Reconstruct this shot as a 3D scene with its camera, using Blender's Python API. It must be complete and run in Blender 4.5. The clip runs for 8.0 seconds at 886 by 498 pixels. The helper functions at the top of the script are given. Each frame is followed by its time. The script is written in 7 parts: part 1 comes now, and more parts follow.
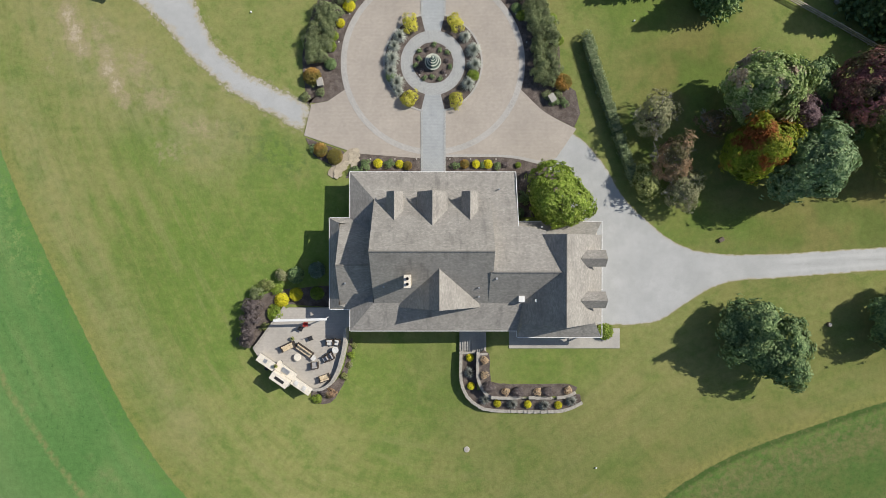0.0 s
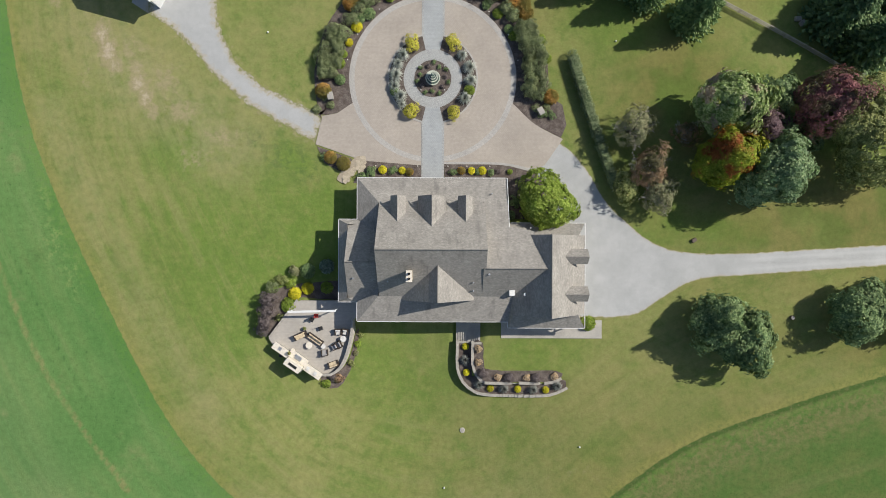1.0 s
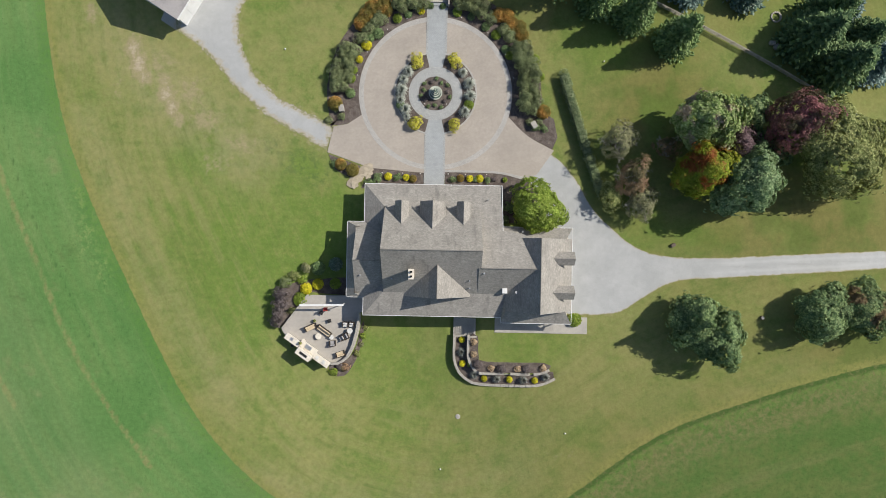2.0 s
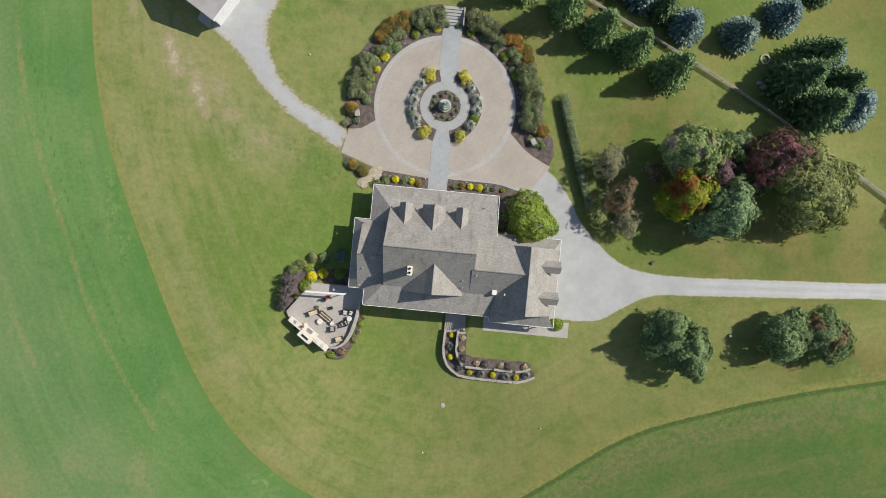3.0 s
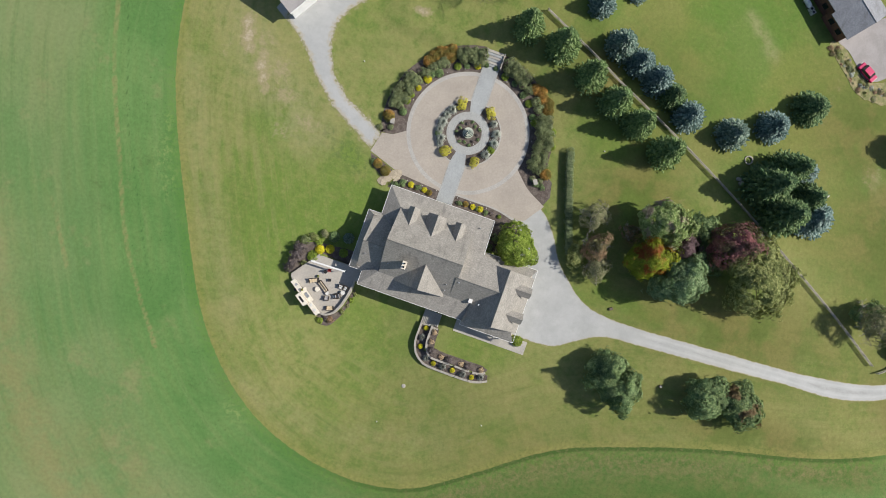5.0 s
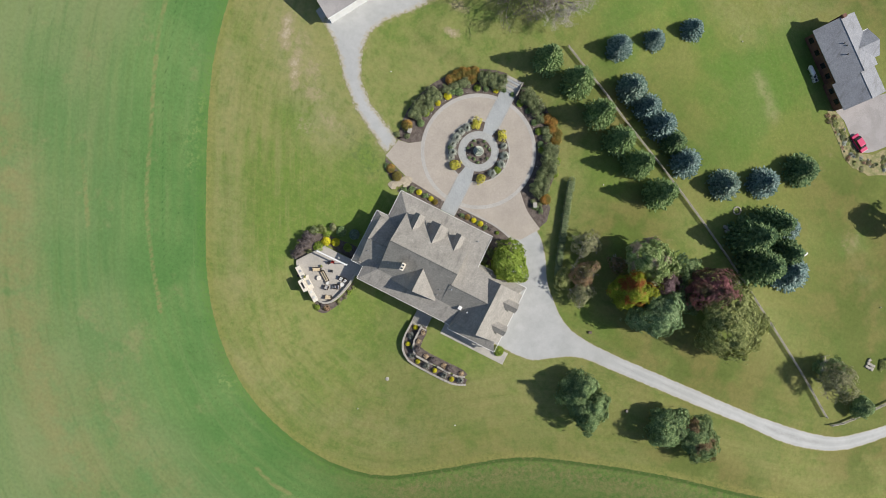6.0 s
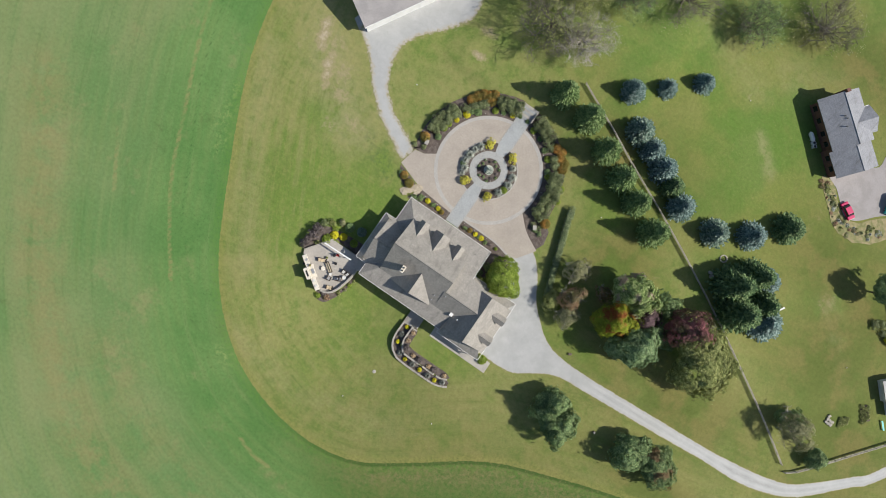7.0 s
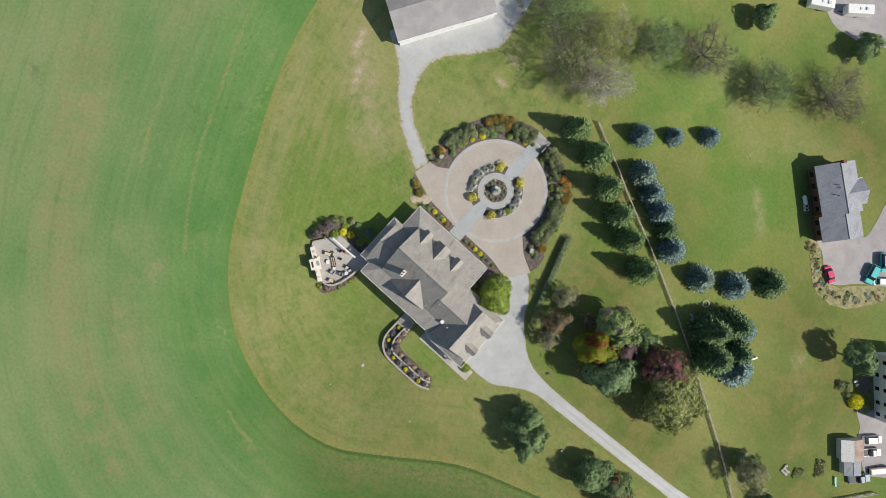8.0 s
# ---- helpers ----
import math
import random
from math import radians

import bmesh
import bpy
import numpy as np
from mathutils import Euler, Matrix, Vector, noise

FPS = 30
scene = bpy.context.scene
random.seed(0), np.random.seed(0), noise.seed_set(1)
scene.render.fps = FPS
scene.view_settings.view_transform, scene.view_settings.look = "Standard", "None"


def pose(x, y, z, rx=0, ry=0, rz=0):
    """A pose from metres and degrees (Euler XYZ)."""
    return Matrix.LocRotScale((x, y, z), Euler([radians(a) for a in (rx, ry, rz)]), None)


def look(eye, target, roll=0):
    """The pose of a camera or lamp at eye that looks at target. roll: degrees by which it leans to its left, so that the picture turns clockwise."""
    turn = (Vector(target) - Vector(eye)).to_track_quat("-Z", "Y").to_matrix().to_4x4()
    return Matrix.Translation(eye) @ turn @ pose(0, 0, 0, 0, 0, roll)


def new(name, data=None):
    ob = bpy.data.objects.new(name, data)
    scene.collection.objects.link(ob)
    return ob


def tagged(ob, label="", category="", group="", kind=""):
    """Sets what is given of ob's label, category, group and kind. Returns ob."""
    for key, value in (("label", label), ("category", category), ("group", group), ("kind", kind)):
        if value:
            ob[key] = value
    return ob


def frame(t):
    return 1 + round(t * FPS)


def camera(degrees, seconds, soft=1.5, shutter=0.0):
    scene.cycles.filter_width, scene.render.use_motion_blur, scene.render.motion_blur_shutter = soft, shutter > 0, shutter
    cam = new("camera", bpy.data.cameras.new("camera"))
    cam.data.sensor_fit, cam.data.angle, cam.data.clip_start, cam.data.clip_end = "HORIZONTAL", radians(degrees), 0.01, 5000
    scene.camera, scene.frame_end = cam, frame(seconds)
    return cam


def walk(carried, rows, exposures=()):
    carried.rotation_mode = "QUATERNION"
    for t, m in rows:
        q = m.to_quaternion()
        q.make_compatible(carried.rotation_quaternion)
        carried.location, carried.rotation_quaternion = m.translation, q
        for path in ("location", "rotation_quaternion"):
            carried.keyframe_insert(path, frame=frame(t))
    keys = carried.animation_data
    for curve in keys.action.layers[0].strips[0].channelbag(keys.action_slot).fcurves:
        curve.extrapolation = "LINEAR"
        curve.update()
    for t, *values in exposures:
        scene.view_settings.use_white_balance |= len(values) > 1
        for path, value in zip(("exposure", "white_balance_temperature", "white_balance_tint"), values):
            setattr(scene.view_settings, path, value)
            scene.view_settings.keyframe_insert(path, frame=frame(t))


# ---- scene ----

# ---- camera and walk: a drone rises straight up and turns ----
cam = camera(73.7, 8.0, soft=0.6)
# seconds, x, y, height, heading, tilt forward, tilt sideways
ROWS = [
    (0.0, 0.00, 0.00, 80.00, 0.00, -0.25, -0.19),
    (0.5, 0.19, -0.15, 84.09, 0.18, -0.27, -0.17),
    (1.0, 0.34, -0.20, 88.11, 0.21, -0.22, -0.11),
    (2.5, 0.79, -0.16, 100.03, 2.75, -0.11, 0.05),
    (3.0, 0.99, -0.05, 103.97, 5.47, -0.09, 0.03),
    (3.5, 1.19, 0.12, 107.91, 8.35, -0.03, -0.02),
    (4.0, 1.35, 0.30, 111.79, 11.99, -0.08, -0.06),
    (4.5, 1.42, 0.64, 115.61, 15.68, -0.11, -0.15),
    (6.0, 1.03, 2.35, 127.11, 26.86, 0.00, -0.28),
    (6.5, 0.72, 3.02, 130.86, 30.75, 0.03, -0.26),
    (7.0, 0.26, 3.74, 134.59, 34.66, 0.08, -0.21),
    (7.5, -0.29, 4.52, 138.30, 38.52, 0.11, -0.19),
    (8.0, -0.96, 5.35, 142.02, 42.41, 0.20, -0.13),
]
walk(cam, [(t, pose(x, y, z, 0, 0, spin) @ pose(0, 0, 0, ax, 0, 0) @ pose(0, 0, 0, 0, ay, 0))
           for t, x, y, z, spin, ax, ay in ROWS], exposures=[(0.0, -0.06), (3.0, -0.03), (8.0, 0.0)])

# ---- daylight ----
SUN = Vector((1.10, 0.45, 1.0)).normalized()
world = bpy.data.worlds.new("sky")
scene.world = world
world.use_nodes = True
wn = world.node_tree.nodes
sky = wn.new("ShaderNodeTexSky")
sky.sky_type, sky.sun_disc = "NISHITA", False
sky.sun_elevation, sky.sun_rotation = math.asin(SUN.z), math.atan2(SUN.x, SUN.y)
world.node_tree.links.new(sky.outputs[0], wn["Background"].inputs[0])
wn["Background"].inputs[1].default_value = 0.097
sun = new("sun", bpy.data.lights.new("sun", "SUN"))
sun.data.energy, sun.data.angle, sun.data.color = 4.85, radians(0.6), (1.0, 0.94, 0.84)
sun.matrix_world = look(SUN * 300, (0, 0, 0))


# ---- materials ----
class Nodes:
    """Short forms for building a node material."""

    def __init__(self, name, rough=0.9, metal=0.0, spec=0.3):
        self.m = bpy.data.materials.new(name)
        self.m.use_nodes = True
        self.t = self.m.node_tree
        self.b = self.t.nodes["Principled BSDF"]
        self.b.inputs["Roughness"].default_value = rough
        self.b.inputs["Metallic"].default_value = metal
        self.b.inputs["Specular IOR Level"].default_value = spec
        self.coord = self.t.nodes.new("ShaderNodeTexCoord")

    def link(self, a, b):
        self.t.links.new(a, b)

    def noise(self, scale, detail=3.0, rough=0.6, stretch=(1, 1, 1), turn=0.0, world_space=True):
        mp = self.t.nodes.new("ShaderNodeMapping")
        mp.inputs["Scale"].default_value = stretch
        mp.inputs["Rotation"].default_value = (0, 0, radians(turn))
        if world_space:
            g = self.t.nodes.new("ShaderNodeNewGeometry")
            self.link(g.outputs["Position"], mp.inputs["Vector"])
        else:
            self.link(self.coord.outputs["Object"], mp.inputs["Vector"])
        n = self.t.nodes.new("ShaderNodeTexNoise")
        n.inputs["Scale"].default_value, n.inputs["Detail"].default_value, n.inputs["Roughness"].default_value = scale, detail, rough
        self.link(mp.outputs[0], n.inputs["Vector"])
        return n.outputs["Fac"]

    def swept(self, across, along, scale, ratio, detail=4.0):
        """Noise drawn out along a curved line: across and along are distances from and along it."""
        c = self.t.nodes.new("ShaderNodeCombineXYZ")
        self.link(across, c.inputs[0])
        self.link(self.math("MULTIPLY", along, ratio), c.inputs[1])
        n = self.t.nodes.new("ShaderNodeTexNoise")
        n.inputs["Scale"].default_value, n.inputs["Detail"].default_value, n.inputs["Roughness"].default_value = scale, detail, 0.65
        self.link(c.outputs[0], n.inputs["Vector"])
        return n.outputs["Fac"]

    def attr(self, name):
        a = self.t.nodes.new("ShaderNodeAttribute")
        a.attribute_name = name
        return a.outputs["Fac"]

    def math(self, op, a, b=0.0, c=0.0):
        n = self.t.nodes.new("ShaderNodeMath")
        n.operation = op
        for i, v in enumerate((a, b, c)):
            if isinstance(v, (int, float)):
                n.inputs[i].default_value = v
            else:
                self.link(v, n.inputs[i])
        return n.outputs[0]

    def ramp(self, v, lo, hi):
        n = self.t.nodes.new("ShaderNodeMapRange")
        n.interpolation_type = "SMOOTHSTEP"
        self.link(v, n.inputs[0])
        n.inputs[1].default_value, n.inputs[2].default_value = lo, hi
        return n.outputs[0]

    def mix(self, f, a, b, mode="MIX"):
        n = self.t.nodes.new("ShaderNodeMix")
        n.data_type, n.blend_type = "RGBA", mode
        for i, v in ((0, f), (6, a), (7, b)):
            if isinstance(v, (int, float)):
                n.inputs[i].default_value = v
            elif isinstance(v, tuple):
                n.inputs[i].default_value = (*v, 1)
            else:
                self.link(v, n.inputs[i])
        return n.outputs[2]

    def grey(self, v, lo, hi):
        """A grey that runs from lo to hi with v."""
        n = self.t.nodes.new("ShaderNodeMapRange")
        self.link(v, n.inputs[0])
        n.inputs[1].default_value, n.inputs[2].default_value = 0.3, 0.7
        n.inputs[3].default_value, n.inputs[4].default_value = lo, hi
        c = self.t.nodes.new("ShaderNodeCombineColor")
        for i in range(3):
            self.link(n.outputs[0], c.inputs[i])
        return c.outputs[0]

    def bump(self, v, strength=0.5, distance=0.05):
        n = self.t.nodes.new("ShaderNodeBump")
        n.inputs["Strength"].default_value, n.inputs["Distance"].default_value = strength, distance
        self.link(v, n.inputs["Height"])
        self.link(n.outputs[0], self.b.inputs["Normal"])

    def colour(self, c):
        if isinstance(c, tuple):
            self.b.inputs["Base Color"].default_value = (*c, 1)
        else:
            self.link(c, self.b.inputs["Base Color"])
        return self.m


def plain(name, c1, c2, scale=1.0, fine=12.0, rough=0.85, metal=0.0, bump=0.3, spec=0.3, lo=0.8, hi=1.15):
    """Two colours mixed by a broad noise, with a fine grain over them."""
    n = Nodes(name, rough, metal, spec)
    a = n.noise(scale)
    f = n.noise(fine, 4.0)
    c = n.mix(n.ramp(a, 0.35, 0.65), c1, c2)
    c = n.mix(1.0, c, n.grey(f, lo, hi), "MULTIPLY")
    if bump:
        n.bump(f, bump, 0.03)
    return n.colour(c)


def leaf(name, c1, c2, c3=None, share=0.25, sheen=0.25):
    """Foliage: a colour for each leaf clump, from two or three tints, and one drift over the crown."""
    n = Nodes(name, 0.6, 0.0, sheen)
    g = n.t.nodes.new("ShaderNodeNewGeometry")
    r = g.outputs["Random Per Island"]
    c = n.mix(n.ramp(r, 0.15, 0.95), tuple(v * 1.15 for v in c1), tuple(v * 1.12 for v in c2))
    big = n.noise(0.45)
    c = n.mix(1.0, c, n.grey(big, 0.75, 1.25), "MULTIPLY")
    if c3:
        c = n.mix(n.math("MULTIPLY", n.ramp(n.noise(0.3), 0.5 - share * 0.5, 0.62), 0.9), c, c3)
    thin = n.t.nodes.new("ShaderNodeBsdfTranslucent")
    n.link(c, thin.inputs["Color"])
    both = n.t.nodes.new("ShaderNodeMixShader")
    both.inputs[0].default_value = 0.27
    n.link(n.b.outputs[0], both.inputs[1])
    n.link(thin.outputs[0], both.inputs[2])
    n.link(both.outputs[0], n.t.nodes["Material Output"].inputs["Surface"])
    return n.colour(c)


def lawn_material():
    n = Nodes("lawn", 0.95, 0.0, 0.1)
    broad, mid, fine, grain = n.noise(0.035, 3), n.noise(0.16, 4), n.noise(1.3, 5, 0.7), n.noise(7.0, 3, 0.7)
    lush, dry = n.attr("lush"), n.attr("bare")
    green, olive, straw = (0.150, 0.218, 0.050), (0.234, 0.250, 0.088), (0.330, 0.285, 0.165)
    f = n.math("ADD", n.math("MULTIPLY", broad, 0.9), n.math("MULTIPLY", mid, 0.5))
    f = n.math("SUBTRACT", f, n.math("MULTIPLY", lush, 0.36))
    c = n.mix(n.ramp(f, 0.38, 0.85), green, olive)
    patch = n.math("ADD", n.math("MULTIPLY", n.noise(0.45, 5, 0.7), 0.7), n.math("MULTIPLY", mid, 0.3))
    c = n.mix(n.math("MULTIPLY", n.ramp(patch, 0.48, 0.66), 0.52), c, (0.272, 0.266, 0.098))
    c = n.mix(n.math("MULTIPLY", n.ramp(patch, 0.52, 0.38), 0.55), c, (0.105, 0.180, 0.038))
    vivid = n.math("MULTIPLY", lush, n.ramp(n.noise(0.13, 5, 0.65), 0.36, 0.58))
    c = n.mix(n.math("MULTIPLY", vivid, 0.50), c, (0.150, 0.232, 0.045))
    warm = n.ramp(n.noise(0.052, 4, 0.55, (1, 0.7, 1), 25.0), 0.50, 0.66)
    c = n.mix(n.math("MULTIPLY", warm, 0.40), c, (0.280, 0.264, 0.110))
    past = n.ramp(n.math("ADD", n.attr("beyond"), n.math("MULTIPLY", n.noise(0.07, 4), 14.0)), 4.0, 14.0)
    c = n.mix(n.math("MULTIPLY", past, 0.62), c, n.mix(n.ramp(n.noise(0.05, 4, 0.6), 0.40, 0.60), (0.088, 0.168, 0.034), (0.175, 0.190, 0.056)))
    coarse = n.math("MULTIPLY", n.attr("weeds"), n.ramp(n.noise(0.8, 5, 0.75), 0.44, 0.60))
    c = n.mix(n.math("MULTIPLY", coarse, 0.7), c, (0.085, 0.140, 0.045))
    streak = n.math("MULTIPLY", n.attr("pale"), n.ramp(n.noise(0.5, 5, 0.7), 0.25, 0.60))
    c = n.mix(n.math("MULTIPLY", streak, 0.6), c, (0.330, 0.300, 0.165))
    d = n.attr("field")
    wob = n.math("ADD", d, n.math("MULTIPLY", mid, 2.5))
    stripe = n.math("SINE", n.math("MULTIPLY", wob, 2.4))
    fleck = n.noise(1.9, 5, 0.8)
    c = n.mix(n.math("MULTIPLY", n.ramp(fleck, 0.55, 0.70), 0.34), c, (0.315, 0.290, 0.135))
    c = n.mix(n.math("MULTIPLY", n.ramp(fleck, 0.42, 0.30), 0.28), c, (0.085, 0.135, 0.032))
    run = n.attr("along")
    brush = n.swept(d, run, 0.55, 0.09)
    fade = n.math("MULTIPLY", n.ramp(n.noise(0.05, 2), 0.45, 0.65), n.ramp(d, 32.0, 8.0))
    close = n.ramp(d, 42.0, 14.0)
    c = n.mix(n.math("MULTIPLY", n.math("MULTIPLY", n.ramp(brush, 0.50, 0.68), close), 0.36), c, (0.275, 0.265, 0.115))
    c = n.mix(n.math("MULTIPLY", n.math("MULTIPLY", n.ramp(brush, 0.47, 0.32), close), 0.36), c, (0.110, 0.160, 0.040))
    arcs = n.swept(d, run, 1.5, 0.035, 5.0)
    c = n.mix(n.math("MULTIPLY", n.math("MULTIPLY", n.ramp(arcs, 0.52, 0.70), close), 0.24), c, (0.290, 0.272, 0.108))
    c = n.mix(n.math("MULTIPLY", n.math("MULTIPLY", n.ramp(arcs, 0.48, 0.30), close), 0.24), c, (0.120, 0.178, 0.040))
    c = n.mix(n.math("MULTIPLY", n.math("MULTIPLY", n.math("ADD", stripe, 1.0), 0.22), fade), c, (0.285, 0.268, 0.112))
    c = n.mix(n.math("MULTIPLY", n.ramp(n.math("ADD", n.math("MULTIPLY", dry, 0.72), n.math("MULTIPLY", n.noise(0.7, 6, 0.75), 1.5)), 1.08, 1.42), 0.8), c, straw)
    c = n.mix(n.math("MULTIPLY", n.ramp(n.math("ADD", n.math("MULTIPLY", dry, 0.8), n.math("MULTIPLY", n.noise(1.7, 6, 0.85), 1.8)), 1.68, 1.98), 0.80), c, (0.47, 0.395, 0.295))
    dull = n.attr("dull")
    c = n.mix(n.math("MULTIPLY", n.math("MULTIPLY", dull, 0.9), n.ramp(n.noise(0.08, 4), 0.24, 0.50)), c, n.mix(n.ramp(n.noise(0.11, 4, 0.6), 0.42, 0.60), (0.100, 0.132, 0.034), (0.166, 0.155, 0.054)))
    # the crop field beyond the mown edge
    edge = n.math("ADD", d, n.math("MULTIPLY", n.math("SUBTRACT", n.noise(1.1, 4), 0.5), 0.55))
    fb = n.noise(0.03, 4, 0.65)
    near = n.mix(n.ramp(fb, 0.35, 0.65), (0.098, 0.210, 0.060), (0.145, 0.255, 0.084))
    far = n.mix(n.ramp(n.noise(0.022, 4, 0.6), 0.38, 0.62), (0.122, 0.222, 0.076), (0.196, 0.256, 0.108))
    crop = n.mix(n.ramp(n.math("ADD", d, n.math("MULTIPLY", fb, 14.0)), -4.0, -16.0), near, far)
    drill = n.swept(d, run, 0.5, 0.06)
    crop = n.mix(n.math("MULTIPLY", n.ramp(drill, 0.52, 0.70), 0.35), crop, (0.200, 0.270, 0.105))
    crop = n.mix(n.math("MULTIPLY", n.ramp(drill, 0.48, 0.32), 0.30), crop, (0.065, 0.165, 0.045))
    speck = n.noise(2.2, 4, 0.8)
    crop = n.mix(n.math("MULTIPLY", n.math("MULTIPLY", n.ramp(speck, 0.58, 0.66), n.ramp(d, -26.0, -4.0)), 0.70), crop, (0.045, 0.105, 0.030))
    rows = n.math("SINE", n.math("MULTIPLY", n.math("ADD", d, n.math("MULTIPLY", n.noise(0.12, 3), 2.6)), 2.6))
    crop = n.mix(n.math("MULTIPLY", n.math("MULTIPLY", n.math("ADD", rows, 1.0), 0.10), n.ramp(n.noise(0.06, 3), 0.42, 0.6)), crop, (0.20, 0.26, 0.09))
    crop = n.mix(n.math("MULTIPLY", n.ramp(n.noise(0.055, 5, 0.7), 0.55, 0.70), 0.55), crop, (0.27, 0.26, 0.125))
    crop = n.mix(n.math("MULTIPLY", n.ramp(n.noise(0.06, 5, 0.75, (1, 1.3, 1), 40.0), 0.60, 0.72), 0.5), crop, (0.085, 0.13, 0.045))
    crop = n.mix(n.math("MULTIPLY", n.ramp(dull, 0.0, 0.55), 0.9), crop, n.mix(n.ramp(n.noise(0.22, 4, 0.7), 0.40, 0.62), (0.078, 0.138, 0.033), (0.112, 0.146, 0.042)))
    crop = n.mix(n.math("MULTIPLY", n.math("MULTIPLY", n.ramp(n.swept(d, run, 0.35, 0.05, 6.0), 0.50, 0.66), dull), 0.35), crop, (0.205, 0.190, 0.085))
    crop = n.mix(n.math("MULTIPLY", n.math("MULTIPLY", n.ramp(speck, 0.52, 0.62), dull), 0.45), crop, (0.07, 0.12, 0.03))
    stubble = n.math("MULTIPLY", n.math("MULTIPLY", n.ramp(d, -10.0, -2.5), n.ramp(dull, 0.15, 0.6)), n.ramp(n.noise(0.85, 6, 0.8), 0.40, 0.62))
    crop = n.mix(n.math("MULTIPLY", stubble, 0.75), crop, (0.205, 0.182, 0.085))
    crop = n.mix(n.math("MULTIPLY", n.math("MULTIPLY", n.ramp(n.noise(2.4, 4, 0.8), 0.54, 0.66), dull), 0.65), crop, (0.055, 0.085, 0.025))
    tr = n.math("ADD", n.attr("track"), n.math("MULTIPLY", n.math("SUBTRACT", n.noise(0.5, 4), 0.5), 0.9))
    crop = n.mix(n.math("MULTIPLY", n.math("MULTIPLY", n.ramp(tr, 0.70, 0.15), n.ramp(n.noise(0.07, 3), 0.34, 0.60)), 0.65), crop, (0.262, 0.250, 0.105))
    groove = n.math("ADD", n.attr("groove"), n.math("MULTIPLY", n.math("SUBTRACT", n.noise(0.6, 4), 0.5), 0.35))
    crop = n.mix(n.math("MULTIPLY", n.math("MULTIPLY", n.ramp(groove, 0.32, 0.06), n.ramp(n.noise(0.07, 3), 0.38, 0.55)), 0.5), crop, (0.052, 0.110, 0.034))
    swathe = n.math("MULTIPLY", n.ramp(n.swept(d, run, 0.09, 0.10, 4.0), 0.46, 0.62), n.ramp(d, -14.0, -30.0))
    crop = n.mix(n.math("MULTIPLY", swathe, 0.28), crop, (0.262, 0.262, 0.125))
    worn = n.math("MULTIPLY", n.attr("pale"), n.ramp(n.noise(0.16, 5, 0.7), 0.34, 0.60))
    crop = n.mix(n.math("MULTIPLY", worn, 0.62), crop, (0.252, 0.232, 0.102))
    weeds = n.math("MULTIPLY", n.attr("weeds"), n.ramp(n.noise(0.9, 5, 0.75), 0.46, 0.62))
    crop = n.mix(n.math("MULTIPLY", weeds, 0.75), crop, (0.245, 0.320, 0.110))
    rim = n.math("MULTIPLY", n.ramp(edge, -3.2, -0.5), n.ramp(fine, 0.35, 0.6))
    crop = n.mix(n.math("MULTIPLY", rim, 0.45), crop, (0.095, 0.205, 0.035))
    c = n.mix(n.math("MULTIPLY", n.math("MULTIPLY", n.ramp(edge, 2.2, 0.2), n.ramp(fine, 0.3, 0.6)), 0.55), c, (0.25, 0.235, 0.075))
    # shadow at the taller crop's edge, painted into the colour as a dark band
    lip_shade = n.math("MULTIPLY", n.math("MULTIPLY", n.ramp(edge, -1.1, -0.5), n.ramp(fine, 0.30, 0.55)), n.ramp(dull, 0.05, 0.5))
    crop = n.mix(n.math("MULTIPLY", lip_shade, 0.75), crop, (0.045, 0.085, 0.022))
    c = n.mix(n.ramp(edge, 0.12, -0.12), c, crop)
    c = n.mix(1.0, c, n.grey(fine, 0.87, 1.13), "MULTIPLY")
    c = n.mix(1.0, c, n.grey(grain, 0.90, 1.10), "MULTIPLY")
    n.bump(n.math("ADD", fine, n.math("MULTIPLY", grain, 0.5)), 0.35, 0.10)
    return n.colour(c)


def paver_material(name, c1, c2, joint, size, turn=0.0):
    n = Nodes(name, 0.85, 0.0, 0.3)
    g = n.t.nodes.new("ShaderNodeNewGeometry")
    mp = n.t.nodes.new("ShaderNodeMapping")
    mp.inputs["Rotation"].default_value = (0, 0, radians(turn))
    n.link(g.outputs["Position"], mp.inputs["Vector"])
    b = n.t.nodes.new("ShaderNodeTexBrick")
    n.link(mp.outputs[0], b.inputs["Vector"])
    b.inputs["Color1"].default_value, b.inputs["Color2"].default_value, b.inputs["Mortar"].default_value = (*c1, 1), (*c2, 1), (*joint, 1)
    b.inputs["Scale"].default_value = 1.0
    b.inputs["Mortar Size"].default_value, b.inputs["Brick Width"].default_value, b.inputs["Row Height"].default_value = 0.012, size, size * 0.62
    c = n.mix(1.0, b.outputs["Color"], n.grey(n.noise(0.22, 4), 0.90, 1.08), "MULTIPLY")
    c = n.mix(1.0, c, n.grey(n.noise(2.5, 4), 0.94, 1.05), "MULTIPLY")
    n.bump(b.outputs["Fac"], -0.3, 0.01)
    return n.colour(c)


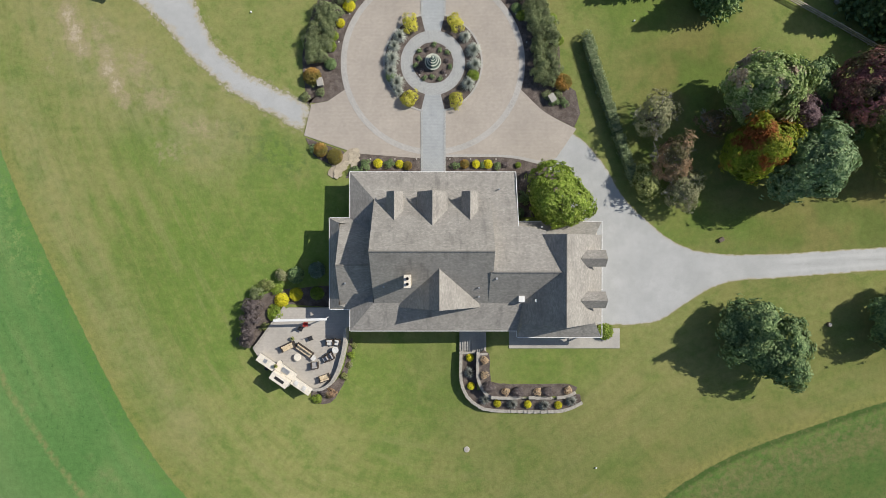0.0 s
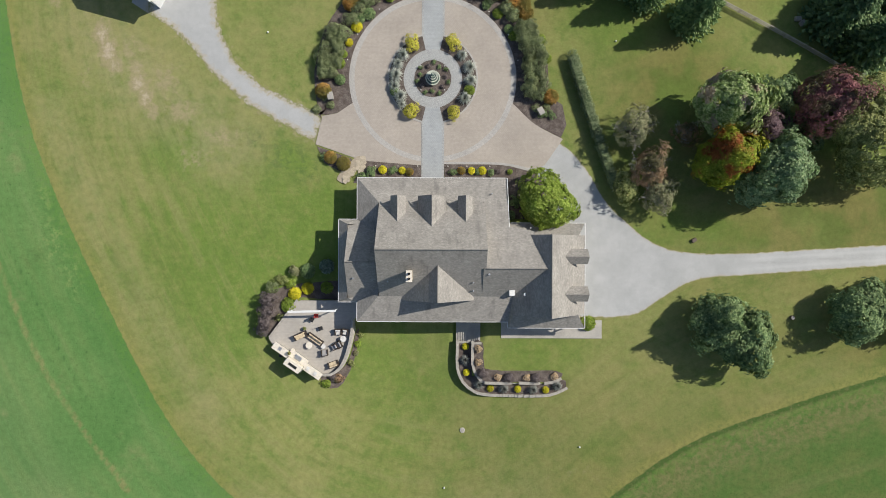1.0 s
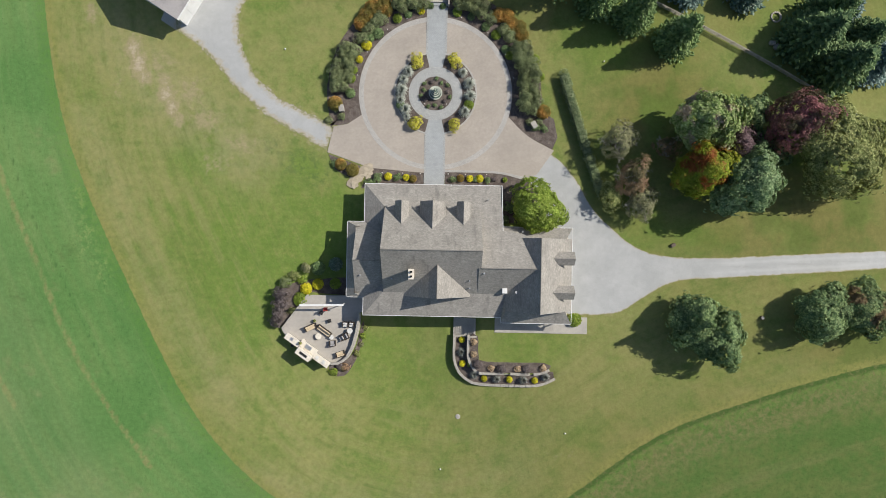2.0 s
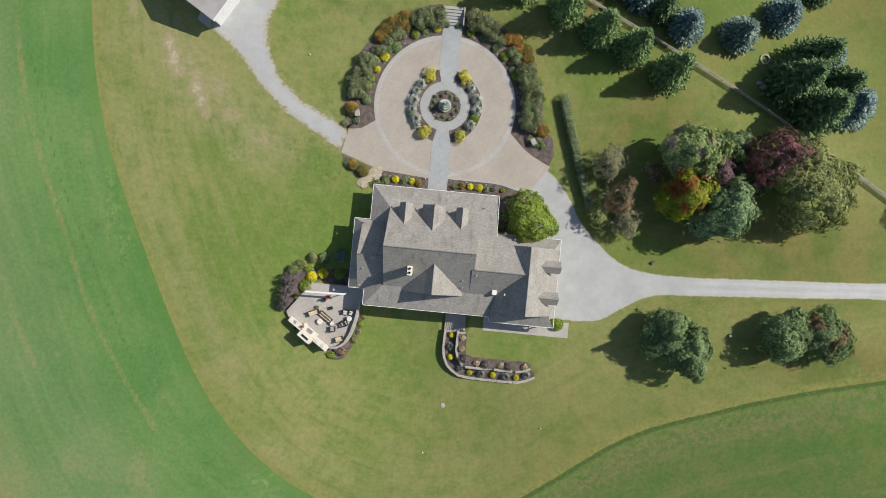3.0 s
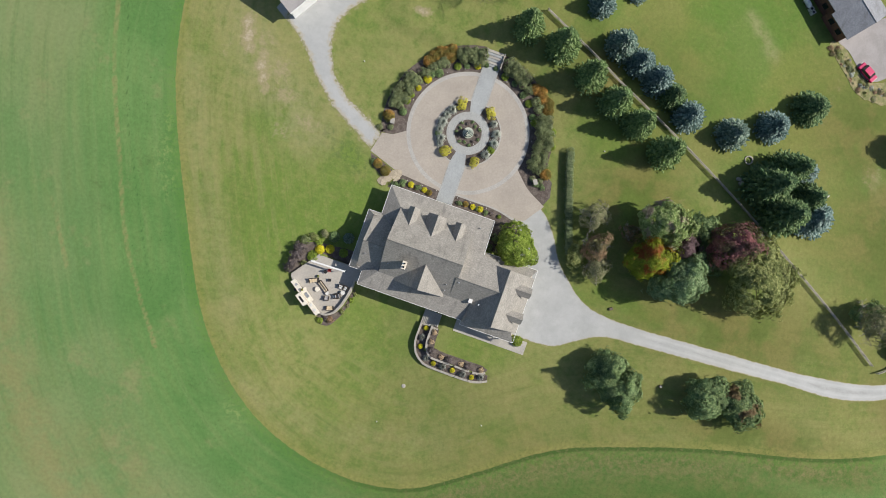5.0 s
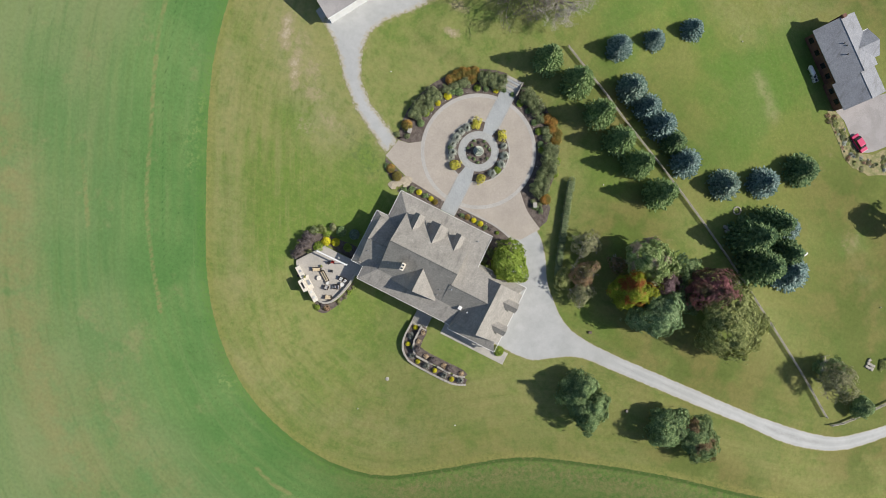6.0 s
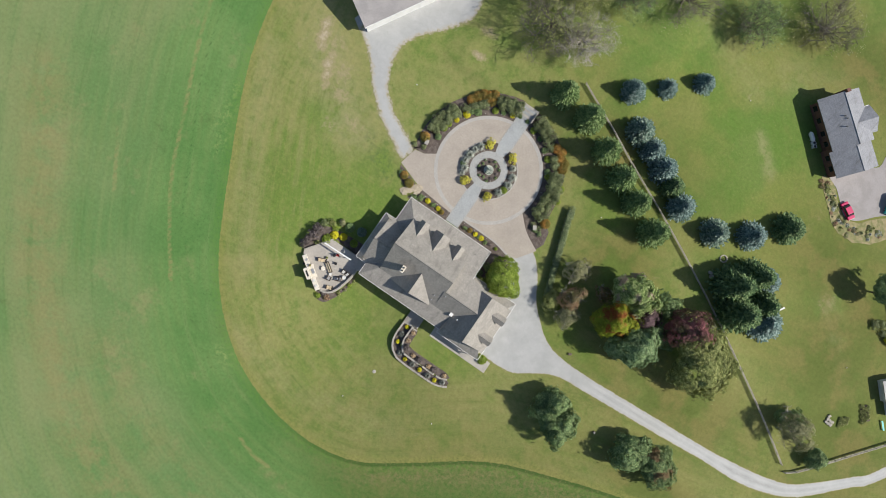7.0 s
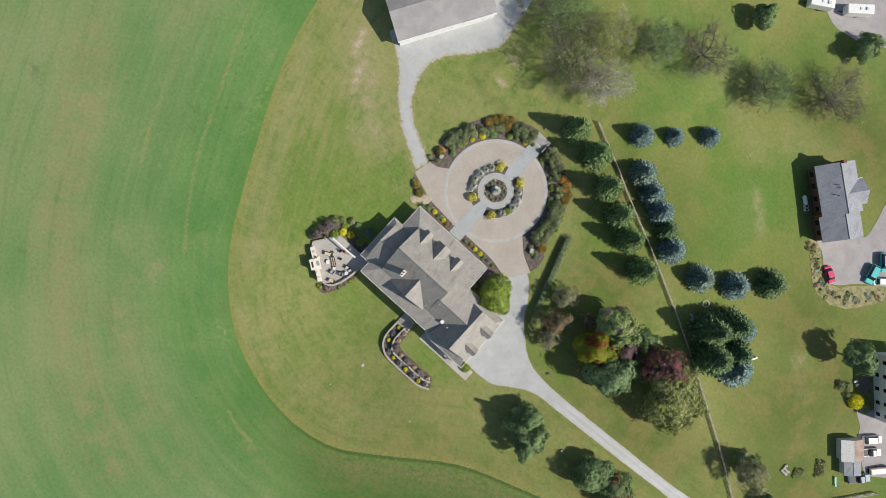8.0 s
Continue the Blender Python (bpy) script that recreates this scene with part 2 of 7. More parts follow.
def shingle_material(name, c1, c2):
    n = Nodes(name, 0.92, 0.0, 0.2)
    g = n.t.nodes.new("ShaderNodeNewGeometry")
    b = n.t.nodes.new("ShaderNodeTexBrick")
    n.link(n.coord.outputs["UV"], b.inputs["Vector"])
    b.inputs["Color1"].default_value, b.inputs["Color2"].default_value = (*c1, 1), (*c2, 1)
    b.inputs["Mortar"].default_value = (*(v * 0.72 for v in c1), 1)
    b.inputs["Scale"].default_value, b.inputs["Mortar Size"].default_value = 1.0, 0.012
    b.inputs["Brick Width"].default_value, b.inputs["Row Height"].default_value = 0.33, 0.15
    c = n.mix(1.0, b.outputs["Color"], n.grey(n.noise(0.5, 4), 0.88, 1.10), "MULTIPLY")
    c = n.mix(1.0, c, n.grey(n.noise(3.0, 4, 0.7), 0.86, 1.14), "MULTIPLY")
    c = n.mix(n.math("MULTIPLY", n.ramp(n.noise(0.9, 4, 0.7, (1, 0.22, 0.3)), 0.52, 0.70), 0.45), c, (0.14, 0.135, 0.13))
    n.bump(b.outputs["Fac"], -0.4, 0.015)
    return n.colour(c)


def gravel_material(name, wild, dirt, lane=False):
    """Pale crushed stone; wild: how far grass and earth eat in from the edge, dirt: how wide the tan margin is."""
    n = Nodes(name, 0.95, 0.0, 0.2)
    fine, mid = n.noise(9.0, 4, 0.7), n.noise(0.9, 4, 0.65)
    c = n.mix(n.ramp(n.noise(0.25), 0.35, 0.65), (0.448, 0.455, 0.452), (0.400, 0.408, 0.405))
    c = n.mix(1.0, c, n.grey(fine, 0.90, 1.08), "MULTIPLY")
    c = n.mix(1.0, c, n.grey(mid, 0.95, 1.04), "MULTIPLY")
    away = n.attr("edge")
    east = n.t.nodes.new("ShaderNodeSeparateXYZ")
    n.link(n.coord.outputs["Object"], east.inputs[0])
    narrow = n.math("MULTIPLY", n.ramp(east.outputs[0], 40.0, 50.0), 1.0 if lane else 0.0)
    hump = n.math("MULTIPLY", n.math("MULTIPLY", n.ramp(away, 1.25, 1.65), n.ramp(mid, 0.34, 0.58)), narrow)
    c = n.mix(n.math("MULTIPLY", hump, 0.55), c, (0.290, 0.290, 0.280))
    rut = n.math("MULTIPLY", n.ramp(n.math("ABSOLUTE", n.math("SUBTRACT", away, 0.9)), 0.35, 0.05), narrow)
    c = n.mix(n.math("MULTIPLY", rut, 0.30), c, (0.520, 0.525, 0.520))
    e = n.math("ADD", away, n.math("MULTIPLY", n.math("SUBTRACT", n.noise(1.3, 6, 0.75), 0.5), wild))
    c = n.mix(n.math("MULTIPLY", n.ramp(e, dirt, dirt * 0.35), 0.80), c, (0.420, 0.375, 0.290))
    c = n.mix(n.math("MULTIPLY", n.ramp(e, 0.10 + 0.12 * wild, 0.02), 0.85), c, (0.215, 0.220, 0.085))
    clod = n.math("MULTIPLY", n.ramp(n.noise(2.3, 4, 0.8), 0.62, 0.70), n.ramp(n.noise(0.35, 3), 0.45, 0.6))
    c = n.mix(n.math("MULTIPLY", clod, min(0.6, wild * 0.2)), c, (0.20, 0.20, 0.13))
    n.bump(fine, 0.5, 0.03)
    return n.colour(c)


LAWN = lawn_material()
GRAVEL = gravel_material("gravel_drive", 0.7, 0.30, True)
GRAVEL_ROUGH = gravel_material("gravel_track", 3.4, 1.15)
ASPHALT = plain("driveway_asphalt", (0.36, 0.34, 0.34), (0.31, 0.295, 0.29), 0.4, 8.0, 0.95)
PAVER = paver_material("pavers", (0.432, 0.385, 0.332), (0.398, 0.356, 0.310), (0.37, 0.330, 0.288), 0.30)
BAND = paver_material("paver_band", (0.475, 0.455, 0.425), (0.42, 0.405, 0.385), (0.33, 0.32, 0.30), 0.22, 45)
COBBLE = paver_material("cobbles", (0.45, 0.455, 0.445), (0.37, 0.38, 0.375), (0.27, 0.275, 0.27), 0.20, 20)
BLUESTONE = paver_material("bluestone", (0.40, 0.42, 0.425), (0.365, 0.385, 0.395), (0.31, 0.325, 0.33), 0.32)
PATIO = paver_material("patio_stone", (0.47, 0.44, 0.395), (0.43, 0.40, 0.36), (0.38, 0.35, 0.315), 0.34)
WEEDY = plain("dry_weedy_soil", (0.34, 0.29, 0.165), (0.19, 0.20, 0.085), 0.8, 5.0, 0.97, bump=0.8, lo=0.75, hi=1.2)
TANSAND = plain("tan_sand", (0.44, 0.38, 0.29), (0.36, 0.31, 0.24), 1.5, 9.0)
CONCRETE = plain("concrete", (0.46, 0.435, 0.39), (0.38, 0.36, 0.33), 0.5, 9.0)
FLAG = plain("flagstone", (0.52, 0.45, 0.34), (0.40, 0.35, 0.27), 2.5, 9.0)
WALLSTONE = plain("wall_stone", (0.45, 0.42, 0.37), (0.35, 0.33, 0.295), 3.0, 14.0, bump=0.7)
MULCH = plain("mulch", (0.100, 0.080, 0.070), (0.155, 0.130, 0.115), 1.2, 9.0, 0.97, bump=1.0, lo=0.6, hi=1.4)
SHINGLE = shingle_material("roof_shingles", (0.365, 0.345, 0.314), (0.285, 0.270, 0.248))
SLATE = shingle_material("grey_shingles", (0.335, 0.345, 0.375), (0.290, 0.300, 0.330))
BARNROOF = plain("barn_roof", (0.33, 0.315, 0.315), (0.27, 0.26, 0.262), 0.3, 6.0, 0.6)
SIDING = plain("cream_siding", (0.62, 0.58, 0.50), (0.56, 0.52, 0.45), 0.8, 6.0)
BRICKRED = plain("dull_red_brick", (0.20, 0.10, 0.075), (0.15, 0.08, 0.065), 1.5, 9.0)
WHITE = plain("white_paint", (0.80, 0.80, 0.79), (0.74, 0.74, 0.73), 1.0, 8.0, 0.5, bump=0.05, lo=0.95, hi=1.04)
OFFWHITE = plain("worn_white", (0.70, 0.69, 0.66), (0.60, 0.59, 0.56), 2.0, 10.0, 0.6)
DARK = plain("dark_metal", (0.025, 0.025, 0.027), (0.04, 0.04, 0.042), 2.0, 12.0, 0.5)
STEEL = plain("galvanised_steel", (0.55, 0.56, 0.57), (0.45, 0.46, 0.47), 2.0, 12.0, 0.4, 0.6)
CUSHION = plain("beige_cushion", (0.68, 0.56, 0.39), (0.60, 0.49, 0.33), 2.0, 20.0, 0.95)
GREYCUSH = plain("grey_cushion", (0.42, 0.41, 0.41), (0.36, 0.35, 0.35), 2.0, 20.0, 0.95)
WICKER = plain("dark_wicker", (0.045, 0.035, 0.03), (0.07, 0.055, 0.045), 8.0, 30.0, 0.8)
REDCLOTH = plain("red_cloth", (0.42, 0.05, 0.04), (0.33, 0.04, 0.035), 2.0, 20.0, 0.9)
COUNTER = plain("pale_stone_counter", (0.80, 0.74, 0.63), (0.72, 0.66, 0.56), 1.5, 12.0, 0.4)
TIMBER = plain("weathered_timber", (0.44, 0.41, 0.36), (0.34, 0.315, 0.28), 1.5, 12.0)
BARK = plain("bark", (0.11, 0.085, 0.065), (0.16, 0.13, 0.105), 2.0, 14.0, bump=0.8)
TWIG = plain("grey_twigs", (0.37, 0.335, 0.315), (0.48, 0.44, 0.415), 0.5, 8.0)
LIMB = plain("dark_limbs", (0.120, 0.102, 0.090), (0.19, 0.168, 0.150), 0.6, 8.0)
VERDI = plain("fountain_verdigris", (0.42, 0.47, 0.40), (0.58, 0.59, 0.50), 2.0, 10.0)
RUBBER = plain("rubber", (0.02, 0.02, 0.02), (0.03, 0.03, 0.03), 2.0, 12.0)
GLASS = Nodes("dark_glass", 0.08, 0.0, 0.6).colour((0.02, 0.025, 0.03))
WATER = Nodes("fountain_water", 0.05, 0.0, 0.6).colour((0.10, 0.14, 0.12))


def paint(name, c):
    n = Nodes(name, 0.3, 0.0, 0.5)
    return n.colour(n.mix(1.0, c, n.grey(n.noise(4.0), 0.93, 1.05), "MULTIPLY"))


CAR_RED, CAR_TEAL, CAR_WHITE, CAR_BLUE = paint("red_paint", (0.58, 0.018, 0.12)), paint("teal_paint", (0.025, 0.46, 0.45)), paint("vehicle_white", (0.80, 0.80, 0.80)), paint("blue_grey_paint", (0.12, 0.19, 0.27))
DECK = plain("dark_deck", (0.13, 0.10, 0.10), (0.18, 0.14, 0.13), 1.0, 8.0)
CAR_BOAT = paint("boat_hull", (0.50, 0.42, 0.38))

L_LIME = leaf("leaves_lime", (0.170, 0.250, 0.032), (0.310, 0.385, 0.075))
L_GREEN = leaf("leaves_green", (0.112, 0.182, 0.076), (0.285, 0.372, 0.162))
L_TINGED = leaf("leaves_green_tinged", (0.110, 0.175, 0.070), (0.270, 0.345, 0.145), (0.26, 0.17, 0.09), -0.06)
L_OLIVE = leaf("leaves_olive", (0.170, 0.205, 0.065), (0.390, 0.410, 0.165))
L_SILVER = leaf("leaves_silver", (0.140, 0.225, 0.100), (0.310, 0.400, 0.205))
L_MAPLE = leaf("leaves_turning", (0.165, 0.245, 0.070), (0.400, 0.470, 0.210), (0.48, 0.38, 0.30), -0.10)
L_ORANGE = leaf("leaves_orange", (0.200, 0.260, 0.020), (0.330, 0.360, 0.040), (0.33, 0.085, 0.030), 0.02)
L_RED = leaf("leaves_dark_red", (0.180, 0.070, 0.078), (0.360, 0.160, 0.165), (0.085, 0.095, 0.040), 0.25)
L_PURPLE = leaf("leaves_purple", (0.110, 0.070, 0.080), (0.220, 0.150, 0.155))
L_RUSSET = leaf("leaves_russet", (0.290, 0.180, 0.110), (0.440, 0.310, 0.200), (0.10, 0.105, 0.045), 0.2)
L_GREYGREEN = leaf("leaves_grey_green", (0.180, 0.190, 0.095), (0.350, 0.340, 0.200))
L_CONIFER = leaf("needles_green", (0.080, 0.145, 0.062), (0.215, 0.300, 0.130))
L_FIR = leaf("needles_fir", (0.120, 0.195, 0.070), (0.275, 0.370, 0.150))
L_BLUE = leaf("needles_blue", (0.100, 0.170, 0.155), (0.290, 0.385, 0.355))
L_TEAL = leaf("needles_blue_green", (0.110, 0.180, 0.140), (0.300, 0.380, 0.310))
L_YELLOW = leaf("leaves_yellow", (0.500, 0.490, 0.020), (0.740, 0.660, 0.060))
L_GOLD = leaf("leaves_gold", (0.430, 0.420, 0.045), (0.640, 0.590, 0.130))
L_RUST = leaf("blooms_rust", (0.420, 0.220, 0.050), (0.580, 0.360, 0.110), (0.20, 0.19, 0.05), 0.2)
L_SAGE = leaf("leaves_sage", (0.150, 0.185, 0.085), (0.320, 0.360, 0.185))
L_HEDGE = leaf("leaves_hedge", (0.115, 0.160, 0.075), (0.260, 0.310, 0.165))
L_MIST = leaf("leaves_mist", (0.190, 0.200, 0.180), (0.330, 0.345, 0.315))
L_GRASSES = leaf("blades_silver", (0.330, 0.360, 0.310), (0.500, 0.520, 0.460))
L_PLUM = leaf("leaves_plum", (0.120, 0.100, 0.100), (0.240, 0.205, 0.200))
L_PINK = leaf("blooms_pink", (0.500, 0.380, 0.250), (0.680, 0.540, 0.360))


# ---- ground heights ----
def smooth(v):
    v = np.clip(v, 0.0, 1.0)
    return v * v * (3 - 2 * v)


def edge_distance(x, y, pts, closed=True):
    """Distance to a polyline, and, when it is closed, whether a place lies inside."""
    best = np.full(np.shape(x), 1e9)
    inside = np.zeros(np.shape(x), bool)
    n = len(pts)
    for i in range(n if closed else n - 1):
        (ax, ay), (bx, by) = pts[i], pts[(i + 1) % n]
        dx, dy = bx - ax, by - ay
        t = np.clip(((x - ax) * dx + (y - ay) * dy) / (dx * dx + dy * dy), 0, 1)
        best = np.minimum(best, np.hypot(x - ax - t * dx, y - ay - t * dy))
        if closed and ay != by:
            inside ^= ((ay > y) != (by > y)) & (x < dx * (y - ay) / dy + ax)
    return best, inside


TERRACE = [(4.0, -9.5), (4.0, -18.2), (4.7, -20.0), (6.2, -21.2), (8.0, -21.4), (16.8, -21.3), (18.6, -20.8), (34, -18), (34, -4), (4.0, -4)]


# outline of the lower terrace bed, inside its wall
LOW_BED = [(2.75, -14.5), (2.75, -18.4), (3.6, -20.6), (5.1, -21.9), (7.0, -22.5), (12, -22.55), (16.6, -22.3), (19.0, -21.3), (18.4, -19.9), (17.0, -20.4), (12, -20.5), (6.9, -20.5), (5.4, -19.3), (4.9, -17.8), (4.9, -14.5)]


def low_bed_height(x):
    return -1.0 + 0.8 * smooth((np.asarray(x, float) - 7) / 9)


def heights(x, y):
    x, y = np.asarray(x, float), np.asarray(y, float)
    z = -10 * smooth((0.75 * x + 0.65 * y - 30) / 95)
    low = -2.3 * smooth(1 - np.hypot(x + 6, y + 20) / 30)
    d, inside = edge_distance(x, y, TERRACE)
    z = z + low * smooth(0.5 + np.where(inside, -d, d) / 1.4)
    z = z + 0.7 * smooth((y - 38.5) / 3.5) * smooth((26 - np.abs(x + 1)) / 8)
    _, in_bed = edge_distance(x, y, LOW_BED)
    z = np.where(in_bed, np.minimum(z, low_bed_height(x) - 0.25), z)
    stair = (x > 2.3) & (x < 6.1) & (y > -14.9) & (y < -11.3)
    z = np.where(stair, np.minimum(z, -1.9 + 0.42 * (x - 2.55)), z)
    return z


def G(x, y):
    return float(heights(x, y))


# ---- mesh helpers ----
def part(name, bm, material, parent=None, label="", smooth_shade=False):
    """Link a bmesh as one mesh object."""
    me = bpy.data.meshes.new(name)
    bm.to_mesh(me)
    bm.free()
    me.materials.append(material)
    if smooth_shade:
        me.polygons.foreach_set("use_smooth", [True] * len(me.polygons))
    ob = new(name, me)
    ob.parent = parent
    if label:
        ob["label"] = label
    return ob


def raw(name, verts, faces, material, parent=None, label=""):
    me = bpy.data.meshes.new(name)
    me.from_pydata(verts, [], faces)
    me.materials.append(material)
    ob = new(name, me)
    ob.parent = parent
    if label:
        ob["label"] = label
    return ob


def shared(name, data, parent, m=None):
    ob = new(name, data)
    ob.parent = parent
    if m is not None:
        ob.matrix_basis = m
    return ob


def thing(name, x, y, label, category, group="", turn=0.0, z=None, kind=""):
    ob = new(name)
    ob.empty_display_size = 0.3
    ob.matrix_basis = pose(x, y, G(x, y) if z is None else z, 0, 0, turn)
    return tagged(ob, label, category, group, kind)


def box(bm, x0, x1, y0, y1, z0, z1, bevel=0.0, m=None):
    made = bmesh.ops.create_cube(bm, size=1.0)["verts"]
    for v in made:
        v.co = Vector(((x0 + x1) / 2 + v.co.x * (x1 - x0), (y0 + y1) / 2 + v.co.y * (y1 - y0), (z0 + z1) / 2 + v.co.z * (z1 - z0)))
    if m is not None:
        bmesh.ops.transform(bm, matrix=m, verts=made)
    if bevel:
        edges = list({e for v in made for e in v.link_edges})
        bmesh.ops.bevel(bm, geom=edges, offset=bevel, segments=2, affect="EDGES", profile=0.6)
    return bm


def one_box(x0, x1, y0, y1, z0, z1, bevel=0.0, m=None):
    return box(bmesh.new(), x0, x1, y0, y1, z0, z1, bevel, m)


def lathe(profile, n=24, bm=None, at=(0, 0)):
    """A turned shape from (radius, height) pairs."""
    bm = bm or bmesh.new()
    rings = [[bm.verts.new((at[0] + r * math.cos(2 * math.pi * i / n), at[1] + r * math.sin(2 * math.pi * i / n), z)) for i in range(n)] for r, z in profile]
    for a, b in zip(rings, rings[1:]):
        for i in range(n):
            bm.faces.new((a[i], a[(i + 1) % n], b[(i + 1) % n], b[i]))
    bm.faces.new(list(reversed(rings[0])))
    bm.faces.new(rings[-1])
    return bm


def tube(bm, p, q, r0, r1, n=6):
    p, q = Vector(p), Vector(q)
    axis = q - p
    if axis.length < 1e-5:
        return bm
    u = axis.orthogonal().normalized()
    w = axis.normalized().cross(u)
    rings = [[bm.verts.new(c + (u * math.cos(2 * math.pi * i / n) + w * math.sin(2 * math.pi * i / n)) * r) for i in range(n)] for c, r in ((p, r0), (q, r1))]
    for i in range(n):
        bm.faces.new((rings[0][i], rings[0][(i + 1) % n], rings[1][(i + 1) % n], rings[1][i]))
    bm.faces.new(list(reversed(rings[0])))
    bm.faces.new(rings[1])
    return bm


def plate(bm, pts, thick):
    """A flat or sloping polygon with its thickness downwards; its faces carry uvs in metres along the slope."""
    top = [bm.verts.new(p) for p in pts]
    low = [bm.verts.new((p[0], p[1], p[2] - thick)) for p in pts]
    f = bm.faces.new(top)
    f.normal_update()
    if f.normal.z < 0:
        f.normal_flip()
    n = len(pts)
    g = bm.faces.new(list(reversed(low)))
    sides = [bm.faces.new((top[i], low[i], low[(i + 1) % n], top[(i + 1) % n])) for i in range(n)]
    bmesh.ops.recalc_face_normals(bm, faces=[f, g, *sides])
    uv = bm.loops.layers.uv.verify()
    f.normal_update()
    nrm = f.normal
    across = Vector((0, 0, 1)).cross(nrm)
    across = across.normalized() if across.length > 1e-4 else Vector((1, 0, 0))
    up = nrm.cross(across)
    for fc in (f, g, *sides):
        for l in fc.loops:
            l[uv].uv = (l.vert.co.dot(across), l.vert.co.dot(up))
    return bm


def leaf_mesh(name, seed, count, lobes, size, material, flat=0.35, aspect=0.6):
    """Leaf clumps as small bent quads over a set of lobes (x, y, z, rx, ry, rz)."""
    rng = np.random.default_rng(seed)
    lo = np.array(lobes)
    vol = lo[:, 3] * lo[:, 4] + lo[:, 4] * lo[:, 5]
    pick = rng.choice(len(lo), count, p=vol / vol.sum())
    v = rng.normal(size=(count, 3))
    v[:, 2] = np.abs(v[:, 2]) * 1.1 - 0.25
    v /= np.linalg.norm(v, axis=1)[:, None]
    rad = (0.78 + 0.40 * rng.random(count) ** 1.3)[:, None]
    c = lo[pick, :3] + v * lo[pick, 3:] * rad
    nrm = v * (1 - flat) + np.array([0, 0, flat]) + rng.normal(scale=0.32, size=(count, 3))
    nrm /= np.linalg.norm(nrm, axis=1)[:, None]
    t = np.cross(nrm, rng.normal(size=(count, 3)))
    t /= np.linalg.norm(t, axis=1)[:, None]
    b = np.cross(nrm, t)
    s = (size * rng.uniform(0.6, 1.3, count))[:, None]
    pts = np.stack([c - t * s, c - b * s * aspect + nrm * s * 0.25, c + t * s - nrm * s * 0.2, c + b * s * aspect + nrm * s * 0.2], 1).reshape(-1, 3)
    me = bpy.data.meshes.new(name)
    me.from_pydata(pts.tolist(), [], np.arange(count * 4).reshape(-1, 4).tolist())
    me.materials.append(material)
    return me


def spray_mesh(name, seed, r, h, base, material, size=0.25, density=1.0, taper=0.0, knobs=13, leader=0.0, clump=0.36, rough=1.0):
    """A crown of leaf sprays over an uneven knobbly dome: each spray is a rosette of bent leaves, over a sparser inner layer."""
    rng = np.random.default_rng(seed)
    zc = base + (h - base) * (0.40 - 0.12 * taper)
    k = rng.normal(size=(knobs, 3))
    k[:, 2] = np.abs(k[:, 2]) * 0.8 - 0.2
    k /= np.linalg.norm(k, axis=1)[:, None]
    tall = rng.uniform(0.45, 1.0, knobs)
    p2, p3, p5 = rng.uniform(0, 6.283, 3)

    def shell(n, scale):
        d = rng.normal(size=(n, 3))
        d[:, 2] = np.abs(d[:, 2]) * 1.05 - 0.30
        d /= np.linalg.norm(d, axis=1)[:, None]
        if scale == 1.0:
            # gaps between the sprays, and few sprays on the underside
            q = np.sin(d @ k[0] * 9 + p2) + np.sin(d @ k[1] * 13 + p3) + np.sin(d @ k[2] * 17 + p5)
            d = d[q + rng.normal(scale=0.6, size=n) > -1.25]
        near = np.exp(13.0 * (d @ k.T - 1.0)) * tall
        az = np.arctan2(d[:, 1], d[:, 0])
        rad = 1.0 - 0.38 * rough + 0.48 * rough * near.max(axis=1) + rng.uniform(-0.08, 0.07, len(d)) + (rng.random(len(d)) < 0.10) * rng.uniform(0.03, 0.16, len(d))
        rad *= scale * (1 + rough * (0.13 * np.sin(2 * az + p2) + 0.09 * np.sin(3 * az + p3) + 0.05 * np.sin(5 * az + p5)))
        lift = np.where(d[:, 2] > 0, (h - zc) * 0.97, zc - base)
        wide = r * (1 - taper * 0.55 * np.clip(d[:, 2], 0, 1))
        c = np.stack([d[:, 0] * wide * rad, d[:, 1] * wide * rad, zc + d[:, 2] * lift * rad], 1)
        out = d / np.stack([wide, wide, lift], 1)
        best = k[near.argmax(axis=1)]
        out = out / np.linalg.norm(out, axis=1)[:, None] + 0.75 * (d - best * (d * best).sum(axis=1)[:, None])
        return c, out / np.linalg.norm(out, axis=1)[:, None]

    area = 2 * math.pi * r * (0.55 * r + 0.5 * (h - base))
    c, n = shell(max(12, int(area / (clump * clump * 2.0) * 1.5 * density)), 1.0)
    if leader:
        m = int(14 + leader * 16)
        up = rng.random(m)
        a = rng.random(m) * 6.283
        c = np.concatenate([c, np.stack([0.55 * (1.15 - up) * np.cos(a), 0.55 * (1.15 - up) * np.sin(a), h * 0.9 + leader * up], 1)])
        n = np.concatenate([n, np.stack([np.cos(a), np.sin(a), 0.4 + 0 * a], 1) / 1.08])
    per = 15
    c, n = np.repeat(c, per, 0), np.repeat(n, per, 0)
    total = len(c)
    off = rng.normal(size=(total, 3)) * clump * 0.62
    off -= n * (off * n).sum(axis=1)[:, None]
    dist = np.linalg.norm(off, axis=1)[:, None] + 1e-6
    c = c + off + n * (0.10 - 0.9 * dist ** 2 * 0.5 + rng.uniform(-0.08, 0.10, (total, 1))) * (clump / 0.36)
    nrm = n + off / dist * 0.35 + rng.normal(scale=0.24, size=(total, 3)) + np.array([0, 0, 0.15])
    t = off / dist * 0.65 + n * 0.80 + rng.normal(scale=0.35, size=(total, 3))
    s = size * 0.84 * rng.uniform(0.55, 1.25, (total, 1))
